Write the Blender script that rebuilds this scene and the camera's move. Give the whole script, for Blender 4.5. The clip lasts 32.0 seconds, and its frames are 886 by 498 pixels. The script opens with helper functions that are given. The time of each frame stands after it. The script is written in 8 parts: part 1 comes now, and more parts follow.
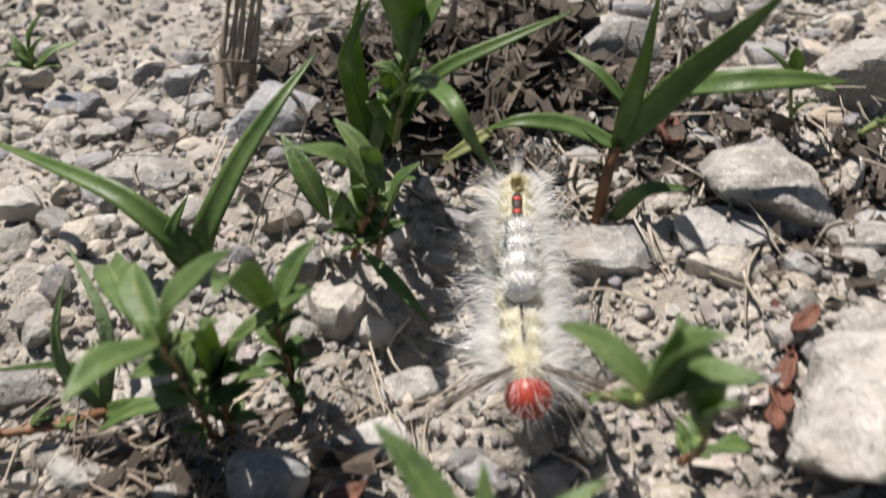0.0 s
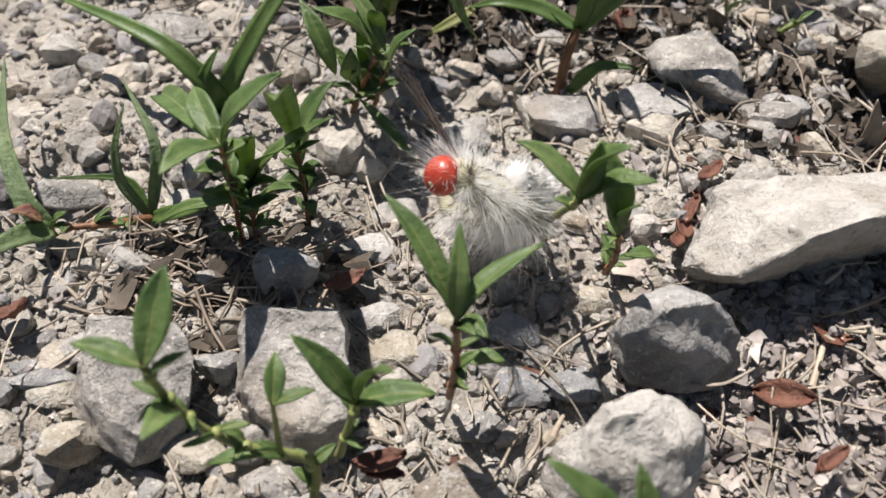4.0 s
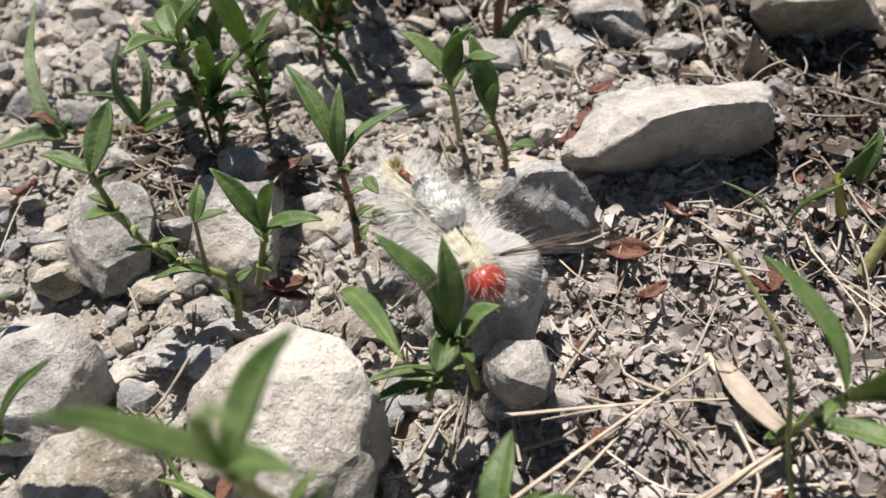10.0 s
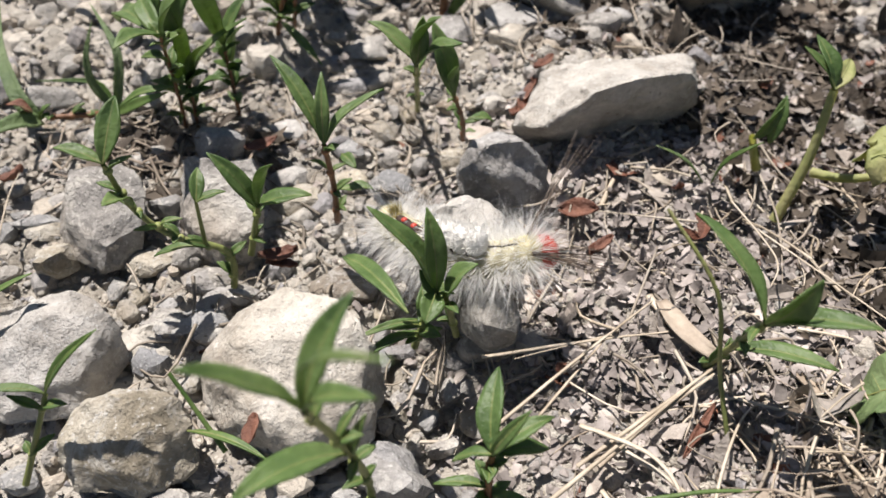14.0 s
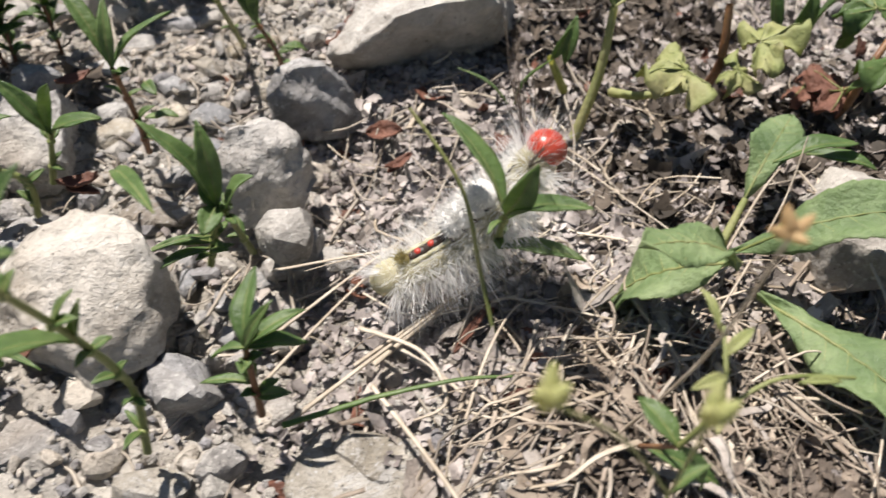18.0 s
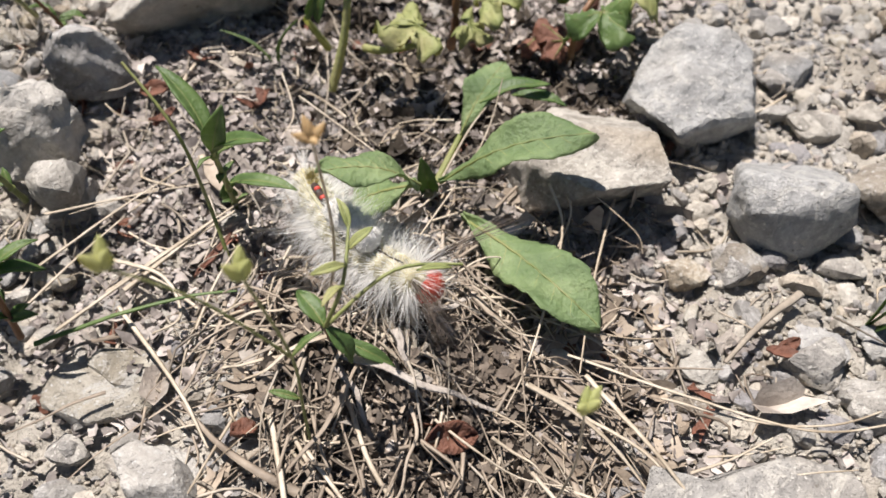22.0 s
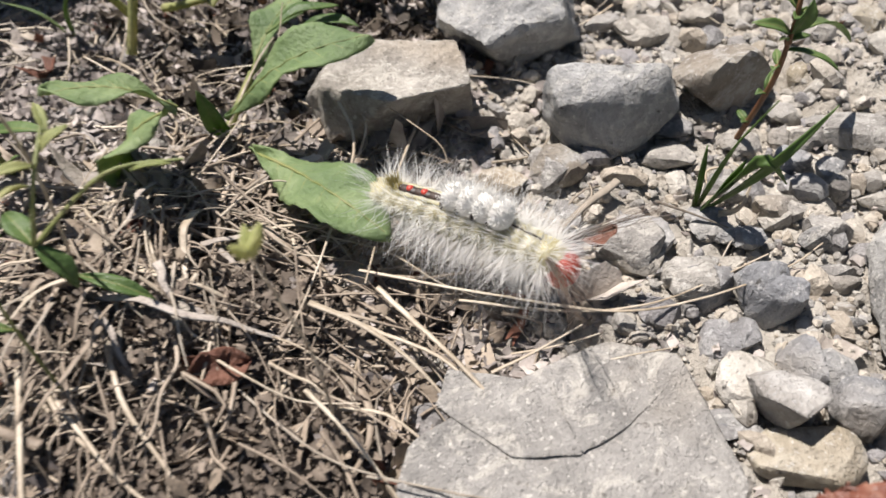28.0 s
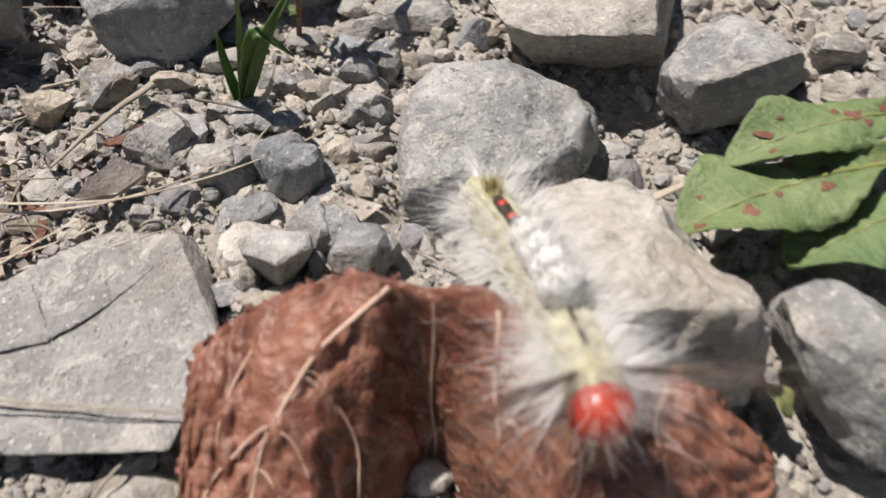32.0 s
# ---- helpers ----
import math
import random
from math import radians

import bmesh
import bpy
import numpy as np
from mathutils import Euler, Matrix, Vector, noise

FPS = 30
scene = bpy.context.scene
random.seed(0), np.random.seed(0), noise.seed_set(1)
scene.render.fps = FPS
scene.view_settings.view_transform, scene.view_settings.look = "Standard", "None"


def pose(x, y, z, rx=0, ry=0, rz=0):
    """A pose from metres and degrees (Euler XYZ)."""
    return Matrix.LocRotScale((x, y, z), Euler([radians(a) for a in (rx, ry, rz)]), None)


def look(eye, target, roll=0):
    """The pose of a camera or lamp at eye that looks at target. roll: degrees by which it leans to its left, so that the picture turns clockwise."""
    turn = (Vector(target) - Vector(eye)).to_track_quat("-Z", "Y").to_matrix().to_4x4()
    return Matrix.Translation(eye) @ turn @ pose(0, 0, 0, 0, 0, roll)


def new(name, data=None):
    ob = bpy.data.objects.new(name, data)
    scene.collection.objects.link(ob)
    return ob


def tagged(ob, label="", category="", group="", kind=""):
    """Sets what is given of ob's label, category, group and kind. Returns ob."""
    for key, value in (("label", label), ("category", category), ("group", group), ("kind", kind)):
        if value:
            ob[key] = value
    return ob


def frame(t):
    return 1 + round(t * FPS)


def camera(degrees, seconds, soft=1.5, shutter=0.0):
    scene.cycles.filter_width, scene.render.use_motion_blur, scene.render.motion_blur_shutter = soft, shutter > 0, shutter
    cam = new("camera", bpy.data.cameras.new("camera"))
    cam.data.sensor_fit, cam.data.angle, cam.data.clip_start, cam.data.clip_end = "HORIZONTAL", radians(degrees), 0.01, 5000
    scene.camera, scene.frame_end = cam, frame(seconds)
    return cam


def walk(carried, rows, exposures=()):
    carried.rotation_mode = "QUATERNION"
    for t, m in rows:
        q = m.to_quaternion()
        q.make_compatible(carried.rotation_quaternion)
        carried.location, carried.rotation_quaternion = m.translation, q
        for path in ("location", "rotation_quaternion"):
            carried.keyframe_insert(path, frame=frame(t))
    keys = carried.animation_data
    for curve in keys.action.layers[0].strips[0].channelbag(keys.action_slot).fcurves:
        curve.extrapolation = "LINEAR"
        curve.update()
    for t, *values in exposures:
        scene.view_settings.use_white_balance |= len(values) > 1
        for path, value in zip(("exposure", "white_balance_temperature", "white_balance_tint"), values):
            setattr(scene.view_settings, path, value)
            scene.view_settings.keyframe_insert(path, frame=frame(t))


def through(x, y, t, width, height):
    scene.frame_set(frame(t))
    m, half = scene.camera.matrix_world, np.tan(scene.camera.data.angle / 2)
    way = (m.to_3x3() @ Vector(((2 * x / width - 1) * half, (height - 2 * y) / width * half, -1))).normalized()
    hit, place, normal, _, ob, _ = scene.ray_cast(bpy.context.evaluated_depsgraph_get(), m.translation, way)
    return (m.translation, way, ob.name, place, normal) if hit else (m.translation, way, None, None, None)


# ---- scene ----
cam = camera(57.47, 32.0, soft=1.55, shutter=0.5)
PATH = [
    (0.0, look((-0.00120, 0.02347, 0.06158), (-0.00195, 0.09144, 0.00258), -5.01)),
    (0.5, look((-0.00294, 0.01581, 0.05892), (-0.00313, 0.08246, -0.00156), -5.36)),
    (1.0, look((-0.00500, 0.01237, 0.05944), (-0.00506, 0.07702, -0.00317), -4.58)),
    (1.5, look((-0.00438, 0.00711, 0.05815), (-0.00352, 0.06951, -0.00670), -2.89)),
    (2.0, look((-0.00444, 0.00225, 0.06014), (-0.00392, 0.06232, -0.00688), -2.20)),
    (2.5, look((-0.00280, 0.00218, 0.06383), (-0.00160, 0.06038, -0.00481), -0.87)),
    (3.0, look((-0.00287, 0.00306, 0.06514), (-0.00064, 0.06034, -0.00424), -0.17)),
    (3.5, look((-0.00349, 0.00397, 0.06822), (-0.00081, 0.06286, 0.00021), 0.02)),
    (5.5, look((-0.00200, 0.00388, 0.07187), (-0.00184, 0.06559, 0.00636), 0.48)),
    (6.0, look((0.00000, 0.00000, 0.07199), (0.00000, 0.06223, 0.00698), -0.28)),
    (6.5, look((0.00243, -0.00538, 0.06950), (0.00226, 0.05703, 0.00465), -0.66)),
    (7.0, look((0.00441, -0.00742, 0.06831), (0.00355, 0.05516, 0.00364), -0.48)),
    (7.5, look((0.00807, -0.01040, 0.06960), (0.00657, 0.05267, 0.00541), -0.70)),
    (8.0, look((0.00787, -0.01232, 0.07184), (0.00593, 0.05092, 0.00784), -0.89)),
    (8.5, look((0.00852, -0.01641, 0.07036), (0.00563, 0.04686, 0.00642), -1.51)),
    (9.0, look((0.01088, -0.01708, 0.06984), (0.00666, 0.04639, 0.00617), -2.61)),
    (9.5, look((0.01239, -0.01868, 0.06886), (0.00765, 0.04486, 0.00529), -3.12)),
    (10.0, look((0.01507, -0.02258, 0.07049), (0.01015, 0.04095, 0.00694), -3.71)),
    (10.5, look((0.01283, -0.02496, 0.07173), (0.00859, 0.03848, 0.00803), -3.66)),
    (11.0, look((0.00999, -0.02649, 0.07415), (0.00831, 0.03655, 0.00993), -3.06)),
    (11.5, look((0.00765, -0.02834, 0.07574), (0.00699, 0.03418, 0.01100), -2.14)),
    (12.0, look((0.00857, -0.02817, 0.07560), (0.00861, 0.03402, 0.01054), -2.01)),
    (12.5, look((0.00832, -0.02826, 0.07647), (0.00891, 0.03352, 0.01103), -1.80)),
    (13.0, look((0.00972, -0.02927, 0.07825), (0.01128, 0.03190, 0.01225), -1.78)),
    (13.5, look((0.00952, -0.02930, 0.08028), (0.01181, 0.03106, 0.01356), -1.33)),
    (15.5, look((0.01253, -0.03222, 0.07953), (0.01842, 0.02572, 0.01092), -0.21)),
    (16.0, look((0.01450, -0.03215, 0.07993), (0.02133, 0.02505, 0.01078), 0.69)),
    (16.5, look((0.01471, -0.03239, 0.08209), (0.02267, 0.02392, 0.01233), 1.74)),
    (17.0, look((0.01281, -0.03497, 0.08651), (0.02208, 0.02049, 0.01624), 3.16)),
    (17.5, look((0.01716, -0.04078, 0.08225), (0.02670, 0.01494, 0.01222), 2.08)),
    (18.0, look((0.02791, -0.03928, 0.07763), (0.03632, 0.01785, 0.00860), 1.13)),
    (18.5, look((0.03221, -0.03862, 0.07911), (0.04197, 0.01759, 0.00950), 1.48)),
    (19.0, look((0.03715, -0.03932, 0.08110), (0.04807, 0.01618, 0.01109), 2.07)),
    (19.5, look((0.03615, -0.03923, 0.08178), (0.04826, 0.01573, 0.01155), 2.83)),
    (20.0, look((0.03953, -0.04171, 0.08129), (0.05224, 0.01305, 0.01100), 3.14)),
    (20.5, look((0.04487, -0.04431, 0.08094), (0.05821, 0.00936, 0.00993), 3.40)),
    (21.0, look((0.04626, -0.05005, 0.08677), (0.06027, 0.00293, 0.01537), 3.65)),
    (21.5, look((0.05055, -0.05344, 0.08916), (0.06522, -0.00032, 0.01800), 4.07)),
    (22.0, look((0.04999, -0.05700, 0.08641), (0.06543, -0.00349, 0.01571), 4.34)),
    (22.5, look((0.05172, -0.05742, 0.08580), (0.06742, -0.00419, 0.01495), 5.05)),
    (23.0, look((0.04906, -0.06043, 0.08457), (0.06437, -0.00725, 0.01360), 4.57)),
    (23.5, look((0.04908, -0.06097, 0.08465), (0.06359, -0.00820, 0.01321), 4.02)),
    (24.0, look((0.05166, -0.06089, 0.08282), (0.06606, -0.00790, 0.01152), 3.79)),
    (24.5, look((0.05607, -0.06577, 0.08126), (0.06948, -0.01222, 0.01018), 2.44)),
    (25.0, look((0.05635, -0.07232, 0.07915), (0.07096, -0.01868, 0.00838), 2.57)),
    (25.5, look((0.05287, -0.07294, 0.07836), (0.06774, -0.01930, 0.00764), 2.53)),
    (27.5, look((0.06313, -0.07289, 0.07939), (0.08023, -0.01788, 0.01025), -2.28)),
    (28.0, look((0.07113, -0.06969, 0.07043), (0.08902, -0.01272, 0.00310), -1.95)),
    (28.5, look((0.07640, -0.06834, 0.06319), (0.09448, -0.00978, -0.00271), -3.54)),
    (29.0, look((0.08580, -0.06928, 0.05498), (0.10566, -0.00889, -0.00873), -4.07)),
    (29.5, look((0.08621, -0.07213, 0.05561), (0.10999, -0.01359, -0.00848), -2.06)),
    (30.0, look((0.09220, -0.07636, 0.05734), (0.11696, -0.01980, -0.00814), -1.82)),
    (30.5, look((0.09447, -0.08006, 0.05719), (0.12025, -0.02463, -0.00887), -1.12)),
    (31.0, look((0.09846, -0.08314, 0.05695), (0.12549, -0.02962, -0.01016), -0.98)),
    (31.5, look((0.10438, -0.08633, 0.05766), (0.13279, -0.03365, -0.00955), -1.13)),
    (32.0, look((0.10235, -0.09400, 0.05977), (0.13223, -0.04184, -0.00721), -1.59)),
]
EXPOSURES = [(0.0, 0.89), (6.0, 0.94), (12.0, 0.96), (18.0, 0.99), (22.0, 0.97), (25.0, 1.0), (28.0, 0.93), (29.5, 0.93), (30.5, 0.83), (32.0, 0.70)]
walk(cam, PATH, EXPOSURES)

cam.data.dof.use_dof, cam.data.dof.focus_distance, cam.data.dof.aperture_fstop = True, 0.092, 37.0

# ---- world and sun ----
SUN_AZ, SUN_EL = radians(120.0), radians(67.0)   # direction towards the sun: angle from +x, height
sun_dir = Vector((math.cos(SUN_AZ) * math.cos(SUN_EL), math.sin(SUN_AZ) * math.cos(SUN_EL), math.sin(SUN_EL)))
world = bpy.data.worlds.new("sky")
scene.world = world
world.use_nodes = True
wn = world.node_tree
sky = wn.nodes.new("ShaderNodeTexSky")
sky.sky_type, sky.sun_disc, sky.sun_elevation, sky.sun_rotation = "NISHITA", False, SUN_EL, radians(90.0) - SUN_AZ
wn.links.new(sky.outputs[0], wn.nodes["Background"].inputs[0])
wn.nodes["Background"].inputs[1].default_value = 0.032
sun = new("sun", bpy.data.lights.new("sun", "SUN"))
sun.data.energy, sun.data.angle, sun.data.color = 4.3, radians(0.6), (1.0, 0.93, 0.885)
sun.matrix_world = look(sun_dir, (0, 0, 0))


# ---- materials ----
def material(name, rough=0.8, spec=0.3):
    m = bpy.data.materials.new(name)
    m.use_nodes = True
    n = m.node_tree.nodes
    b = n["Principled BSDF"]
    b.inputs["Roughness"].default_value = rough
    b.inputs["Specular IOR Level"].default_value = spec
    return m, m.node_tree, b


def noise_node(nt, scale, detail=4.0, rough=0.6, where="Object", warp=0.0, shift=None):
    tc = nt.nodes.new("ShaderNodeTexCoord")
    t = nt.nodes.new("ShaderNodeTexNoise")
    t.inputs["Scale"].default_value, t.inputs["Detail"].default_value = scale, detail
    t.inputs["Roughness"].default_value, t.inputs["Distortion"].default_value = rough, warp
    if shift:
        add = nt.nodes.new("ShaderNodeVectorMath")
        add.operation = "ADD"
        nt.links.new(tc.outputs[where], add.inputs[0])
        nt.links.new(shift, add.inputs[1])
        nt.links.new(add.outputs[0], t.inputs["Vector"])
    else:
        nt.links.new(tc.outputs[where], t.inputs["Vector"])
    return t.outputs["Fac"]


def ramp(nt, fac, *stops):
    r = nt.nodes.new("ShaderNodeValToRGB")
    e = r.color_ramp.elements
    while len(e) < len(stops):
        e.new(0.5)
    for k, (p, c) in zip(e, stops):
        k.position, k.color = p, (*c, 1)
    nt.links.new(fac, r.inputs[0])
    return r.outputs[0]


def mix(nt, fac, a, b, kind="MIX"):
    x = nt.nodes.new("ShaderNodeMix")
    x.data_type, x.blend_type = "RGBA", kind
    for v, s in ((fac, x.inputs[0]), (a, x.inputs[6]), (b, x.inputs[7])):
        if isinstance(v, (int, float)):
            s.default_value = v
        elif isinstance(v, tuple):
            s.default_value = (*v, 1)
        else:
            nt.links.new(v, s)
    return x.outputs[2]


def bump(nt, b, *heights):
    last = None
    for h, dist in heights:
        n = nt.nodes.new("ShaderNodeBump")
        n.inputs["Strength"].default_value, n.inputs["Distance"].default_value = 1.0, dist
        nt.links.new(h, n.inputs["Height"])
        if last:
            nt.links.new(last, n.inputs["Normal"])
        last = n.outputs[0]
    nt.links.new(last, b.inputs["Normal"])


def scaled(nt, col, fac, low, high):
    """col times a value between low and high by fac."""
    m = nt.nodes.new("ShaderNodeMapRange")
    m.inputs[3].default_value, m.inputs[4].default_value = low, high
    nt.links.new(fac, m.inputs[0])
    v = nt.nodes.new("ShaderNodeVectorMath")
    v.operation = "SCALE"
    nt.links.new(col, v.inputs[0])
    nt.links.new(m.outputs[0], v.inputs["Scale"])
    return v.outputs[0]


def stone_material(name, dark, mid, light, speck=0.75, island=False, stain=(0.30, 0.255, 0.20)):
    """Broken limestone: cloudy tone, chalk crust, rusty stains, dark pits, sparkling grains and a broken skin."""
    m, nt, b = material(name, 0.8, 0.3)
    rnd = nt.nodes.new("ShaderNodeNewGeometry").outputs["Random Per Island"] if island else nt.nodes.new("ShaderNodeObjectInfo").outputs["Random"]
    big = noise_node(nt, 110, 5, 0.62, warp=0.6, shift=rnd)
    fine = noise_node(nt, 900, 5, 0.7, shift=rnd)
    grain = noise_node(nt, 2600, 3, 0.6, shift=rnd)
    cloud = noise_node(nt, 300, 6, 0.75, warp=0.8, shift=rnd)
    col = ramp(nt, big, (0.34, dark), (0.5, mid), (0.66, light))
    col = scaled(nt, col, fine, 1.0 - 0.6 * speck, 1.0 + 0.6 * speck)
    col = scaled(nt, col, cloud, 0.42, 1.58)
    crust = ramp(nt, noise_node(nt, 180, 6, 0.78, warp=1.2, shift=rnd), (0.52, (0, 0, 0)), (0.60, (0.55, 0.55, 0.55)))
    col = mix(nt, crust, col, (0.49, 0.478, 0.45) if not island else (0.45, 0.437, 0.41))
    pock = ramp(nt, noise_node(nt, 750, 4, 0.7, shift=rnd), (0.30, (0.85, 0.85, 0.85)), (0.36, (0, 0, 0)))
    col = mix(nt, pock, col, (0.09, 0.083, 0.075))
    fleck = ramp(nt, noise_node(nt, 1500, 3, 0.65, shift=rnd), (0.60, (0, 0, 0)), (0.68, (0.7, 0.7, 0.7)))
    col = mix(nt, fleck, col, (0.58, 0.572, 0.555))
    patch = ramp(nt, noise_node(nt, 60, 3, 0.5, shift=rnd), (0.56, (0, 0, 0)), (0.74, (0.6, 0.6, 0.6)))
    col = mix(nt, patch, col, stain)
    if island:
        tone = ramp(nt, rnd, (0.0, (0.62, 0.62, 0.66)), (0.3, (0.8, 0.79, 0.77)), (0.6, (1.0, 0.97, 0.9)), (0.82, (1.1, 1.0, 0.86)), (1.0, (1.2, 1.17, 1.1)))
    else:
        tone = ramp(nt, rnd, (0.0, (0.85, 0.86, 0.88)), (0.5, (1.0, 0.99, 0.96)), (1.0, (1.12, 1.08, 1.0)))
    col = mix(nt, 1.0, col, tone, "MULTIPLY")
    nt.links.new(col, b.inputs["Base Color"])
    pits = ramp(nt, noise_node(nt, 420, 4, 0.65, shift=rnd), (0.3, (0, 0, 0)), (0.5, (1, 1, 1)))
    bump(nt, b, (noise_node(nt, 200, 7, 0.7, shift=rnd), 0.0011), (cloud, 0.0004), (fine, 0.00025), (pits, 0.00015), (grain, 0.00012))
    gloss = nt.nodes.new("ShaderNodeMapRange")
    gloss.inputs[1].default_value, gloss.inputs[2].default_value = 0.55, 0.72
    gloss.inputs[3].default_value, gloss.inputs[4].default_value = 0.85, 0.35
    nt.links.new(grain, gloss.inputs[0])
    nt.links.new(gloss.outputs[0], b.inputs["Roughness"])
    return m


STONE = {
    "g": stone_material("grey_limestone", (0.170, 0.164, 0.159), (0.271, 0.263, 0.256), (0.386, 0.379, 0.370), 0.7),
    "w": stone_material("pale_limestone", (0.212, 0.201, 0.187), (0.315, 0.302, 0.283), (0.416, 0.402, 0.383), 0.6),
    "y": stone_material("tan_limestone", (0.234, 0.205, 0.155), (0.347, 0.315, 0.257), (0.459, 0.427, 0.365), 0.6),
    "t": stone_material("chalky_limestone", (0.312, 0.289, 0.258), (0.431, 0.408, 0.372), (0.535, 0.512, 0.477), 0.55),
    "b": stone_material("blue_slate", (0.165, 0.168, 0.175), (0.25, 0.253, 0.258), (0.36, 0.36, 0.36), 0.3),
    "s": stone_material("pale_slate", (0.204, 0.202, 0.201), (0.257, 0.254, 0.252), (0.318, 0.315, 0.312), 0.35, stain=(0.36, 0.33, 0.29)),
    "c": stone_material("crystalline_limestone", (0.209, 0.212, 0.216), (0.295, 0.299, 0.302), (0.389, 0.391, 0.392), 0.45, stain=(0.42, 0.40, 0.37)),
    "n": stone_material("brown_stone", (0.16, 0.13, 0.10), (0.27, 0.235, 0.19), (0.36, 0.33, 0.28), 0.45),
}
GRAVEL = stone_material("mixed_gravel", (0.267, 0.256, 0.241), (0.377, 0.364, 0.345), (0.478, 0.466, 0.443), 0.45, island=True)


def soil_material():
    m, nt, b = material("limestone_grit", 0.95, 0.1)
    big = noise_node(nt, 45, 5, 0.6, warp=0.5)
    mid = noise_node(nt, 330, 6, 0.7)
    fine = noise_node(nt, 1700, 4, 0.7)
    col = ramp(nt, big, (0.3, (0.32, 0.29, 0.24)), (0.5, (0.45, 0.415, 0.36)), (0.7, (0.55, 0.52, 0.46)))
    col = scaled(nt, col, mid, 0.45, 1.5)
    nt.links.new(col, b.inputs["Base Color"])
    bump(nt, b, (mid, 0.0016), (fine, 0.0005))
    return m


SOIL = soil_material()


def fibre_material(name, a, c, d, rough=0.7, bump_by=0.00015, through=0.0):
    """Dry or green plant matter: three tones, streaks and a fine relief; light comes through in part."""
    m, nt, b = material(name, rough, 0.45)
    big = noise_node(nt, 160, 4, 0.6)
    fine = noise_node(nt, 1400, 4, 0.65)
    col = ramp(nt, big, (0.3, a), (0.5, c), (0.72, d))
    col = scaled(nt, col, fine, 0.75, 1.25)
    rnd = nt.nodes.new("ShaderNodeNewGeometry").outputs["Random Per Island"]
    col = scaled(nt, col, rnd, 0.55, 1.4)
    nt.links.new(col, b.inputs["Base Color"])
    bump(nt, b, (fine, bump_by))
    if through:
        t = nt.nodes.new("ShaderNodeBsdfTranslucent")
        nt.links.new(mix(nt, 1.0, col, (1.6, 1.5, 0.7), "MULTIPLY"), t.inputs[0])
        s = nt.nodes.new("ShaderNodeMixShader")
        s.inputs[0].default_value = through
        nt.links.new(b.outputs[0], s.inputs[1])
        nt.links.new(t.outputs[0], s.inputs[2])
        nt.links.new(s.outputs[0], nt.nodes["Material Output"].inputs[0])
    return m


STRAW = fibre_material("bleached_straw", (0.24, 0.19, 0.13), (0.38, 0.32, 0.24), (0.55, 0.49, 0.395), 0.5)
THATCH = fibre_material("brown_thatch", (0.15, 0.118, 0.088), (0.255, 0.207, 0.157), (0.39, 0.33, 0.26), 0.65)
# soil brown with the shade of the grass hollow put into it
HUMUS_SHADE = fibre_material("humus_shade_brown", (0.06, 0.047, 0.036), (0.125, 0.10, 0.078), (0.23, 0.19, 0.15), 0.8)
# near-black plant brown, used for dark litter and for painted shade
SHADE_THATCH = fibre_material("dark_thatch", (0.035, 0.028, 0.02), (0.07, 0.055, 0.04), (0.13, 0.105, 0.08), 0.8)
LITTER = fibre_material("brown_litter", (0.13, 0.111, 0.101), (0.265, 0.234, 0.213), (0.43, 0.392, 0.362), 0.8)
SCRAP = fibre_material("bleached_leaf_scrap", (0.20, 0.17, 0.145), (0.33, 0.29, 0.25), (0.48, 0.435, 0.385), 0.7, 0.0003)
DRY_TAN = fibre_material("withered_tan", (0.26, 0.17, 0.08), (0.38, 0.27, 0.14), (0.50, 0.39, 0.23), 0.7, 0.0003, 0.3)
TWIG = fibre_material("grey_twig", (0.18, 0.15, 0.115), (0.28, 0.24, 0.19), (0.38, 0.34, 0.28), 0.75)
LEAF = fibre_material("knotweed_green", (0.065, 0.12, 0.04), (0.12, 0.19, 0.062), (0.195, 0.27, 0.105), 0.38, 0.0002, 0.42)
LEAF_WIDE = fibre_material("broad_leaf_green", (0.095, 0.14, 0.05), (0.145, 0.195, 0.078), (0.205, 0.255, 0.115), 0.45, 0.0004, 0.22)
LEAF_GREY = fibre_material("dusty_green", (0.095, 0.15, 0.06), (0.15, 0.212, 0.09), (0.235, 0.295, 0.145), 0.48, 0.0004, 0.3)
GRASS = fibre_material("grass_green", (0.06, 0.115, 0.028), (0.095, 0.16, 0.042), (0.155, 0.22, 0.072), 0.45, 0.00008, 0.35)
LEAF_PALE = fibre_material("wilted_green", (0.20, 0.24, 0.08), (0.30, 0.32, 0.13), (0.38, 0.36, 0.18), 0.6, 0.0002, 0.3)
STEM = fibre_material("green_stem", (0.10, 0.13, 0.03), (0.17, 0.19, 0.06), (0.24, 0.23, 0.10), 0.5)
STEM_RED = fibre_material("red_brown_stem", (0.10, 0.045, 0.02), (0.17, 0.08, 0.035), (0.24, 0.14, 0.06), 0.5)


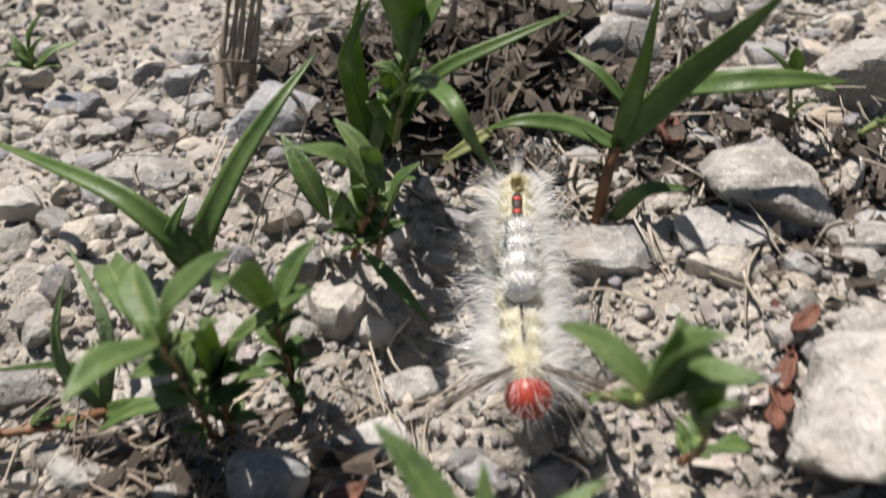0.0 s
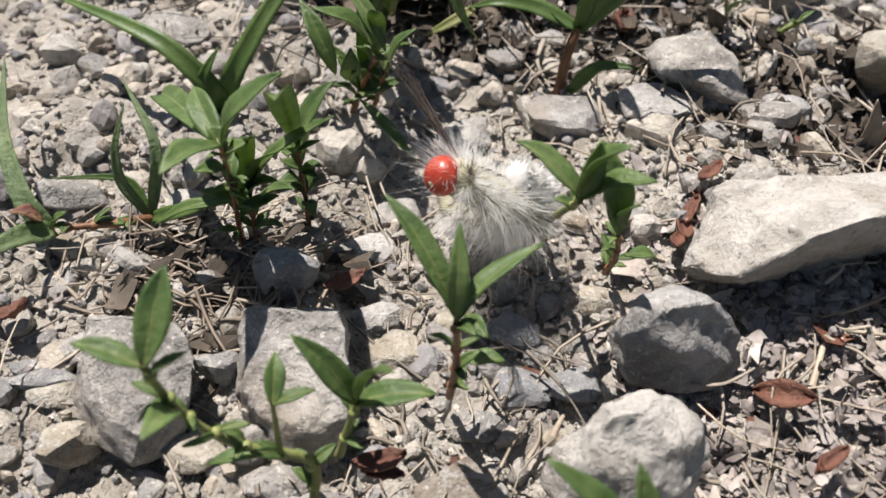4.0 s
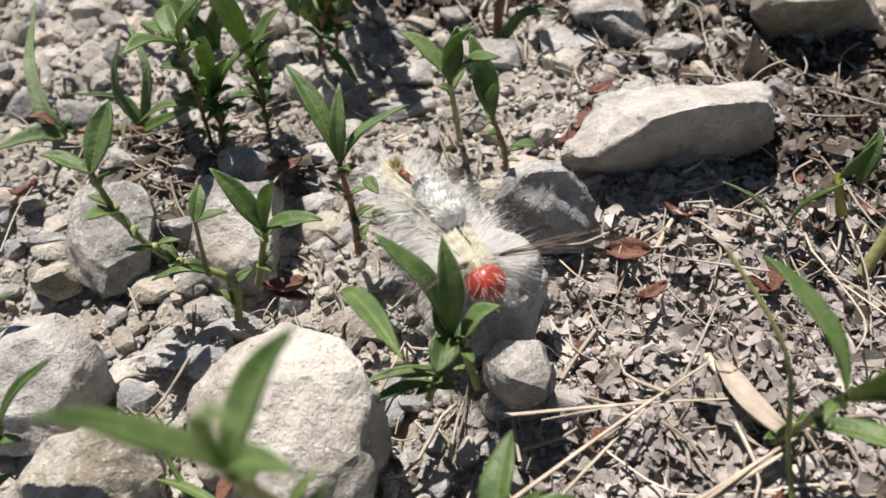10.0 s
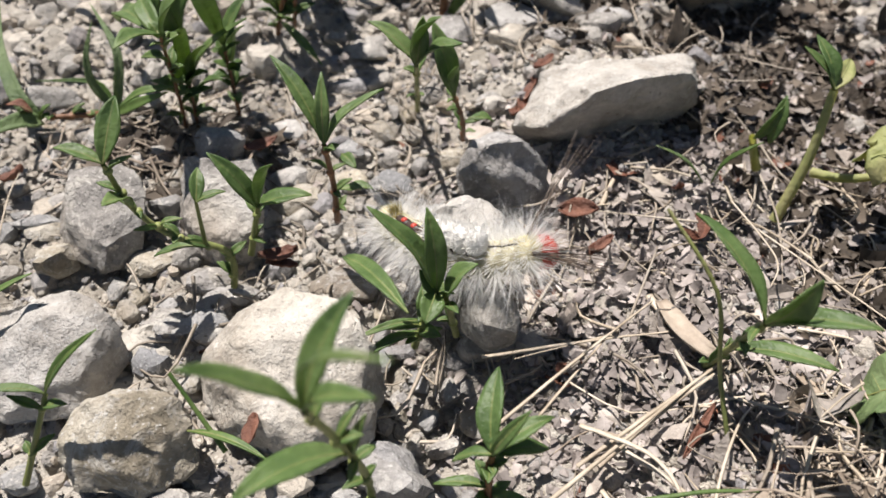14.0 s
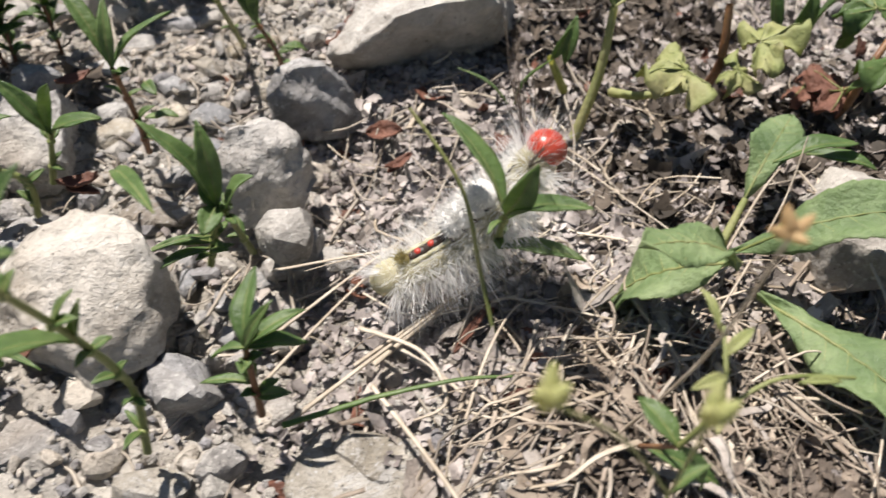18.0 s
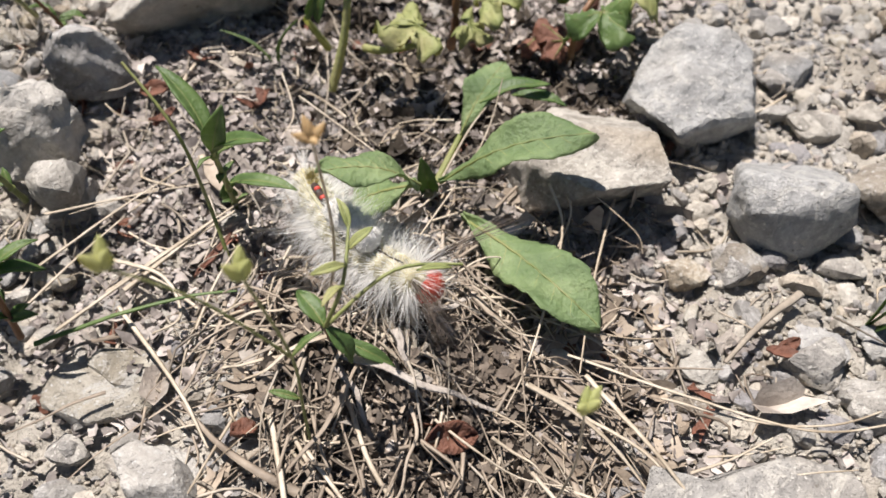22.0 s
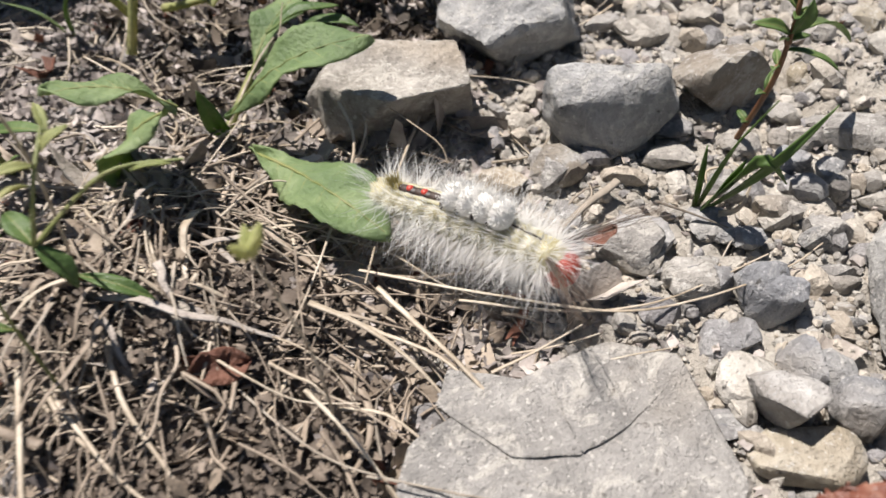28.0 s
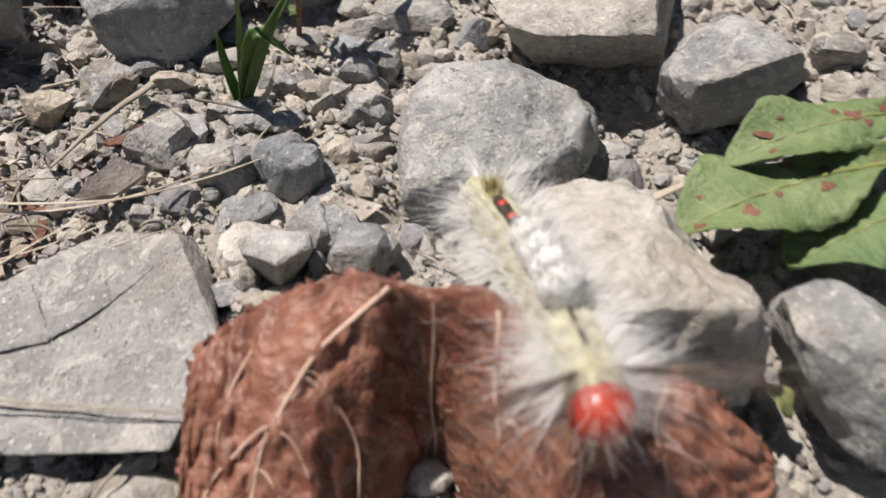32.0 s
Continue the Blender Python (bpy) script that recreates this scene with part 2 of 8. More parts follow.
def dead_leaf_material():
    """Leathery brown leaf with a fine net of paler veinlets."""
    m, nt, b = material("dead_leaf_brown", 0.46, 0.4)
    big = noise_node(nt, 120, 5, 0.65, warp=0.8)
    fine = noise_node(nt, 900, 4, 0.65)
    col = ramp(nt, big, (0.3, (0.07, 0.024, 0.015)), (0.48, (0.175, 0.066, 0.042)), (0.7, (0.38, 0.18, 0.115)))
    col = scaled(nt, col, fine, 0.65, 1.35)
    tc, net = nt.nodes.new("ShaderNodeTexCoord"), nt.nodes.new("ShaderNodeTexVoronoi")
    net.feature = "DISTANCE_TO_EDGE"
    net.inputs["Scale"].default_value = 330
    warp = nt.nodes.new("ShaderNodeMix")
    warp.data_type, warp.inputs[0].default_value = "RGBA", 0.004
    tex = nt.nodes.new("ShaderNodeTexNoise")
    tex.inputs["Scale"].default_value = 300
    nt.links.new(tc.outputs["Object"], tex.inputs["Vector"])
    nt.links.new(tc.outputs["Object"], warp.inputs[6])
    nt.links.new(tex.outputs["Color"], warp.inputs[7])
    nt.links.new(warp.outputs[2], net.inputs["Vector"])
    line = ramp(nt, net.outputs["Distance"], (0.02, (1, 1, 1)), (0.10, (0, 0, 0)))
    col = mix(nt, scaled(nt, line, fine, 0.0, 0.4), col, (0.50, 0.32, 0.23))
    nt.links.new(col, b.inputs["Base Color"])
    bump(nt, b, (net.outputs["Distance"], 0.00014), (big, 0.0016), (noise_node(nt, 360, 4, 0.6), 0.0004), (fine, 0.00014))
    t, s = nt.nodes.new("ShaderNodeBsdfTranslucent"), nt.nodes.new("ShaderNodeMixShader")
    nt.links.new(col, t.inputs[0])
    s.inputs[0].default_value = 0.1
    nt.links.new(b.outputs[0], s.inputs[1])
    nt.links.new(t.outputs[0], s.inputs[2])
    nt.links.new(s.outputs[0], nt.nodes["Material Output"].inputs[0])
    return m


DEAD = dead_leaf_material()
RUST = fibre_material("rust_leaf", (0.075, 0.032, 0.02), (0.15, 0.062, 0.038), (0.26, 0.125, 0.08), 0.6, 0.0005, 0.1)
VEIN = fibre_material("leaf_vein", (0.36, 0.22, 0.15), (0.48, 0.32, 0.235), (0.58, 0.42, 0.33), 0.6)

# ---- mesh helpers ----
rng = np.random.default_rng(7)


def ico(level):
    bm = bmesh.new()
    bmesh.ops.create_icosphere(bm, subdivisions=level, radius=1.0)
    v = np.array([p.co for p in bm.verts])
    f = np.array([[q.index for q in p.verts] for p in bm.faces])
    bm.free()
    return v, f


ICO = {k: ico(k) for k in (1, 2, 3, 4, 5)}


def mesh_of(name, v, f, mat, smooth=True, crisp=0):
    me = bpy.data.meshes.new(name)
    f = np.asarray(f)
    me.vertices.add(len(v))
    me.vertices.foreach_set("co", np.asarray(v, dtype=np.float32).ravel())
    k = f.shape[1]
    me.loops.add(f.size)
    me.loops.foreach_set("vertex_index", f.astype(np.int32).ravel())
    me.polygons.add(len(f))
    me.polygons.foreach_set("loop_start", np.arange(0, f.size, k, dtype=np.int32))
    me.polygons.foreach_set("use_smooth", np.full(len(f), smooth))
    me.update(calc_edges=True)
    me.materials.append(mat)
    if smooth and crisp:
        me.set_sharp_from_angle(angle=radians(crisp))
    return me


def waves(p, scale, r, n=7):
    """A cheap smooth noise of the points p."""
    out = np.zeros(len(p))
    for k in range(n):
        w = r.normal(size=3) * scale
        out += np.sin(p @ w + r.uniform(0, 6.28) + 0.8 * np.sin(p @ (r.normal(size=3) * scale * 0.6)))
    return out / n


def part(name, me, parent, label=""):
    ob = new(name, me)
    ob.parent = parent
    return tagged(ob, label)


GROUND_WAVES = np.random.default_rng(3)
GW = [(GROUND_WAVES.normal(size=2) * s, GROUND_WAVES.uniform(0, 6.28), a) for s, a in
      [(28, 0.0011)] * 5 + [(75, 0.0006)] * 6 + [(210, 0.00035)] * 8 + [(600, 0.0002)] * 10 + [(1500, 0.00009)] * 10]


def ground_z(x, y, fine=True):
    z = np.zeros_like(np.asarray(x, dtype=float)) - 0.0025
    for w, ph, a in GW if fine else GW[:11]:
        z = z + a * np.sin(x * w[0] + y * w[1] + ph)
    return z


def rock_shape(r, w, d, h, level, sharp=14.0, cuts=9, rough=0.03, flat=0.0):
    v, f = ICO[level]
    n = r.normal(size=(cuts, 3))
    n /= np.linalg.norm(n, axis=1)[:, None]
    dist = r.uniform(0.62, 1.0, cuts)
    n = np.vstack([n, [[0.12 * r.normal(), 0.12 * r.normal(), 1], [0, 0, -1]]])
    dist = np.append(dist, [0.75 - 0.3 * flat, 0.8])
    n /= np.linalg.norm(n, axis=1)[:, None]
    rad = (np.maximum(v @ n.T / dist, 0) ** sharp).sum(1) ** (-1 / sharp)
    p = v * np.minimum(rad, 1.25)[:, None]
    p = p * (1 + rough * waves(p, 3.2, r) + 0.8 * rough * waves(p, 8, r) - 0.9 * rough * np.abs(waves(p, 5, r)) + 0.4 * rough * waves(p, 20, r))[:, None]
    lo, hi = p.min(0), p.max(0)
    return (p - (lo + hi) / 2) / (hi - lo) * np.array([w, d, h]), f


PLACED = []


def rock(x, y, w, d, h, yaw=0.0, tone="g", seed=0, level=3, sharp=26.0, cuts=12, flat=0.0, tilt=0.0, sink=0.18, label="", rough=0.045, z=None, name="stone"):
    r = np.random.default_rng(seed + 100)
    v, f = rock_shape(r, w, d, h, level, sharp, cuts, rough, flat)
    v = v + np.array([0, 0, h / 2 - sink * h])
    ob = new(name, mesh_of(name, v, f, STONE[tone], True, 24))
    zz = float(ground_z(x, y, False)) if z is None else z
    ob.matrix_world = pose(x, y, zz, tilt, 0, yaw)
    words = {"g": "rough grey limestone chip", "w": "pale sunlit limestone piece", "y": "tan weathered limestone lump", "t": "chalky white limestone piece", "b": "blue-grey slate piece", "s": "pale grey slate piece", "c": "pale crystalline limestone piece", "n": "brown weathered stone"}
    PLACED.append((x, y, max(w, d) / 2))
    tagged(ob, label or words[tone] + " bedded in the gravel", "stone", "loose stones")
    return ob


# ---- ground: one sheet to the horizon ----
def ground():
    def line(a, b, n):
        inner = np.linspace(a, b, n)
        grow = 0.002 * 1.33 ** np.arange(1, 42)
        out = np.cumsum(grow)
        return np.concatenate([(a - out)[::-1], inner, b + out])
    xs, ys = line(-0.14, 0.27, 380), line(-0.17, 0.24, 380)
    X, Y = np.meshgrid(xs, ys)
    Z = ground_z(X, Y)
    v = np.stack([X, Y, Z], -1).reshape(-1, 3)
    nx, ny = len(xs), len(ys)
    i = (np.arange(ny - 1)[:, None] * nx + np.arange(nx - 1)).ravel()
    f = np.stack([i, i + 1, i + 1 + nx, i + nx], 1)
    ob = new("ground", mesh_of("ground", v, f, SOIL))
    tagged(ob, "dry pale grit and soil ground under gravel", "ground", kind="structure")


ground()
rock(-0.0235, 0.1242, 0.0159, 0.0120, 0.0064, 1, "b", 0, 4)
rock(0.0257, 0.1327, 0.0121, 0.0091, 0.0083, 1, "g", 1, 3)
rock(0.0386, 0.1178, 0.0171, 0.0057, 0.0060, 1, "w", 2, 4)
rock(0.0539, 0.1180, 0.0105, 0.0079, 0.0091, 1, "w", 3, 3)
rock(0.0361, 0.0907, 0.0078, 0.0058, 0.0029, 1, "g", 4, 3)
rock(0.0424, 0.0855, 0.0074, 0.0056, 0.0043, 1, "g", 5, 3)
rock(-0.0581, 0.1365, 0.0095, 0.0054, 0.0033, 1, "b", 6, 3)
rock(-0.0407, 0.1392, 0.0075, 0.0056, 0.0048, 1, "b", 7, 3)
rock(-0.0508, 0.1271, 0.0058, 0.0037, 0.0020, 1, "w", 8, 3)
rock(-0.0579, 0.1276, 0.0071, 0.0037, 0.0025, 1, "g", 9, 3)
rock(-0.0556, 0.1441, 0.0050, 0.0038, 0.0033, 1, "g", 10, 3)
rock(-0.0405, 0.1112, 0.0125, 0.0079, 0.0030, 1, "w", 11, 3)
rock(-0.0366, 0.1321, 0.0062, 0.0031, 0.0022, 1, "g", 12, 3)
rock(-0.0466, 0.1323, 0.0066, 0.0050, 0.0026, 1, "w", 13, 3)
rock(-0.0282, 0.1129, 0.0047, 0.0035, 0.0031, 1, "b", 14, 2)
rock(0.0643, 0.1438, 0.0094, 0.0058, 0.0033, 1, "g", 15, 3)
rock(0.0416, 0.1524, 0.0099, 0.0030, 0.0035, 1, "g", 16, 3)
rock(0.0571, 0.1355, 0.0036, 0.0027, 0.0025, 1, "w", 17, 2)
rock(-0.0560, 0.1091, 0.0068, 0.0051, 0.0040, 1, "w", 18, 3)
rock(-0.0002, 0.0821, 0.0080, 0.0036, 0.0028, -0, "g", 19, 3)
rock(-0.0059, 0.0777, 0.0082, 0.0040, 0.0029, -0, "g", 20, 3)
rock(-0.0106, 0.0707, 0.0085, 0.0046, 0.0030, -0, "t", 21, 3)
rock(-0.0192, 0.0656, 0.0084, 0.0063, 0.0062, -0, "b", 22, 3, sharp=20)
rock(-0.0469, 0.0785, 0.0092, 0.0034, 0.0032, -0, "w", 23, 3)
rock(-0.0072, 0.0553, 0.0090, 0.0058, 0.0032, -0, "y", 24, 3)
rock(-0.0297, 0.0638, 0.0064, 0.0037, 0.0022, -0, "g", 25, 3)
rock(-0.0249, 0.0526, 0.0054, 0.0041, 0.0049, -0, "b", 26, 3)
rock(-0.0090, 0.0607, 0.0058, 0.0039, 0.0020, -0, "g", 27, 3)
rock(0.0071, 0.0508, 0.0058, 0.0044, 0.0027, -0, "b", 28, 3, sharp=6.0)
rock(0.0125, 0.0506, 0.0064, 0.0046, 0.0022, -0, "b", 29, 3, sharp=6.0)
rock(0.0023, 0.0466, 0.0057, 0.0034, 0.0020, -0, "b", 30, 3)
rock(-0.0027, 0.0540, 0.0036, 0.0027, 0.0022, -0, "g", 31, 2)
rock(0.0093, 0.0550, 0.0036, 0.0026, 0.0013, -0, "g", 32, 2)
rock(0.0172, 0.0605, 0.0062, 0.0037, 0.0022, -0, "y", 33, 3)
rock(-0.0389, 0.0444, 0.0059, 0.0051, 0.0056, -0, "y", 34, 3)
rock(-0.0422, 0.0515, 0.0066, 0.0037, 0.0023, -0, "y", 35, 3)
rock(-0.0005, 0.0400, 0.0088, 0.0065, 0.0031, -0, "n", 36, 3)
rock(-0.0178, 0.0395, 0.0074, 0.0038, 0.0026, -0, "g", 37, 3)
rock(-0.0261, 0.0432, 0.0071, 0.0045, 0.0025, -0, "y", 38, 3)
rock(0.0089, 0.0952, 0.0043, 0.0021, 0.0015, -0, "g", 39, 2)
rock(-0.0404, 0.0567, 0.0066, 0.0048, 0.0023, -0, "g", 40, 3)
rock(-0.0455, 0.0545, 0.0059, 0.0024, 0.0020, -0, "b", 41, 3)
rock(0.0043, 0.0130, 0.0090, 0.0068, 0.0079, -1, "g", 42, 3)
rock(0.0183, 0.0289, 0.0087, 0.0043, 0.0030, -1, "t", 43, 3, sharp=10.0)
rock(-0.0172, 0.0315, 0.0058, 0.0037, 0.0020, -1, "b", 44, 3, sharp=5.0)
rock(-0.0232, 0.0271, 0.0049, 0.0037, 0.0030, -1, "b", 45, 2)
rock(-0.0225, 0.0322, 0.0061, 0.0029, 0.0021, -1, "g", 46, 3)
rock(-0.0066, 0.0360, 0.0081, 0.0036, 0.0028, -1, "b", 47, 3, sharp=20)
rock(-0.0279, 0.0286, 0.0031, 0.0024, 0.0014, -1, "b", 48, 2)
rock(-0.0224, 0.0363, 0.0037, 0.0022, 0.0013, -1, "w", 49, 2)
rock(-0.0311, 0.0231, 0.0060, 0.0025, 0.0021, -1, "n", 50, 3)
rock(-0.0137, 0.0376, 0.0063, 0.0038, 0.0022, -1, "g", 51, 3)
rock(-0.0161, 0.0126, 0.0037, 0.0028, 0.0014, -1, "g", 52, 2)
rock(-0.0437, 0.0528, 0.0081, 0.0024, 0.0028, -1, "b", 53, 3)
rock(-0.0480, 0.0516, 0.0028, 0.0035, 0.0027, -1, "b", 54, 2)
rock(0.0057, 0.0110, 0.0092, 0.0069, 0.0085, -11, "g", 55, 3)
rock(0.0028, 0.0002, 0.0091, 0.0054, 0.0032, -11, "y", 56, 3)
rock(0.0171, 0.0170, 0.0043, 0.0032, 0.0029, -11, "y", 57, 2)
rock(0.0104, 0.0014, 0.0055, 0.0041, 0.0048, -11, "g", 58, 3)
rock(0.0004, 0.0594, 0.0056, 0.0042, 0.0024, -11, "y", 59, 3)
rock(0.0071, 0.0577, 0.0058, 0.0044, 0.0031, -11, "b", 60, 3, sharp=6.0)
rock(0.0073, 0.0511, 0.0053, 0.0040, 0.0021, -11, "b", 61, 3, sharp=6.0)
rock(0.0139, 0.0277, 0.0044, 0.0033, 0.0016, -11, "b", 62, 2)
rock(0.0272, -0.0012, 0.0101, 0.0075, 0.0040, -11, "y", 63, 3)
rock(0.0240, -0.0028, 0.0137, 0.0103, 0.0040, -16, "y", 64, 4)
rock(0.1360, 0.0063, 0.0142, 0.0106, 0.0118, -15, "n", 65, 4)
rock(0.1335, 0.0221, 0.0088, 0.0060, 0.0031, -15, "w", 66, 3, flat=0.8)
rock(0.1286, 0.0266, 0.0063, 0.0026, 0.0022, -15, "g", 67, 3)
rock(0.1322, 0.0334, 0.0075, 0.0056, 0.0033, -15, "g", 68, 3)
rock(0.0312, -0.0177, 0.0106, 0.0079, 0.0071, -16, "t", 69, 4, flat=1.0)
rock(0.0378, -0.0114, 0.0034, 0.0026, 0.0031, -16, "w", 70, 2)
rock(0.0204, -0.0101, 0.0035, 0.0026, 0.0033, -16, "g", 71, 2)
rock(0.0199, -0.0155, 0.0056, 0.0040, 0.0019, -16, "g", 72, 3)
rock(0.0377, -0.0323, 0.0271, 0.0130, 0.0060, -15, "w", 73, 5, flat=1.0, label='broad flat pale stone under dry grass')
rock(0.0774, -0.0414, 0.0076, 0.0057, 0.0036, -15, "b", 74, 3, sharp=8.0)
rock(0.1082, -0.0017, 0.0076, 0.0057, 0.0041, -15, "n", 75, 3)
rock(0.1139, -0.0253, 0.0058, 0.0043, 0.0051, -15, "w", 76, 3, sharp=20)
rock(0.1140, -0.0165, 0.0042, 0.0031, 0.0026, -15, "g", 77, 2)
rock(0.1226, -0.0046, 0.0074, 0.0040, 0.0026, -15, "g", 78, 3)
rock(0.1266, 0.0010, 0.0060, 0.0038, 0.0021, -15, "g", 79, 3)
rock(0.1211, -0.0165, 0.0054, 0.0040, 0.0029, -15, "b", 80, 3)
rock(0.1098, -0.0194, 0.0070, 0.0053, 0.0038, -15, "w", 81, 3, flat=0.8)
rock(0.1202, -0.0288, 0.0066, 0.0050, 0.0063, -17, "b", 82, 3, sharp=20)
rock(0.1133, -0.0378, 0.0081, 0.0061, 0.0040, -17, "t", 83, 3, sharp=20, flat=0.5)
rock(0.1191, -0.0375, 0.0050, 0.0060, 0.0048, -17, "b", 84, 3)
rock(0.1219, -0.0437, 0.0071, 0.0066, 0.0067, -17, "b", 85, 4)
rock(0.1136, -0.0464, 0.0116, 0.0069, 0.0041, -17, "y", 86, 4)
rock(0.1478, -0.0094, 0.0099, 0.0061, 0.0035, -17, "w", 87, 3, sharp=20)
rock(0.1374, -0.0100, 0.0055, 0.0041, 0.0030, -17, "b", 88, 3)
rock(0.1402, -0.0141, 0.0046, 0.0037, 0.0043, -17, "b", 89, 2)
rock(0.1300, -0.0275, 0.0075, 0.0025, 0.0026, -17, "g", 90, 3)
rock(0.1300, -0.0175, 0.0061, 0.0046, 0.0041, -17, "g", 91, 3)
rock(0.1355, -0.0144, 0.0049, 0.0036, 0.0023, -17, "g", 92, 2)
rock(0.1207, -0.0178, 0.0053, 0.0040, 0.0020, -17, "b", 93, 3)
rock(0.1239, -0.0205, 0.0047, 0.0035, 0.0024, -17, "b", 94, 2)
rock(0.1273, -0.0307, 0.0042, 0.0031, 0.0017, -17, "n", 95, 2, sharp=5.0)
rock(0.1261, -0.0337, 0.0072, 0.0022, 0.0025, -17, "b", 96, 3, flat=1.0)
rock(0.1244, -0.0295, 0.0022, 0.0039, 0.0021, -17, "g", 97, 2)
rock(0.1142, -0.0322, 0.0067, 0.0049, 0.0024, -17, "g", 98, 3)
rock(0.1338, -0.0225, 0.0055, 0.0041, 0.0044, -17, "g", 99, 3)
rock(0.1092, -0.0407, 0.0054, 0.0040, 0.0019, -17, "g", 100, 3, flat=1.0)
rock(0.1557, -0.0406, 0.0042, 0.0030, 0.0015, -25, "w", 101, 2)
rock(0.1529, -0.0163, 0.0055, 0.0041, 0.0043, -25, "b", 102, 3)
rock(0.1088, -0.0407, 0.0057, 0.0018, 0.0020, -25, "b", 103, 3, flat=1.0)
rock(0.1133, -0.0465, 0.0079, 0.0028, 0.0028, -25, "y", 104, 3)
rock(0.1357, -0.0156, 0.0050, 0.0037, 0.0045, -25, "b", 105, 2)
rock(0.1397, -0.0157, 0.0041, 0.0047, 0.0039, -25, "g", 106, 2)
rock(0.1419, -0.0075, 0.0051, 0.0038, 0.0033, -25, "b", 107, 3)
rock(0.1523, -0.0450, 0.0047, 0.0024, 0.0016, -25, "g", 108, 2)
rock(0.1107, -0.0190, 0.0078, 0.0059, 0.0041, -25, "g", 109, 3, flat=1.0)
rock(0.1053, -0.0169, 0.0035, 0.0024, 0.0012, -25, "n", 110, 2)
rock(0.1844, -0.0470, 0.0071, 0.0053, 0.0056, -30, "g", 111, 3)
rock(0.1622, -0.0496, 0.0049, 0.0037, 0.0023, -30, "g", 112, 2)
rock(0.1523, -0.0458, 0.0052, 0.0027, 0.0018, -30, "g", 113, 3)
rock(0.1213, -0.0395, 0.0050, 0.0048, 0.0047, -30, "b", 114, 2, flat=0.5)
rock(0.1236, -0.0435, 0.0052, 0.0044, 0.0050, -30, "g", 115, 3)
rock(0.0950, -0.0552, 0.0077, 0.0050, 0.0027, -30, "y", 116, 3)
rock(0.0935, -0.0188, 0.0062, 0.0030, 0.0022, -30, "n", 117, 3)
rock(0.0897, -0.0496, 0.0026, 0.0020, 0.0012, -30, "g", 118, 2)
rock(0.0903, -0.0525, 0.0042, 0.0023, 0.0015, -30, "w", 119, 2)
rock(-0.0178, 0.0079, 0.0061, 0.0060, 0.0058, -9, "g", 120, 3)
rock(-0.0109, 0.0065, 0.0088, 0.0057, 0.0031, -9, "g", 121, 3)
rock(-0.0030, 0.0056, 0.0038, 0.0028, 0.0036, -9, "g", 122, 2)
rock(-0.0214, 0.0324, 0.0065, 0.0039, 0.0023, -9, "b", 123, 3)
rock(-0.0172, 0.0323, 0.0060, 0.0045, 0.0027, -9, "b", 124, 3)
rock(-0.0249, 0.0065, 0.0048, 0.0036, 0.0039, -9, "y", 125, 2)
rock(-0.0093, 0.0027, 0.0051, 0.0023, 0.0018, -9, "w", 126, 3)
rock(-0.0001, 0.0097, 0.0041, 0.0031, 0.0027, -9, "b", 127, 2)
rock(0.0065, 0.0582, 0.0063, 0.0047, 0.0027, -9, "b", 128, 3, sharp=8.0)
rock(0.0069, 0.0515, 0.0065, 0.0037, 0.0023, -9, "b", 129, 3, sharp=8.0)
rock(-0.0070, 0.0358, 0.0067, 0.0050, 0.0023, -9, "g", 130, 3, flat=0.8)
rock(0.1147, -0.0259, 0.0063, 0.0048, 0.0043, -30, "g", 131, 3)
rock(0.1210, -0.0294, 0.0066, 0.0054, 0.0063, -30, "b", 132, 3)
rock(0.1093, -0.0413, 0.0065, 0.0021, 0.0023, -30, "b", 133, 3, flat=1.0)
rock(0.1143, -0.0454, 0.0075, 0.0027, 0.0026, -30, "t", 134, 3, flat=0.6)
rock(0.1317, -0.0228, 0.0041, 0.0031, 0.0038, -30, "b", 135, 2)
rock(0.1308, -0.0178, 0.0050, 0.0037, 0.0035, -30, "g", 136, 2)
rock(0.1285, -0.0324, 0.0030, 0.0022, 0.0022, -30, "n", 137, 2, sharp=6.0)
rock(0.1122, -0.0161, 0.0077, 0.0057, 0.0028, -30, "g", 138, 3, flat=0.8)
rock(0.1302, -0.0286, 0.0066, 0.0029, 0.0023, -30, "g", 139, 3, sharp=8.0)
rock(0.1216, -0.0185, 0.0048, 0.0036, 0.0018, -30, "b", 140, 2)
rock(0.1565, -0.0416, 0.0039, 0.0029, 0.0014, -30, "w", 141, 2)
rock(0.1340, -0.0234, 0.0035, 0.0039, 0.0033, -30, "g", 142, 2)
rock(0.0942, -0.0189, 0.0051, 0.0037, 0.0018, -30, "n", 143, 3, sharp=8.0)
rock(0.1334, 0.0226, 0.0088, 0.0059, 0.0031, -16, "w", 144, 3, flat=0.6)
rock(0.1083, -0.0020, 0.0076, 0.0057, 0.0037, -16, "g", 145, 3)
rock(0.1144, -0.0240, 0.0067, 0.0051, 0.0042, -16, "w", 146, 3, sharp=20)
rock(0.1096, -0.0186, 0.0076, 0.0057, 0.0064, -16, "g", 147, 3, flat=0.7)
rock(0.1345, 0.0344, 0.0093, 0.0070, 0.0043, -16, "b", 148, 3, flat=0.8)
rock(0.0187, 0.0309, 0.0099, 0.0074, 0.0036, -16, "w", 149, 3, flat=0.6)
rock(0.0162, 0.0184, 0.0058, 0.0039, 0.0020, -16, "n", 150, 3, sharp=8.0)
rock(0.0378, -0.0116, 0.0035, 0.0026, 0.0020, -16, "w", 151, 2)
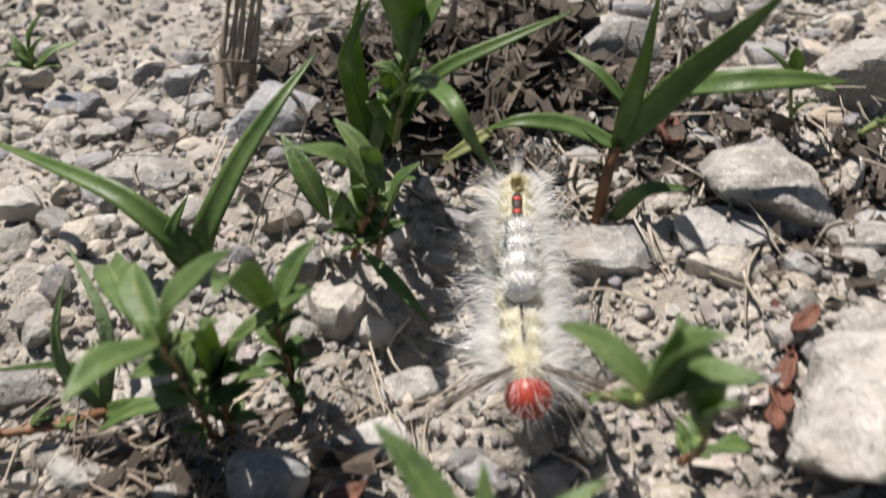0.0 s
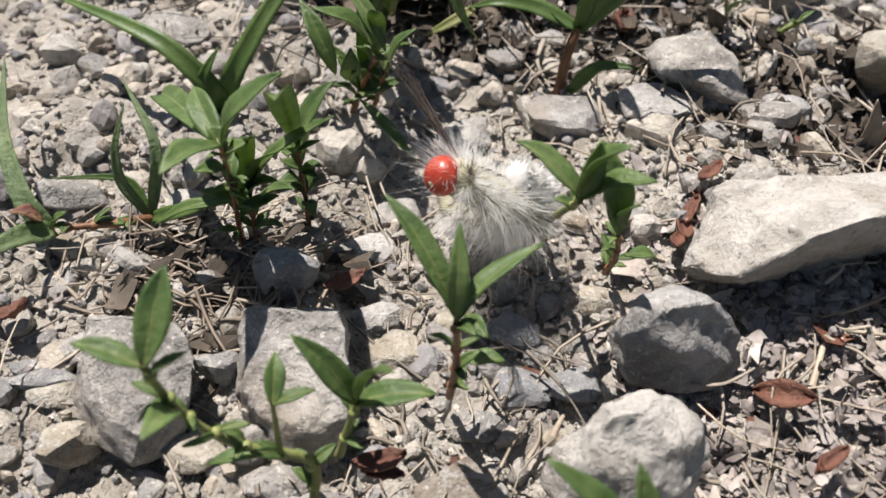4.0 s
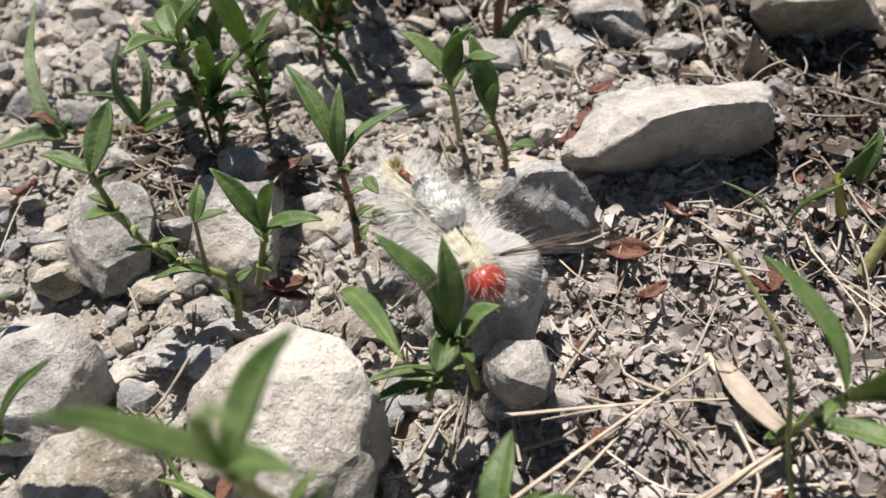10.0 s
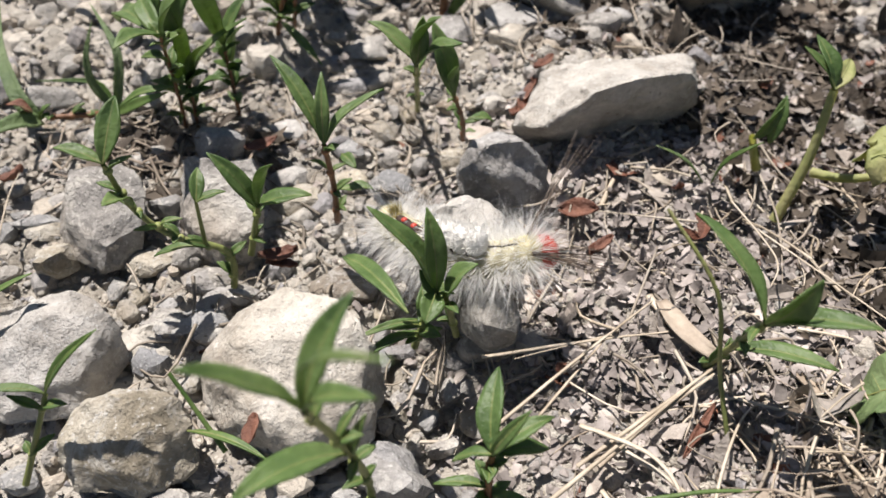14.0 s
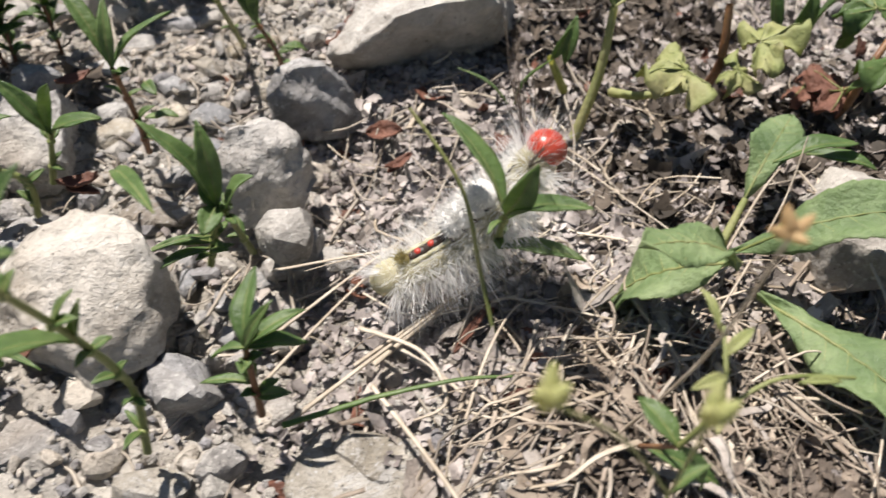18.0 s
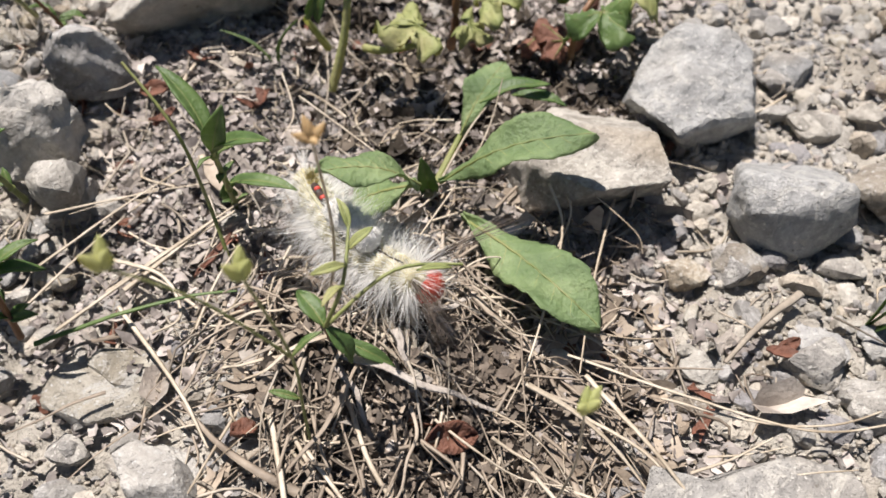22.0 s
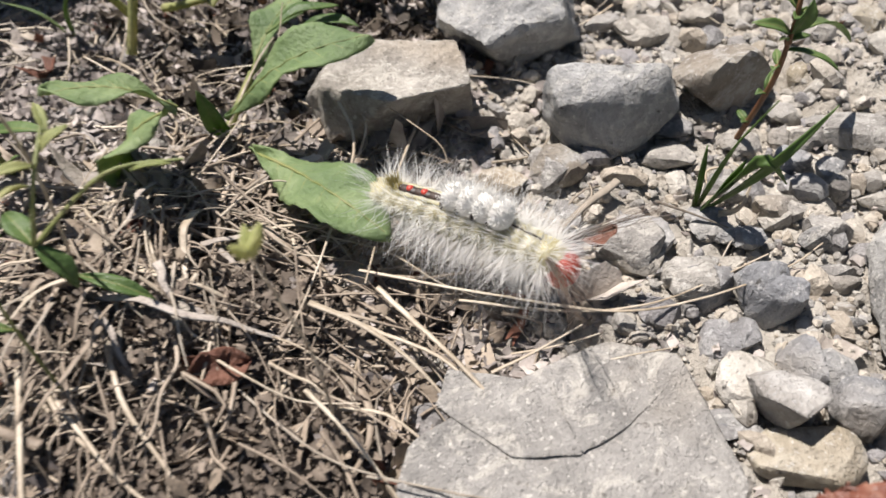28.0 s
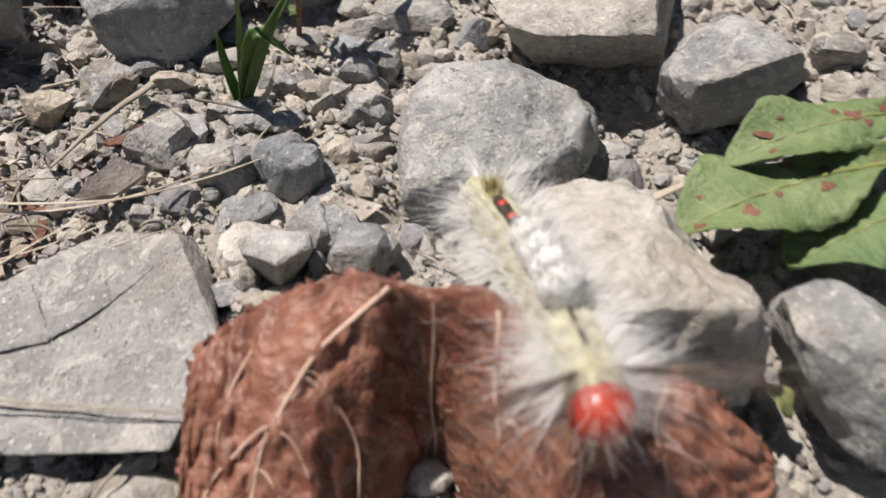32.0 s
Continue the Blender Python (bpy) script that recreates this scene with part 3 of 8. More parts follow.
rock(0.0409, -0.0126, 0.0034, 0.0025, 0.0026, -16, "n", 152, 2)
rock(0.0207, -0.0102, 0.0049, 0.0037, 0.0025, -16, "g", 153, 2)
rock(0.0305, -0.0155, 0.0109, 0.0054, 0.0038, -16, "t", 154, 3, flat=0.8)
rock(0.0500, 0.0421, 0.0032, 0.0024, 0.0011, 4, "g", 155, 2)
rock(0.0157, 0.0382, 0.0038, 0.0029, 0.0024, 4, "g", 156, 2)
rock(0.0291, 0.0892, 0.0110, 0.0073, 0.0039, 1, "w", 157, 3, flat=0.3)
rock(0.0166, 0.0910, 0.0107, 0.0080, 0.0039, 1, "g", 158, 3, flat=0.6)
rock(0.0445, 0.0876, 0.0080, 0.0043, 0.0028, 1, "g", 159, 3)
rock(0.0195, 0.0305, 0.0075, 0.0057, 0.0062, 1, "w", 160, 3, flat=0.5)
rock(-0.0240, 0.0284, 0.0056, 0.0034, 0.0020, 1, "b", 161, 3)
rock(-0.0227, 0.0337, 0.0053, 0.0032, 0.0018, 1, "g", 162, 3)
rock(-0.0176, 0.0338, 0.0053, 0.0039, 0.0018, 1, "b", 163, 3, sharp=8.0)
rock(-0.0140, 0.0870, 0.0067, 0.0078, 0.0064, 1, "t", 164, 3, flat=1.0)
rock(-0.0025, 0.0957, 0.0042, 0.0032, 0.0024, 1, "w", 165, 2, sharp=6.0)
rock(0.0030, 0.0916, 0.0087, 0.0059, 0.0030, 1, "g", 166, 3)


# ---- shaped blocks ----
def block(name, hulls, tone, x, y, z, label, edge=0.0008, rough=0.0004, cuts=4, seed=5):
    """A broken stone from convex pieces (corner points in mm about its origin), with worn edges and an uneven skin."""
    r = np.random.default_rng(seed)
    V, F = [], []
    for pts in hulls:
        bm = bmesh.new()
        for p in pts:
            bm.verts.new(Vector(p) * 0.001)
        out = bmesh.ops.convex_hull(bm, input=bm.verts)
        bmesh.ops.delete(bm, geom=list({g for g in out["geom_interior"] + out["geom_unused"] if isinstance(g, bmesh.types.BMVert)}), context="VERTS")
        bmesh.ops.dissolve_limit(bm, angle_limit=0.05, verts=bm.verts, edges=bm.edges)
        bmesh.ops.bevel(bm, geom=list(bm.edges), offset=edge, segments=2, profile=0.6, affect="EDGES", clamp_overlap=True)
        bmesh.ops.triangulate(bm, faces=bm.faces)
        for _ in range(cuts):
            long = [e for e in bm.edges if e.calc_length() > 0.0009]
            if not long or len(bm.faces) > 14000:
                break
            bmesh.ops.subdivide_edges(bm, edges=long, cuts=1)
            bmesh.ops.triangulate(bm, faces=bm.faces)
        bm.normal_update()
        p = np.array([q.co for q in bm.verts])
        n = np.array([q.normal for q in bm.verts])
        d = waves(p, 260, r) * rough + waves(p, 800, r) * rough * 0.6 - np.abs(waves(p, 520, r)) * rough * 1.3 + waves(p, 1900, r) * rough * 0.4
        k = sum(len(q) for q in V)
        V.append(p + n * d[:, None])
        F.append(np.array([[q.index + k for q in g.verts] for g in bm.faces]))
        bm.free()
    ob = new(name, mesh_of(name, np.vstack(V), np.vstack(F), STONE[tone], True, 24))
    ob.location = (x, y, z)
    PLACED.append((x, y, 0.8 * max(abs(c) for p in hulls[0] for c in p[:2]) * 0.001))
    return tagged(ob, label, "stone", "loose stones")


block("stone", [[(-15.1, -4.8, 5.0), (-10.1, 3.5, 8.0), (-7.1, 4.9, 8.5), (2.0, 4.7, 9.5), (11.7, 5.1, 9.5), (13.3, 3.4, 9.0), (-11.2, -9.0, 8.0), (-6.5, -8.9, 11.0), (-4.9, -8.3, 13.0), (1.2, -6.4, 13.5), (10.0, -3.5, 12.0), (12.6, -1.9, 7.0), (-9.7, -3.1, -0.5), (-5.6, -3.2, -1.5), (4.4, -1.1, -2.0), (15.7, 2.8, -2.0), (-4.8, 14.4, -2.0), (17.8, 13.8, -2.0), (-13.6, -2.5, 1.5)]], "t", 0.0394, 0.0644, 0.0000, "long flat-topped limestone rock with a shaded front", cuts=5, seed=41, edge=0.0009, rough=0.0007)
block("stone", [[(-19.0, -1.5, 1.9), (-16.0, 3.6, 2.0), (-6.1, 6.2, 2.0), (6.6, 7.8, 2.1), (12.5, 3.8, 2.1), (12.1, -0.4, 2.1), (11.7, -10.5, 1.9), (4.3, -18.8, 1.9), (-7.4, -11.8, 1.7), (-14.5, -1.0, 1.7), (15.2, 6.5, -3.0), (-18.7, 0.8, -3.0), (-4.8, 9.0, -3.0), (12.1, -6.6, -3.0), (-16.3, 3.5, -3.0), (4.0, -15.5, -3.0)],
    [(-7.4, -1.3, 2.3), (-3.7, -2.4, 2.3), (-1.2, -3.2, 2.3), (-12.5, 6.3, 2.3), (-1.0, 5.1, 2.2), (-10.0, 10.2, 2.3), (-1.4, -2.6, 1.5), (-7.6, -0.6, 1.5)],
    [(-1.6, -3.3, 2.3), (-0.5, -2.8, 2.3), (0.9, -2.0, 2.3), (2.4, -2.2, 2.3), (4.7, -1.7, 2.3), (-1.0, 5.1, 2.2), (5.5, 5.8, 2.2), (2.0, 7.7, 2.3), (0.8, -1.3, 1.5), (4.6, -1.0, 1.5)],
    [(4.4, -1.8, 2.3), (7.7, 0.0, 2.2), (11.6, 1.6, 2.0), (5.0, 6.0, 2.2), (10.5, 3.9, 2.0), (7.7, 0.7, 1.5), (4.3, -1.1, 1.5)]], "s", 0.0944, -0.0372, 0.0000, "large flat slab of grey slate with a jagged ledge", cuts=5, edge=0.0003, rough=0.00022, seed=42)
block("stone", [[(-7.9, 0.4, 9.0), (-1.6, 2.3, 10.0), (9.4, -2.1, 10.0), (8.3, -10.3, 9.0), (-2.4, -10.3, 9.0), (-9.8, -2.5, 8.0), (10.4, -5.2, 0.0), (-0.5, -4.0, -1.0), (-9.2, -4.4, -1.0), (-11.6, 6.3, -1.0), (1.5, 17.6, -1.0), (13.4, 12.3, -1.0)]], "w", 0.0914, 0.0173, 0.0000, "flat-topped pale limestone block with a dark undercut side", seed=43)
block("stone", [[(-7.3, 4.5, 9.0), (-2.1, 7.0, 11.0), (5.4, 4.4, 11.0), (7.7, -0.6, 10.0), (3.8, -11.4, 7.0), (-4.8, -11.9, 8.0), (-8.5, -12.7, 6.0), (-13.4, -3.2, 6.0), (8.9, -6.8, -1.0), (-3.7, -9.3, -2.0), (-10.8, 2.0, -1.0), (7.2, 19.8, -2.0), (17.6, 18.2, -2.0)]], "c", 0.1146, 0.0304, 0.0000, "large white crystalline limestone boulder", seed=44, rough=0.0006)
block("stone", [[(-8.0, 2.2, 9.0), (-6.5, 2.4, 10.0), (6.1, -2.4, 10.0), (9.0, -4.0, 3.0), (6.5, -4.4, 8.0), (-4.5, -4.3, 8.5), (-8.3, -2.2, 7.0), (-7.7, 2.4, 1.0), (-1.7, -6.8, -1.0), (4.0, -5.7, 0.0), (-6.5, -2.5, -1.0), (1.0, 15.6, -2.0), (16.5, 9.7, -2.0)]], "c", 0.1171, 0.0036, 0.0000, "blue-grey block with a pale crystalline top", seed=45)
block("stone", [[(-7.1, 8.0, 5.0), (-2.9, 8.9, 6.0), (4.1, 5.7, 6.5), (7.7, -1.8, 5.4), (8.2, -5.0, 3.6), (5.4, -7.4, 3.0), (-2.3, -8.9, 2.8), (-14.6, -3.2, 3.0), (-9.0, 1.0, 5.2), (1.0, 0.0, 6.6), (9.0, -6.8, -2.0), (4.0, -9.6, -2.0), (-2.6, -11.0, -2.0), (-15.6, -4.4, -2.0), (-7.8, 10.2, -1.0), (12.6, -1.5, -1.0), (2.7, 16.5, -2.0)]], "c", 0.1434, -0.0363, 0.0000, "broad grey crystalline limestone slab", seed=46, rough=0.0006)
block("stone", [[(-11.4, 6.1, 9.0), (-8.1, 11.2, 9.0), (10.6, -1.1, 10.0), (2.3, -10.7, 10.0), (0.2, -13.2, 8.0), (-10.7, -6.5, 8.0), (-13.3, -1.7, 8.0), (-6.8, 0.0, -1.0), (-0.3, -6.6, -1.0), (7.1, -9.4, -1.0), (2.4, 21.3, -2.0), (28.1, 10.6, -2.0)]], "w", 0.1621, -0.0258, 0.0000, "pale square limestone block with a broken dark foot", seed=47, rough=0.0006)
block("stone", [[(-2.3, 12.9, 8.0), (2.4, 8.8, 11.0), (1.5, 1.3, 13.0), (1.0, -3.1, 13.0), (2.2, -8.8, 11.0), (2.9, -9.3, 9.0), (-8.6, -4.6, 13.4), (-8.2, 2.0, 12.0), (-11.4, -4.0, 6.0), (5.8, -10.6, -1.0), (0.8, -10.7, -1.0), (-11.5, -6.4, -1.0), (-11.0, 4.0, -1.0), (-2.1, 14.6, -1.0), (13.6, 12.7, -2.0)]], "t", 0.1391, -0.0650, 0.0000, "large cream limestone lump with a rough broken face", seed=48, rough=0.0009, edge=0.0011)
block("stone", [[(-7.3, 3.8, 5.0), (-4.7, 4.7, 8.0), (1.8, 2.9, 10.0), (2.5, -6.2, 10.0), (5.8, -6.1, 6.0), (-3.5, -5.1, 9.5), (-8.2, -3.1, 8.0), (-6.4, 4.2, 0.0), (-5.6, -0.8, -1.0), (-1.5, -2.9, -1.0), (12.1, -3.0, -0.0), (15.2, 11.4, -2.0)]], "b", 0.1682, -0.0452, 0.0000, "angular speckled grey limestone lump", seed=49, rough=0.0007)
block("stone", [[(-2.1, 6.0, 4.0), (-3.2, 5.4, 9.0), (0.0, 3.0, 11.0), (-0.0, -1.3, 11.0), (0.5, -5.8, 10.0), (-4.6, -1.9, 9.0), (-5.5, 1.6, 9.0), (-0.6, 5.1, -1.0), (-2.4, -0.7, -1.0), (-3.8, -6.7, -1.0), (-0.0, -11.7, -1.0), (13.9, -1.6, -2.0), (7.9, 8.4, -2.0)]], "b", 0.1486, -0.0777, 0.0000, "rounded blue-grey stone with a bright top", seed=50, rough=0.0006, edge=0.0016)
block("stone", [[(-10.0, 4.0, 3.0), (-6.0, 8.0, 5.5), (-1.0, 10.5, 6.5), (5.0, 8.5, 8.0), (9.5, 2.5, 8.0), (1.0, 1.5, 9.0), (-5.0, 1.0, 8.0), (8.5, -4.0, 4.5), (3.0, -8.0, 3.2), (-4.0, -5.5, 4.5), (-9.0, -1.0, 3.0), (-11.5, 4.0, -2.0), (-8.5, -4.5, -2.0), (2.0, -11.0, -2.0), (9.5, -7.0, -2.0), (11.5, 2.0, -2.0), (2.0, 13.0, -2.0)]], "t", -0.0054, 0.0208, 0.0000, "large pale tan limestone lump half bedded", seed=51, rough=0.0007, edge=0.0012)
block("stone", [[(-7.0, 4.5, 4.0), (-1.2, 2.0, 9.0), (0.3, 1.8, 9.0), (3.1, -4.2, 6.0), (5.7, -6.2, 1.0), (0.1, -5.1, 7.0), (-4.2, 0.1, 6.0), (-6.1, 5.2, -0.0), (-2.9, -5.8, -1.0), (5.7, -7.3, -1.0), (6.5, 15.1, -2.0)]], "g", 0.0360, 0.0971, 0.0000, "wedge-shaped grey stone with a shaded face", seed=52)
block("stone", [[(-5.8, 1.3, 3.0), (-1.0, 2.3, 5.0), (1.1, 1.1, 5.0), (4.2, -2.9, 1.0), (-1.8, -3.0, 4.0), (-4.9, 0.7, -1.0), (1.1, -4.7, -1.0), (4.8, -3.5, -1.0), (2.3, 8.8, -2.0)]], "t", 0.0290, 0.0855, 0.0000, "white angular limestone chip", seed=53)
block("stone", [[(-4.0, 4.0, 6.5), (-0.3, 3.6, 7.5), (5.5, 2.2, 7.5), (7.4, -0.7, 5.5), (-4.1, -2.7, 3.5), (-1.4, -5.2, 2.6), (2.3, -7.3, 2.4), (6.5, -4.4, 3.0), (-6.6, -1.1, -1.0), (-4.3, -4.8, -2.0), (0.6, -8.2, -2.0), (5.6, -5.4, -2.0), (-8.5, 11.1, -3.0), (1.6, 9.9, -3.0)]], "g", -0.0327, 0.0500, 0.0000, "grey limestone block with one large tilted face", seed=54, rough=0.0006, edge=0.0007)
block("stone", [[(-4.5, 4.2, 6.5), (-0.6, 3.4, 7.5), (5.6, 3.3, 7.0), (6.4, -0.2, 6.0), (-4.3, -2.5, 4.0), (-3.6, -4.6, 2.8), (1.2, -8.2, 2.4), (6.3, -6.6, 3.0), (-6.1, 0.1, -2.0), (-4.3, -5.0, -2.0), (0.5, -9.4, -2.0), (6.4, -7.4, -2.0), (-6.9, 11.5, -3.0), (4.3, 11.0, -3.0)]], "g", -0.0171, 0.0505, 0.0000, "crystalline grey limestone block with a broken lower edge", seed=55, rough=0.0007, edge=0.0007)
block("stone", [[(-5.1, 2.7, 6.0), (-2.2, 4.2, 8.0), (0.6, 4.6, 9.0), (3.7, 3.5, 9.0), (5.9, 1.3, 8.0), (7.3, -0.2, 5.0), (8.9, 0.9, 0.0), (5.4, -5.0, -1.0), (-0.2, -6.2, -1.0), (-5.9, -4.6, -1.0), (-7.6, 0.3, 0.0), (-7.3, 0.9, 3.0), (-2.7, 0.4, 10.5), (0.3, 0.6, 11.0), (3.2, -1.6, 8.5), (-4.2, -2.0, 8.0), (-0.4, -5.2, 4.5), (-5.0, -3.8, 4.5), (4.6, -4.0, 4.5)]], "t", 0.0143, 0.0382, 0.0000, "rounded white pebble with sparkling grains", seed=56, rough=0.0009, edge=0.0016)
block("stone", [[(-5.8, 1.2, 6.0), (-3.5, 3.1, 8.0), (0.5, 3.3, 9.5), (4.5, 1.0, 8.5), (6.5, -0.6, 5.0), (7.8, -0.7, 0.0), (5.9, -3.0, -1.0), (1.5, -3.8, -1.0), (-4.3, -2.2, -1.0), (-6.3, 2.6, 1.0), (-2.9, -1.2, 10.5), (0.9, -0.8, 10.5), (-4.9, -1.9, 5.0), (1.2, -3.4, 4.5)]], "w", 0.0219, 0.0511, 0.0000, "rounded grey limestone pebble beside the flat rock", seed=57, rough=0.0009, edge=0.0012)
block("stone", [[(-10.1, -4.5, 6.0), (-9.9, -3.4, 9.0), (-5.9, -1.2, 10.0), (2.7, -2.0, 10.0), (5.9, -7.2, 9.0), (-6.2, -9.6, 10.0), (-6.4, -0.4, -1.0), (-6.6, -3.5, -2.0), (2.1, -2.0, -2.0), (15.4, 1.1, -2.0), (0.9, 16.4, -3.0), (18.1, 16.4, -3.0)]], "y", 0.0662, 0.0979, 0.0000, "blocky tan limestone beyond the flat rock", seed=58, rough=0.0006)
block("stone", [[(-8.0, -0.3, 6.0), (-5.5, 1.0, 8.0), (0.2, 1.4, 9.0), (3.5, -4.4, 8.0), (5.2, -9.8, 3.0), (-2.8, -8.9, 8.0), (-7.2, -2.6, 5.0), (-1.7, 0.6, -1.0), (4.8, -6.8, -1.0), (7.3, -5.4, -1.0), (-4.0, 15.7, -3.0), (8.2, 19.4, -3.0)]], "g", 0.0361, 0.0968, 0.0000, "grey wedge stone under thin rootlets", seed=59, rough=0.0006)
block("stone", [[(-8.6, 3.9, 4.0), (-1.4, 4.6, 6.0), (4.2, 5.2, 6.0), (7.8, 2.8, 4.5), (7.0, -1.6, 4.5), (4.8, -5.2, 2.6), (-2.3, -6.0, 2.6), (-9.9, -2.0, 2.8), (-11.5, -5.0, -2.0), (-2.0, -8.5, -2.0), (5.0, -7.0, -2.0), (8.6, 1.0, -2.0), (-1.6, 0.4, 6.4), (3.6, 1.0, 6.6)]], "t", -0.0341, 0.0277, 0.0000, "rough chalky limestone half sunk in soil", seed=60, rough=0.0009, edge=0.0011)
block("stone", [[(-7.2, -1.4, 3.0), (-4.1, 1.2, 5.6), (0.4, 1.8, 6.5), (6.8, 1.1, 6.8), (8.6, -1.4, 4.6), (5.8, -3.4, 4.6), (-0.4, -3.4, 5.4), (-4.6, -3.6, 3.0), (2.2, -6.2, 2.4), (-8.4, -2.1, -1.0), (-5.0, -6.0, -1.0), (2.4, -7.6, -1.0), (7.8, -4.0, -1.0), (-7.0, 7.0, -3.0), (2.1, 6.6, -3.0)]], "y", -0.0227, 0.0160, 0.0000, "tan pitted limestone lump with a shaded foot", seed=61, rough=0.0009, edge=0.001)
block("stone", [[(-4.3, 0.8, 3.0), (-2.2, 1.5, 5.0), (2.2, 1.4, 5.5), (3.3, -2.0, 4.0), (2.6, -3.7, 3.5), (-1.3, -3.5, 5.0), (2.6, -2.4, -1.0), (-1.0, -3.5, -1.0), (-4.0, -0.7, -1.0), (-1.3, 6.0, -2.0), (3.4, 6.1, -2.0)]], "w", 0.0183, 0.0282, 0.0000, "clean pale limestone chip with flat faces", seed=62, rough=0.0004)
block("stone", [[(-3.3, 1.4, 4.0), (-0.3, 0.7, 4.5), (3.2, -2.3, 4.5), (2.7, -3.6, 4.0), (-1.3, -4.6, 5.0), (-3.4, -0.6, 4.0), (-1.0, -2.8, -1.0), (-2.8, 1.6, -1.0), (3.0, -0.5, -1.0), (-1.4, 7.2, -2.0), (4.4, 3.6, -2.0)]], "t", 0.1144, -0.0405, 0.0000, "bright white wedge of limestone on gravel", seed=63, rough=0.0005)


# ---- gravel, crumbs and litter ----
def scatter_stones(name, n, size, level, seed, density, label, squash=(0.5, 0.9), lift=0.3, mat=None, zone=(-0.13, 0.26, -0.15, 0.23)):
    r = np.random.default_rng(seed)
    xy = np.empty((0, 2))
    while len(xy) < n:
        c = np.stack([r.uniform(zone[0], zone[1], 4 * n), r.uniform(zone[2], zone[3], 4 * n)], 1)
        xy = np.vstack([xy, c[r.uniform(0, 1, len(c)) < density(c[:, 0], c[:, 1])]])
    xy = xy[:n]
    v, f = ICO[level]
    k = 7
    nrm = r.normal(size=(n, k, 3))
    nrm /= np.linalg.norm(nrm, axis=2)[:, :, None]
    dist = r.uniform(0.55, 1.0, (n, k))
    dot = np.einsum("vc,nkc->nvk", v, nrm) / dist[:, None, :]
    rad = np.minimum((np.maximum(dot, 0) ** 9).sum(2) ** (-1 / 9), 1.3)
    p = v[None] * rad[:, :, None]
    s = size[0] * (size[1] / size[0]) ** (r.uniform(0, 1, n) ** 1.7)
    dims = np.stack([s, s * r.uniform(0.6, 1.0, n), s * r.uniform(*squash, n)], 1) / 2
    p = p * dims[:, None, :]
    a, b = r.uniform(0, 6.28, n), r.normal(0, 0.35, n)
    ca, sa, cb, sb = np.cos(a)[:, None], np.sin(a)[:, None], np.cos(b)[:, None], np.sin(b)[:, None]
    x, y, z = p[..., 0], p[..., 1] * cb - p[..., 2] * sb, p[..., 1] * sb + p[..., 2] * cb
    p = np.stack([x * ca - y * sa, x * sa + y * ca, z], -1)
    p[..., 0] += xy[:, :1]
    p[..., 1] += xy[:, 1:]
    p[..., 2] += (ground_z(xy[:, 0], xy[:, 1]) + dims[:, 2] * lift)[:, None]
    faces = (f[None] + (np.arange(n) * len(v))[:, None, None]).reshape(-1, 3)
    ob = new(name, mesh_of(name, p.reshape(-1, 3), faces, mat or GRAVEL, False))
    return tagged(ob, label, "gravel", kind="stuff")


def litter_zone(x, y):
    """1 where dead plant matter covers the grit: a belt between the stony parts."""
    a = np.exp(-((x - 0.048) / 0.030) ** 4 - ((y - 0.030) / 0.036) ** 4)
    b = np.exp(-((x - 0.072) / 0.026) ** 4 - ((y + 0.012) / 0.030) ** 4)
    c = np.exp(-((x - 0.085) / 0.03) ** 4 - ((y - 0.052) / 0.03) ** 4)
    return np.clip(a + b + c, 0, 1)


FILL_V, FILL_F = [], []


def fill_stones(n, seed, zone, size, single=False):
    r = np.random.default_rng(seed)
    made = tries = 0
    while made < n and tries < 9000:
        tries += 1
        x, y = r.uniform(zone[0], zone[1]), r.uniform(zone[2], zone[3])
        s = r.uniform(*size)
        if float(litter_zone(x, y)) > 0.35 or any((x - a) ** 2 + (y - b) ** 2 < (c + s * 0.5) ** 2 for a, b, c in PLACED):
            continue
        made += 1
        if single:
            rock(x, y, s, s * r.uniform(0.6, 0.9), s * r.uniform(0.4, 0.7), r.uniform(0, 360), r.choice(("g", "g", "w", "w", "b", "y", "n")), 500 + seed * 100 + made, 3, 26.0, 11, sink=0.3)
            continue
        h = s * r.uniform(0.4, 0.7)
        v, f = rock_shape(np.random.default_rng(600 + seed * 100 + made), s, s * r.uniform(0.6, 0.9), h, 3, 26.0, 11, 0.045)
        m = np.array(Euler((0, 0, r.uniform(0, 6.28))).to_matrix())
        FILL_F.append(f + sum(len(q) for q in FILL_V))
        FILL_V.append(v @ m.T + np.array([x, y, float(ground_z(x, y, False)) + 0.2 * h]))
        PLACED.append((x, y, s / 2))


fill_stones(46, 1, (-0.075, 0.02, 0.075, 0.150), (0.0035, 0.0075))
fill_stones(22, 2, (0.02, 0.075, 0.085, 0.150), (0.0045, 0.0100))
fill_stones(30, 3, (-0.05, 0.025, 0.00, 0.075), (0.0032, 0.0055), True)
fill_stones(46, 4, (0.095, 0.175, -0.04, 0.05), (0.0032, 0.0065), True)
fill_stones(14, 5, (0.025, 0.06, -0.06, -0.01), (0.0035, 0.0065))
fill_stones(16, 6, (0.08, 0.175, -0.085, -0.04), (0.0030, 0.0055))
fill_stones(36, 8, (0.088, 0.15, -0.06, 0.03), (0.0028, 0.0055))
fill_stones(26, 9, (-0.03, 0.03, 0.015, 0.06), (0.0026, 0.0048), True)

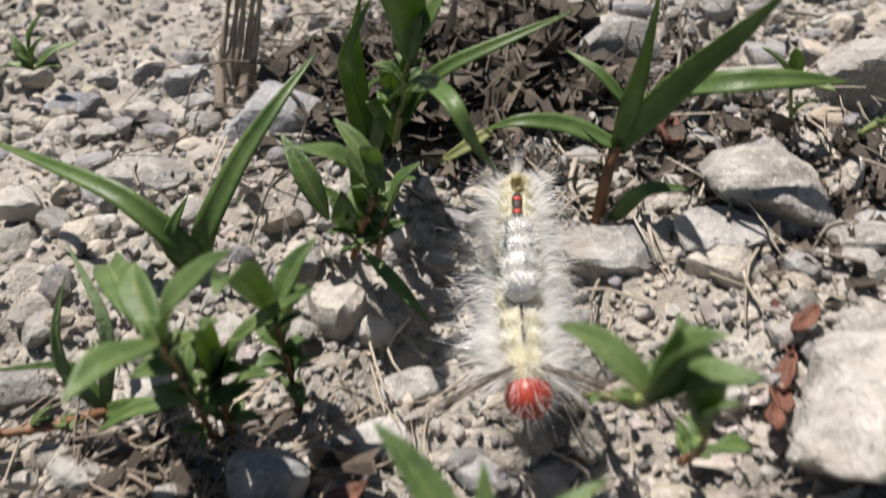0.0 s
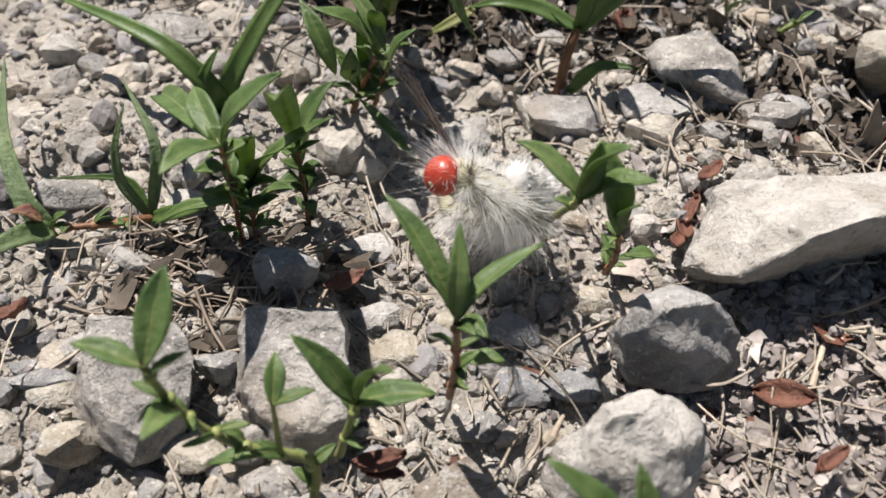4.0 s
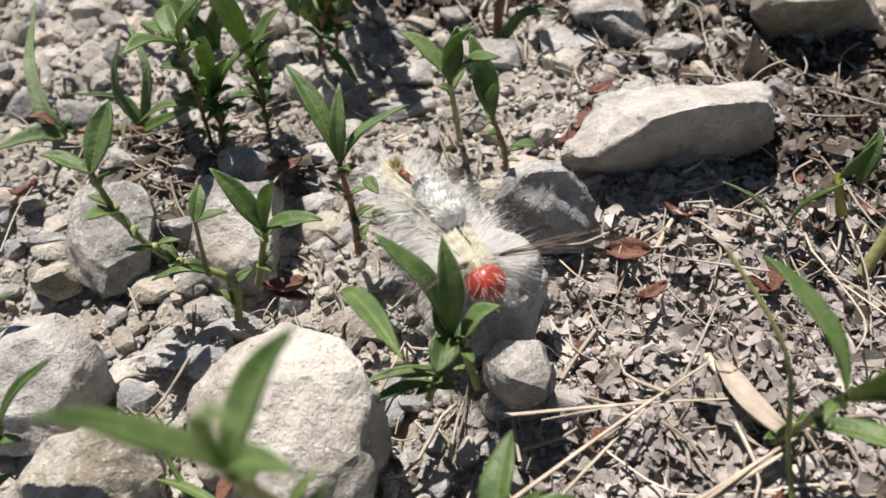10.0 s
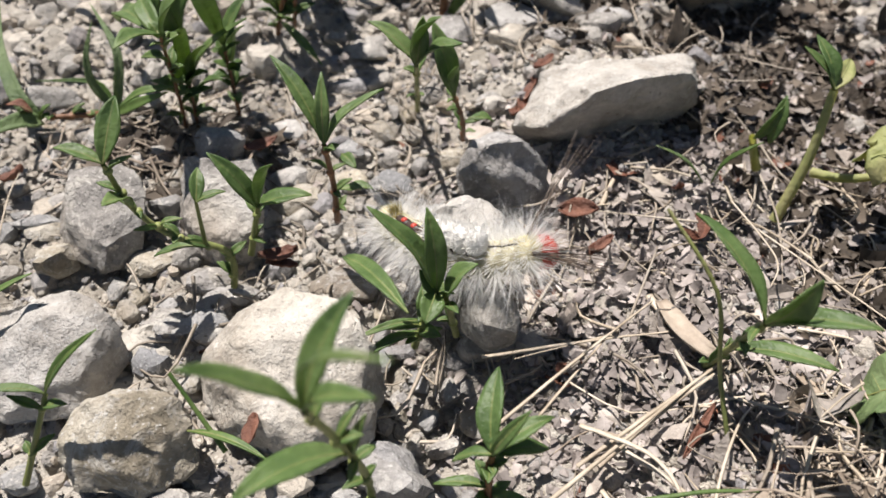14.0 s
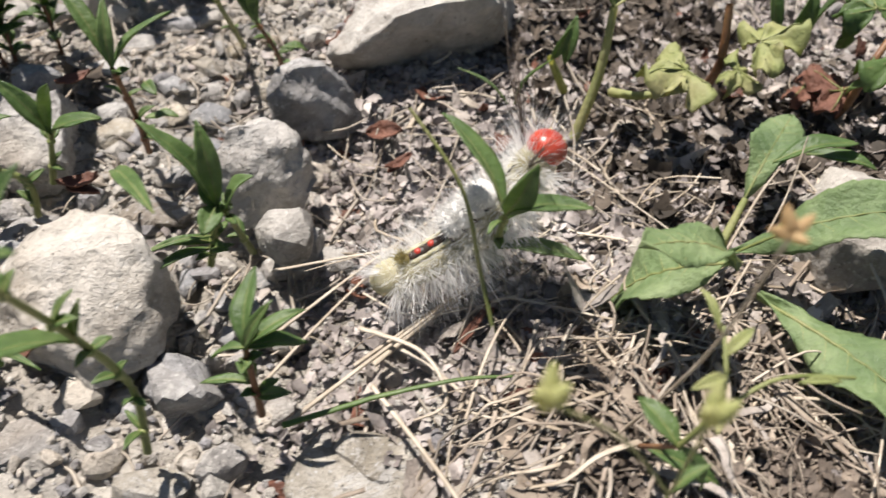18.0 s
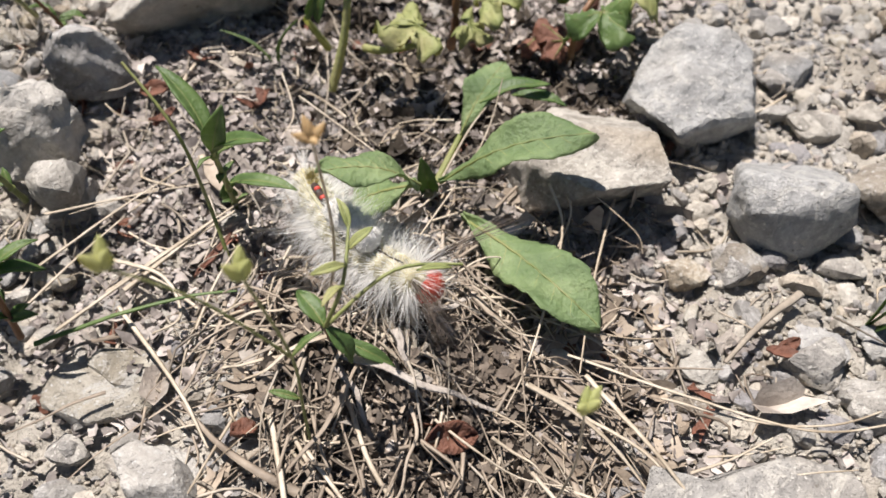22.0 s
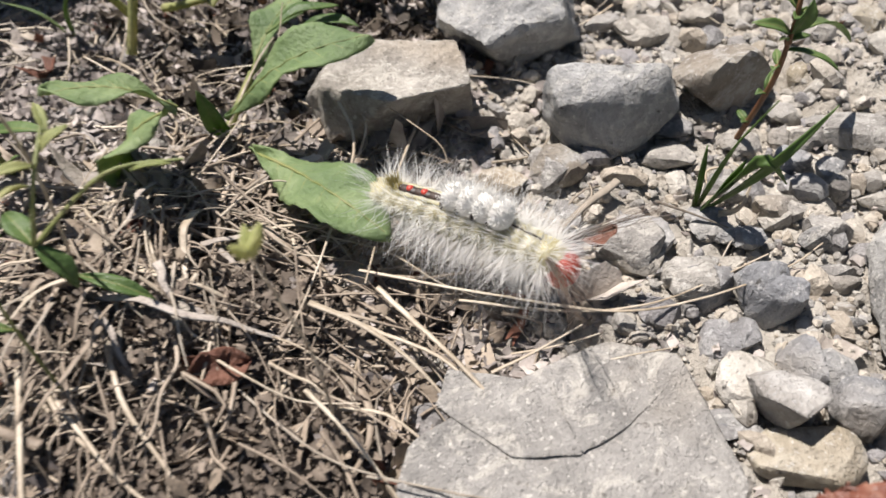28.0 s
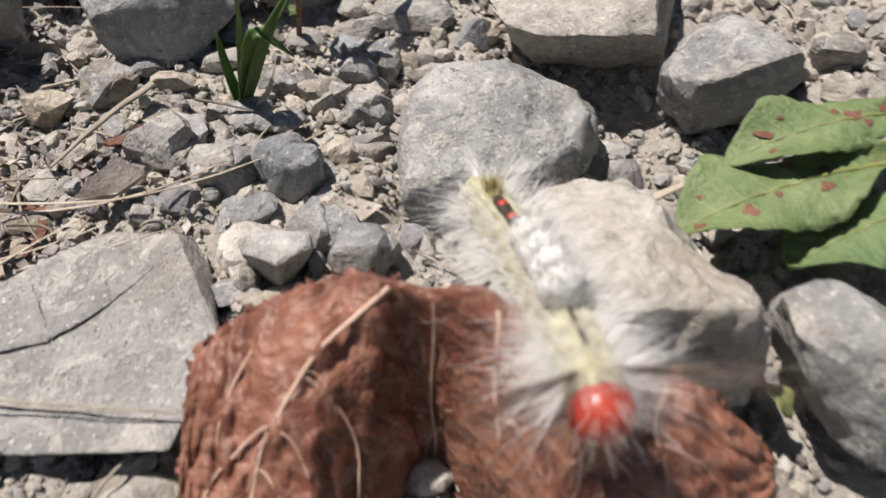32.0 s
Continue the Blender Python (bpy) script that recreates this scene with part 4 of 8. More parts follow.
small = new("small_stones", mesh_of("small_stones", np.vstack(FILL_V), np.vstack(FILL_F), GRAVEL, True, 24))
tagged(small, "small loose limestone pieces between the larger stones", "stones", kind="stuff")
scatter_stones("gravel", 9000, (0.0016, 0.0052), 2, 11, lambda x, y: 1.0 - 0.86 * litter_zone(x, y), "loose angular limestone gravel in mixed greys")
scatter_stones("grit", 48000, (0.0006, 0.0021), 1, 12, lambda x, y: 1.0 - 0.1 * litter_zone(x, y), "fine limestone grit and soil crumbs", lift=0.5)
scatter_stones("near_grit", 16000, (0.0004, 0.0016), 1, 14, lambda x, y: 1.0 - 0.6 * litter_zone(x, y), "sandy crumbs and chips between the stones", lift=0.7, zone=(-0.055, 0.165, -0.07, 0.09))
scatter_stones("soil_crumbs", 11000, (0.0006, 0.0020), 1, 13, lambda x, y: 0.03 + litter_zone(x, y), "grey-brown dusty soil crumbs among leaf litter", lift=0.7, mat=LITTER)


def scatter_flakes(name, n, size, seed, density, mat, label, ratio=(0.3, 0.8), lift=0.0008):
    """Bits of dead leaf and bark: bent plates with a thickness."""
    r = np.random.default_rng(seed)
    xy = np.empty((0, 2))
    while len(xy) < n:
        c = np.stack([r.uniform(-0.13, 0.26, 6 * n), r.uniform(-0.15, 0.23, 6 * n)], 1)
        xy = np.vstack([xy, c[r.uniform(0, 1, len(c)) < density(c[:, 0], c[:, 1])]])
    xy = xy[:n]
    g = np.array([[i, j] for j in (-1, 0, 1) for i in (-1, -0.4, 0.3, 1)], dtype=float)
    L = r.uniform(*size, n) / 2
    W = L * r.uniform(*ratio, n)
    jig = r.normal(0, 0.22, (n, 12, 2))
    u, w = (g[None, :, 0] + jig[..., 0]), (g[None, :, 1] + jig[..., 1])
    bend = r.normal(0, 0.5, (n, 1))
    px, py = u * L[:, None], w * W[:, None]
    pz = bend * (u ** 2) * L[:, None] + r.normal(0, 0.5, (n, 1)) * w ** 2 * W[:, None] + r.normal(0, 0.06, (n, 12)) * L[:, None]
    top = np.stack([px, py, pz], -1)
    p = np.concatenate([top, top - np.array([0, 0, 0.00012])], 1)
    e = np.stack([r.normal(0, 0.32, n), r.normal(0, 0.32, n), r.uniform(0, 6.28, n)], 1)
    R = np.array([Euler(q).to_matrix() for q in e])
    p = np.einsum("nij,nvj->nvi", R, p)
    p[..., 0] += xy[:, :1]
    p[..., 1] += xy[:, 1:]
    p[..., 2] += (ground_z(xy[:, 0], xy[:, 1]) + r.uniform(0.2, 1.6, n) * lift)[:, None]
    q = []
    for j in range(2):
        for i in range(3):
            a = j * 4 + i
            q += [[a, a + 1, a + 5, a + 4], [a + 16, a + 17, a + 13, a + 12]]
    rim = [0, 1, 2, 3, 7, 11, 10, 9, 8, 4]
    q += [[b, a, a + 12, b + 12] for a, b in zip(rim, rim[1:] + rim[:1])]
    faces = (np.array(q)[None] + (np.arange(n) * 24)[:, None, None]).reshape(-1, 4)
    ob = new(name, mesh_of(name, p.reshape(-1, 3), faces, mat, True, 42))
    return tagged(ob, label, "litter", kind="stuff")


scatter_flakes("leaf_scraps", 230, (0.0024, 0.0060), 27, lambda x, y: 0.01 + litter_zone(x, y), SCRAP, "bleached curled scraps of dead leaf", ratio=(0.25, 0.6), lift=0.0014)
scatter_flakes("leaf_litter", 9500, (0.0006, 0.0025), 21, lambda x, y: 0.02 + litter_zone(x, y), LITTER, "grey-brown crumbs of dead leaf and bark")
scatter_flakes("tuft_litter", 1300, (0.0012, 0.0045), 23, lambda x, y: np.exp(-((x - 0.066) / 0.022) ** 4 - ((y + 0.014) / 0.022) ** 4), THATCH, "dark brown crumbled grass and soil under the tuft")
# real dark soil first; the last three terms darken for rock and tuft shade
scatter_flakes("dark_humus", 3900, (0.0010, 0.0036), 24, lambda x, y: np.clip(np.exp(-((x - 0.072) / 0.020) ** 4 - ((y - 0.078) / 0.020) ** 4) + 0.9 * np.exp(-((x - 0.083) / 0.022) ** 4 - ((y - 0.040) / 0.016) ** 4) + 0.25 * np.exp(-((x - 0.064) / 0.010) ** 4 - ((y + 0.034) / 0.007) ** 4) + 0.6 * np.exp(-((x - 0.022) / 0.018) ** 4 - ((y - 0.118) / 0.016) ** 4) + 0.5 * np.exp(-((x - 0.044) / 0.014) ** 4 - ((y - 0.092) / 0.012) ** 4), 0, 1), SHADE_THATCH, "dark brown humus crumbs and bark, in places painted rock shade")
# dark crumbs paint the hollow's shade over its soil, here and next
scatter_flakes("clump_humus", 4200, (0.0005, 0.0019), 28, lambda x, y: np.exp(-((x - 0.060) / 0.014) ** 4 - ((y + 0.020) / 0.017) ** 4), HUMUS_SHADE, "dark humus crumbs, also painted shade in the clump's hollow", lift=0.0016)
scatter_flakes("shaded_humus", 1500, (0.0005, 0.0018), 25, lambda x, y: np.exp(-((x - 0.064) / 0.010) ** 2 - ((y + 0.036) / 0.009) ** 2), HUMUS_SHADE, "dark soil crumbs, also painted shade under the dry grass")
# dry leaves under the weeds; second term paints the shaded gap between two blocks
scatter_flakes("blackened_leaves", 60, (0.0020, 0.0060), 26, lambda x, y: np.clip(np.exp(-((x + 0.026) / 0.015) ** 4 - ((y - 0.068) / 0.006) ** 4) + np.exp(-((x + 0.024) / 0.004) ** 4 - ((y - 0.053) / 0.004) ** 4), 0, 1), SHADE_THATCH, "dark dry leaf scraps, also painted shade between stones", (0.2, 0.45), 0.0016)
scatter_flakes("rust_flakes", 170, (0.0015, 0.0042), 22, lambda x, y: 0.06 + litter_zone(x, y), RUST, "scattered rust-red bits of dry leaf")


def tube_points(pts, radius, sides=5, steps=5, taper=0.4, flat=1.0):
    """A tapering tube along a smooth line through pts. Returns vertices and quads."""
    P = [Vector(p) for p in pts]
    line = []
    for i in range(len(P) - 1):
        a, b = P[max(i - 1, 0)], P[min(i + 2, len(P) - 1)]
        for k in range(steps):
            t = k / steps
            m0, m1 = (P[i + 1] - a) / 2, (b - P[i]) / 2
            line.append((2 * t ** 3 - 3 * t ** 2 + 1) * P[i] + (t ** 3 - 2 * t ** 2 + t) * m0 + (3 * t ** 2 - 2 * t ** 3) * P[i + 1] + (t ** 3 - t ** 2) * m1)
    line.append(P[-1])
    v, n = [], len(line)
    for i, c in enumerate(line):
        d = (line[min(i + 1, n - 1)] - line[max(i - 1, 0)]).normalized()
        s = d.cross(Vector((0, 0, 1)))
        s = s.normalized() if s.length > 1e-4 else Vector((1, 0, 0))
        u = s.cross(d)
        rad = radius * (1 - (1 - taper) * i / (n - 1))
        for k in range(sides):
            a = 6.2832 * k / sides
            v.append(c + s * math.cos(a) * rad + u * math.sin(a) * rad * flat)
    f = [[i * sides + k, i * sides + (k + 1) % sides, (i + 1) * sides + (k + 1) % sides, (i + 1) * sides + k] for i in range(n - 1) for k in range(sides)]
    v += [line[0], line[-1]]
    m = n * sides
    f += [[m, (k + 1) % sides, k, k] for k in range(0)]
    return np.array(v), np.array(f)


def straw_tuft(name, n, seed, cx, cy, sx, sy, size, mat, label, rise, root):
    """A dead tuft: each straw a part."""
    r = np.random.default_rng(seed)
    ob = new(name)
    ob.location = (root[0], root[1], float(ground_z(root[0], root[1], False)))
    tagged(ob, label, "dry grass")
    for _ in range(n):
        x, y = r.normal(cx, sx), r.normal(cy, sy)
        L = r.uniform(*size)
        a = math.atan2(y - root[1], x - root[0]) + r.normal(0, 0.75)
        z = float(ground_z(x, y, False)) + abs(r.normal(0, rise)) + 0.0008
        pts, bend = [(x, y, z)], r.normal(0, 0.14)
        for k in range(3):
            a += bend + r.normal(0, 0.16)
            x, y = x + math.cos(a) * L / 3, y + math.sin(a) * L / 3
            pts.append((x, y, max(float(ground_z(x, y, False)) + 0.0006, z * (1 - (k + 1) / 3) + abs(r.normal(0, 0.0012)))))
        wide = r.uniform() < 0.12
        v, f = tube_points(pts, r.uniform(0.0003, 0.0007) if wide else r.uniform(0.00010, 0.0003), 5, 4, 0.3, 0.14 if wide else r.uniform(0.25, 0.9))
        part("straw", mesh_of("straw", v - np.array(ob.location), f, r.choice((mat, THATCH, THATCH))), ob)


def scatter_straw(name, n, seed, cx, cy, sx, sy, size, mat, label, rise=0.004, toward=None):
    r = np.random.default_rng(seed)
    V, F, k = [], [], 0
    for _ in range(n):
        x, y = r.normal(cx, sx), r.normal(cy, sy)
        L, a = r.uniform(*size), r.uniform(0, 6.28)
        if toward is not None:
            a = math.atan2(y - toward[1], x - toward[0]) + r.normal(0, 0.5)
        z = float(ground_z(x, y, False)) + abs(r.normal(0, rise)) + 0.0008
        da = r.normal(0, 0.9)
        p1 = (x + math.cos(a) * L / 2, y + math.sin(a) * L / 2)
        p2 = (p1[0] + math.cos(a + da) * L / 2, p1[1] + math.sin(a + da) * L / 2)
        e = float(ground_z(*p2, False)) + 0.0005 + abs(r.normal(0, rise * 0.4))
        v, f = tube_points([(x, y, z), (*p1, (z + e) / 2 + abs(r.normal(0, rise * 0.4))), (*p2, e)], r.uniform(0.00012, 0.00032), 4, 3, 0.35, r.uniform(0.3, 1.0))
        V.append(v)
        F.append(f + k)
        k += len(v)
    ob = new(name, mesh_of(name, np.vstack(V), np.vstack(F), mat))
    return tagged(ob, label, "straw", kind="stuff")


scatter_straw("straw_litter", 150, 31, 0.058, 0.020, 0.020, 0.022, (0.004, 0.018), STRAW, "thin broken straw bits over leaf litter", 0.0014)
straw_tuft("dry_grass_tuft", 130, 32, 0.061, -0.009, 0.011, 0.010, (0.007, 0.020), STRAW, "flattened tuft of dry tan grass", 0.003, (0.062, 0.006))
scatter_straw("brown_thatch", 300, 36, 0.066, -0.010, 0.015, 0.014, (0.003, 0.012), THATCH, "matted brown dead grass under the straw", 0.002)
# dark straws, and the flakes below, imitate shade cast behind the grass
scatter_straw("dark_thatch", 220, 37, 0.002, 0.140, 0.016, 0.014, (0.006, 0.022), SHADE_THATCH, "dark dead grass standing for the shade behind the weeds", 0.004)
scatter_flakes("dark_mould", 1500, (0.0015, 0.0060), 29, lambda x, y: np.exp(-((x - 0.001) / 0.018) ** 4 - ((y - 0.132) / 0.014) ** 4), SHADE_THATCH, "dark leaf flakes standing for the shade behind the weeds", lift=0.003)
scatter_straw("red_straw_mat", 90, 38, -0.028, 0.066, 0.009, 0.004, (0.005, 0.018), THATCH, "reddish dry stems matted under the weeds", 0.0012)
scatter_straw("fine_rootlets", 150, 39, -0.006, 0.040, 0.022, 0.016, (0.002, 0.009), TWIG, "hair-fine dry rootlets between the stones", 0.0012)
scatter_straw("dark_rootlets", 220, 33, 0.062, 0.012, 0.026, 0.034, (0.004, 0.016), TWIG, "thin dark rootlets and twiglets", 0.0014)
scatter_straw("far_rootlets", 240, 34, 0.03, 0.095, 0.032, 0.03, (0.004, 0.018), TWIG, "thin rootlets among the far stones", 0.002)
scatter_straw("stray_straw", 90, 35, 0.08, 0.0, 0.06, 0.05, (0.004, 0.014), STRAW, "stray pale straws on the gravel", 0.0008)


def dead_clump(name, n, seed, crown, spread, reach, label, lean, fan, high=(0.001, 0.0042)):
    """A collapsed grass clump: flat dead blades arch out of the crown and lie over, each a part."""
    r = np.random.default_rng(seed)
    ob = new(name)
    ob.location = (crown[0], crown[1], float(ground_z(*crown, False)))
    tagged(ob, label, "dry grass")
    for _ in range(n):
        x, y = r.normal(crown[0], spread[0]), r.normal(crown[1], spread[1])
        a, L = radians(r.normal(lean, fan)), r.uniform(*reach)
        top, twist = r.uniform(*high), r.normal(0, 0.7)
        pts = []
        for k in np.linspace(0, 1, 7):
            px, py = x + math.cos(a + twist * k) * L * k, y + math.sin(a + twist * k) * L * k
            px, py = px + r.normal(0, 0.0006) * k, py + r.normal(0, 0.0006) * k
            z = 0.0006 + top * 4 * (k + 0.10) * (1 - k) * (1.1 - 0.25 * k) + abs(r.normal(0, 0.0005))
            pts.append((px, py, float(ground_z(px, py, False)) + z))
        wide = r.uniform() < 0.13
        v, f = tube_points(pts, r.uniform(0.0004, 0.0008) if wide else r.uniform(0.00009, 0.00034), 6, 4, 0.3, 0.12 if wide else r.uniform(0.2, 0.5))
        v = v + waves(v, 420, r)[:, None] * np.array([0.2, 0.2, 1.0]) * (0.0009 if wide else 0.0004)
        part("dead_blade", mesh_of("dead_blade", v - np.array(ob.location), f, r.choice((STRAW, THATCH, SCRAP)) if wide else r.choice((STRAW, THATCH, THATCH, TWIG))), ob)


dead_clump("dry_grass_clump", 70, 61, (0.0540, -0.0015), (0.0060, 0.0045), (0.007, 0.026), "collapsed clump of dry brown grass blades", -92, 38)
dead_clump("dry_grass_clump", 18, 62, (0.0500, -0.0010), (0.0040, 0.0040), (0.007, 0.018), "dry tan grass clump leaning over pale stone", -150, 35, (0.001, 0.0045))
dead_clump("dry_grass_clump", 30, 63, (0.0660, 0.0020), (0.0050, 0.0040), (0.008, 0.022), "dry tan grass stems fallen below the rosette", -35, 50, (0.001, 0.004))


# ---- plants ----
def plant(name, base, label, category, group=""):
    ob = new(name)
    ob.empty_display_size = 0.003
    ob.location = base
    return tagged(ob, label, category, group)


def mat_leaf(mat):
    return LEAF_PALE if mat in (STRAW, LEAF_PALE) else LEAF


def ball(rx, ry, rz, cx=0, cy=0, cz=0, level=3):
    v, f = ICO[level]
    return v * np.array([rx, ry, rz]) + np.array([cx, cy, cz]), f


def stem(parent, pts, radius, mat, name="stem"):
    v, f = tube_points(pts, radius * 0.8, 7, 6, 0.65)
    ob = part(name, mesh_of(name, v - np.array(parent.location), f, mat), parent)
    if 0.0004 < radius < 0.0008:
        r = np.random.default_rng(int(abs(pts[0][0] + 3 * pts[0][1]) * 1e6) % 99991)
        for a, b in zip(pts[:-1], pts[1:]):
            a, b = np.array(a), np.array(b)
            for k in (0.35, 0.85):
                c = a + (b - a) * k
                e, g = ball(radius * 0.95, radius * 0.95, radius * 0.8, *(c - np.array(parent.location)), 2)
                part("node", mesh_of("node", e, g, mat), ob)
                for q in range(2):
                    h, L = r.uniform(0, 6.28), r.uniform(0.0014, 0.0030)
                    leaf(parent, tuple(c), (c[0] + math.cos(h) * L, c[1] + math.sin(h) * L, c[2] + r.uniform(0.2, 0.8) * L), r.uniform(0.0009, 0.0016), mat_leaf(mat), 0, 0.1, 0.3)
    return ob


leaf_rng = np.random.default_rng(77)


def sheet(name, parent, top, mat, thick=0.00016):
    """A leaf from a grid of points (rows along it), with a thickness."""
    n, m, _ = top.shape
    du = np.gradient(top, axis=0)
    dv = np.gradient(top, axis=1)
    nr = np.cross(du, dv)
    nr /= np.maximum(np.linalg.norm(nr, axis=2), 1e-12)[..., None]
    v = np.concatenate([(top + nr * thick / 2).reshape(-1, 3), (top - nr * thick / 2).reshape(-1, 3)]) - np.array(parent.location)
    q, k = [], n * m
    for i in range(n - 1):
        for j in range(m - 1):
            a = i * m + j
            q += [[a, a + m, a + m + 1, a + 1], [a + k, a + k + 1, a + k + m + 1, a + k + m]]
    rim = list(range(m)) + [i * m + m - 1 for i in range(1, n)] + [(n - 1) * m + j for j in range(m - 2, -1, -1)] + [i * m for i in range(n - 2, 0, -1)]
    q += [[a, b, b + k, a + k] for a, b in zip(rim, rim[1:] + rim[:1])]
    return part(name, mesh_of(name, v, np.array(q), mat), parent)


def leaf(parent, base, tip, width, mat, roll=0, bow=0.1, fold=0.25, toothed=False, spots=False):
    r = leaf_rng
    b, t = np.array(base), np.array(tip)
    d = t - b
    L = np.linalg.norm(d)
    width = width * 1.05 if toothed else width * 0.74
    d = d / L
    up = np.array([0, 0, 1.0]) if abs(d[2]) < 0.93 else np.array([0, -1.0, 0.3])
    side = np.cross(d, up)
    side /= np.linalg.norm(side)
    nor = np.cross(side, d)
    a = radians(roll) + r.normal(0, 0.25)
    side, nor = side * math.cos(a) + nor * math.sin(a), nor * math.cos(a) - side * math.sin(a)
    n, m = (55, 13) if toothed else (15, 7)
    s = np.linspace(0, 1, n)
    prof = np.sin(np.pi * s ** r.uniform(0.86, 1.08)) ** 0.8
    if toothed:
        prof = np.sin(np.pi * np.clip(s, 0, 1) ** 1.25) ** 0.7 * (0.55 + 0.45 * s) * 1.12 + 0.05 * np.sin(s * 17 + r.uniform(0, 6)) * (s > 0.2)
    prof = np.maximum(prof, 0.06 * (1 - s))
    prof[-1] = 0.01
    if toothed:
        prof = prof * (1 + 0.10 * ((s * 9) % 1.0) * (s > 0.12))
    w = np.linspace(-1, 1, m)
    wav = r.uniform(0, 6.28)
    curl = bow * L * np.sin(np.pi * s)
    top = b + d * (s * L)[:, None, None] + side * (w[None, :, None] * prof[:, None, None] * width / 2)
    lift = curl[:, None] + (fold if toothed else 1.6 * fold) * np.abs(w)[None, :] * prof[:, None] * width / 2 + (0.15 if toothed else 0.07) * width * np.sin(s * 9 + wav)[:, None] * w[None, :] ** 2
    top = top + nor * lift[..., None]
    if toothed:
        # quilted between the side veins
        ridge = np.abs(np.sin(np.pi * (s[:, None] * 8 - 1.4 * np.abs(w)[None, :])))
        top = top + nor * (0.035 * width * ridge * (1 - w[None, :] ** 4) * prof[:, None])[..., None]
    ob = sheet("leaf", parent, top, mat)
    if toothed:
        for k in range(2, 14):
            sg, i0 = (1 if k % 2 else -1), int(n * (0.06 + 0.058 * k))
            jj = [m // 2 + sg * q for q in range(0, m // 2)]
            pts = [top[min(i0 + int(0.12 * n * abs(q - m // 2) / (m / 2)), n - 1), q] + nor * 0.00005 for q in jj]
            vv, ff = tube_points(pts, 0.00007, 4, 2, 0.4)
            part("vein", mesh_of("vein", vv - np.array(parent.location), ff, LEAF_PALE), ob)
    rib = top[:, m // 2] + nor * 0.00008
    v, f = tube_points(list(rib[:-1:3]) + [rib[-2]], max(0.00010, width * 0.03), 5, 2, 0.3)
    part("midrib", mesh_of("midrib", v - np.array(parent.location), f, STEM), ob)
    if spots:
        for k in range(9):
            i, j = r.integers(4, n - 4), r.integers(2, m - 2)
            c = top[i, j] + nor * 0.00012
            rad = r.uniform(0.0003, 0.0011)
            q = [c + (side * math.cos(x) * rad * r.uniform(0.5, 1.3) + d * math.sin(x) * rad * r.uniform(0.5, 1.3)) for x in np.linspace(0, 5.6, 9)]
            vv = np.array([c + nor * 0.0001] + q) - np.array(parent.location)
            part("blemish", mesh_of("blemish", vv, np.array([[0, x + 1, (x + 1) % 9 + 1] for x in range(9)]), RUST), ob, "brown withered blemish")
    return ob


def bud(parent, base, tip, mat=None):
    """A plump closed bud: an ovoid drawn out to a point, with a ribbed skin."""
    b, t = Vector(base), Vector(tip)
    v, f = ICO[3]
    r = 0.22 * (1 - 0.45 * v[:, 2]) * (1 + 0.10 * np.sin(5 * np.arctan2(v[:, 1], v[:, 0])))
    v = np.stack([v[:, 0] * r, v[:, 1] * r, 0.5 + 0.55 * v[:, 2]], 1) * (t - b).length * 0.55
    m = np.array((t - b).to_track_quat("Z", "Y").to_matrix())
    return part("bud", mesh_of("bud", v @ m.T + np.array(b) - np.array(parent.location), f, mat or LEAF_PALE), parent, "withered tan flower head" if mat else "pale green flower bud")


def blade(parent, pts, width, mat, roll=0):
    P = np.array(pts)
    n = 6 * (len(P) - 1) + 1
    k = np.linspace(0, len(P) - 1, n)
    c = np.stack([np.interp(k, range(len(P)), P[:, i]) for i in range(3)], 1)
    for _ in range(4):
        c[1:-1] = (c[:-2] + 2 * c[1:-1] + c[2:]) / 4
    d = np.gradient(c, axis=0)
    side = np.cross(d, np.array([0.15, -0.6, 0.8]))
    side /= np.linalg.norm(side, axis=1)[:, None]
    nor = np.cross(side, d / np.linalg.norm(d, axis=1)[:, None])
    s = np.linspace(0, 1, n)
    prof = np.minimum(1, 0.55 + 2 * s) * (1 - s ** 2.2) + 0.02
    w = np.linspace(-1, 1, 5)
    top = c[:, None] + side[:, None] * (w[None, :, None] * prof[:, None, None] * width / 2) + nor[:, None] * (np.abs(w)[None, :] * prof[:, None] * width * 0.16)[..., None]
    return sheet("blade", parent, top, mat, 0.00014)


def lobed(parent, base, tip, size, mat):
    size = size * 1.35
    r = leaf_rng
    b, t = np.array(base), np.array(tip)
    d = (t - b) / np.linalg.norm(t - b)
    side = np.cross(d, [0, 0, 1.0])
    side /= np.linalg.norm(side)
    nor = np.cross(side, d)
    n, m = 37, 7
    a = np.linspace(-2.5, 2.5, n)
    rad = size * 0.62 * (0.78 + 0.22 * np.cos(a * 3.6)) * (1 - 0.05 * a ** 2) * (1 + 0.04 * np.sin(a * 21))
    s = np.linspace(0.04, 1, m)
    c = b + d * size * 0.35
    top = c + (d * np.cos(a)[:, None, None] + side * np.sin(a)[:, None, None]) * (rad[:, None] * s[None, :])[..., None]
    top = top + nor * (size * (0.12 * np.cos(a * 7)[:, None] * s[None, :] ** 2 - 0.12 * s[None, :] ** 2 + 0.05 * r.normal(size=(n, m)) * s))[..., None]
    ob = sheet("leaf", parent, top, mat, 0.0002)
    for x in (-1.7, -0.85, 0, 0.85, 1.7):
        i = int((x + 2.5) / 5 * (n - 1))
        v, f = tube_points([top[i, k] + nor * 0.0001 for k in (0, 2, 4, 5)], 0.00018, 4, 2, 0.3)
        part("vein", mesh_of("vein", v - np.array(parent.location), f, STEM), ob)
    return ob


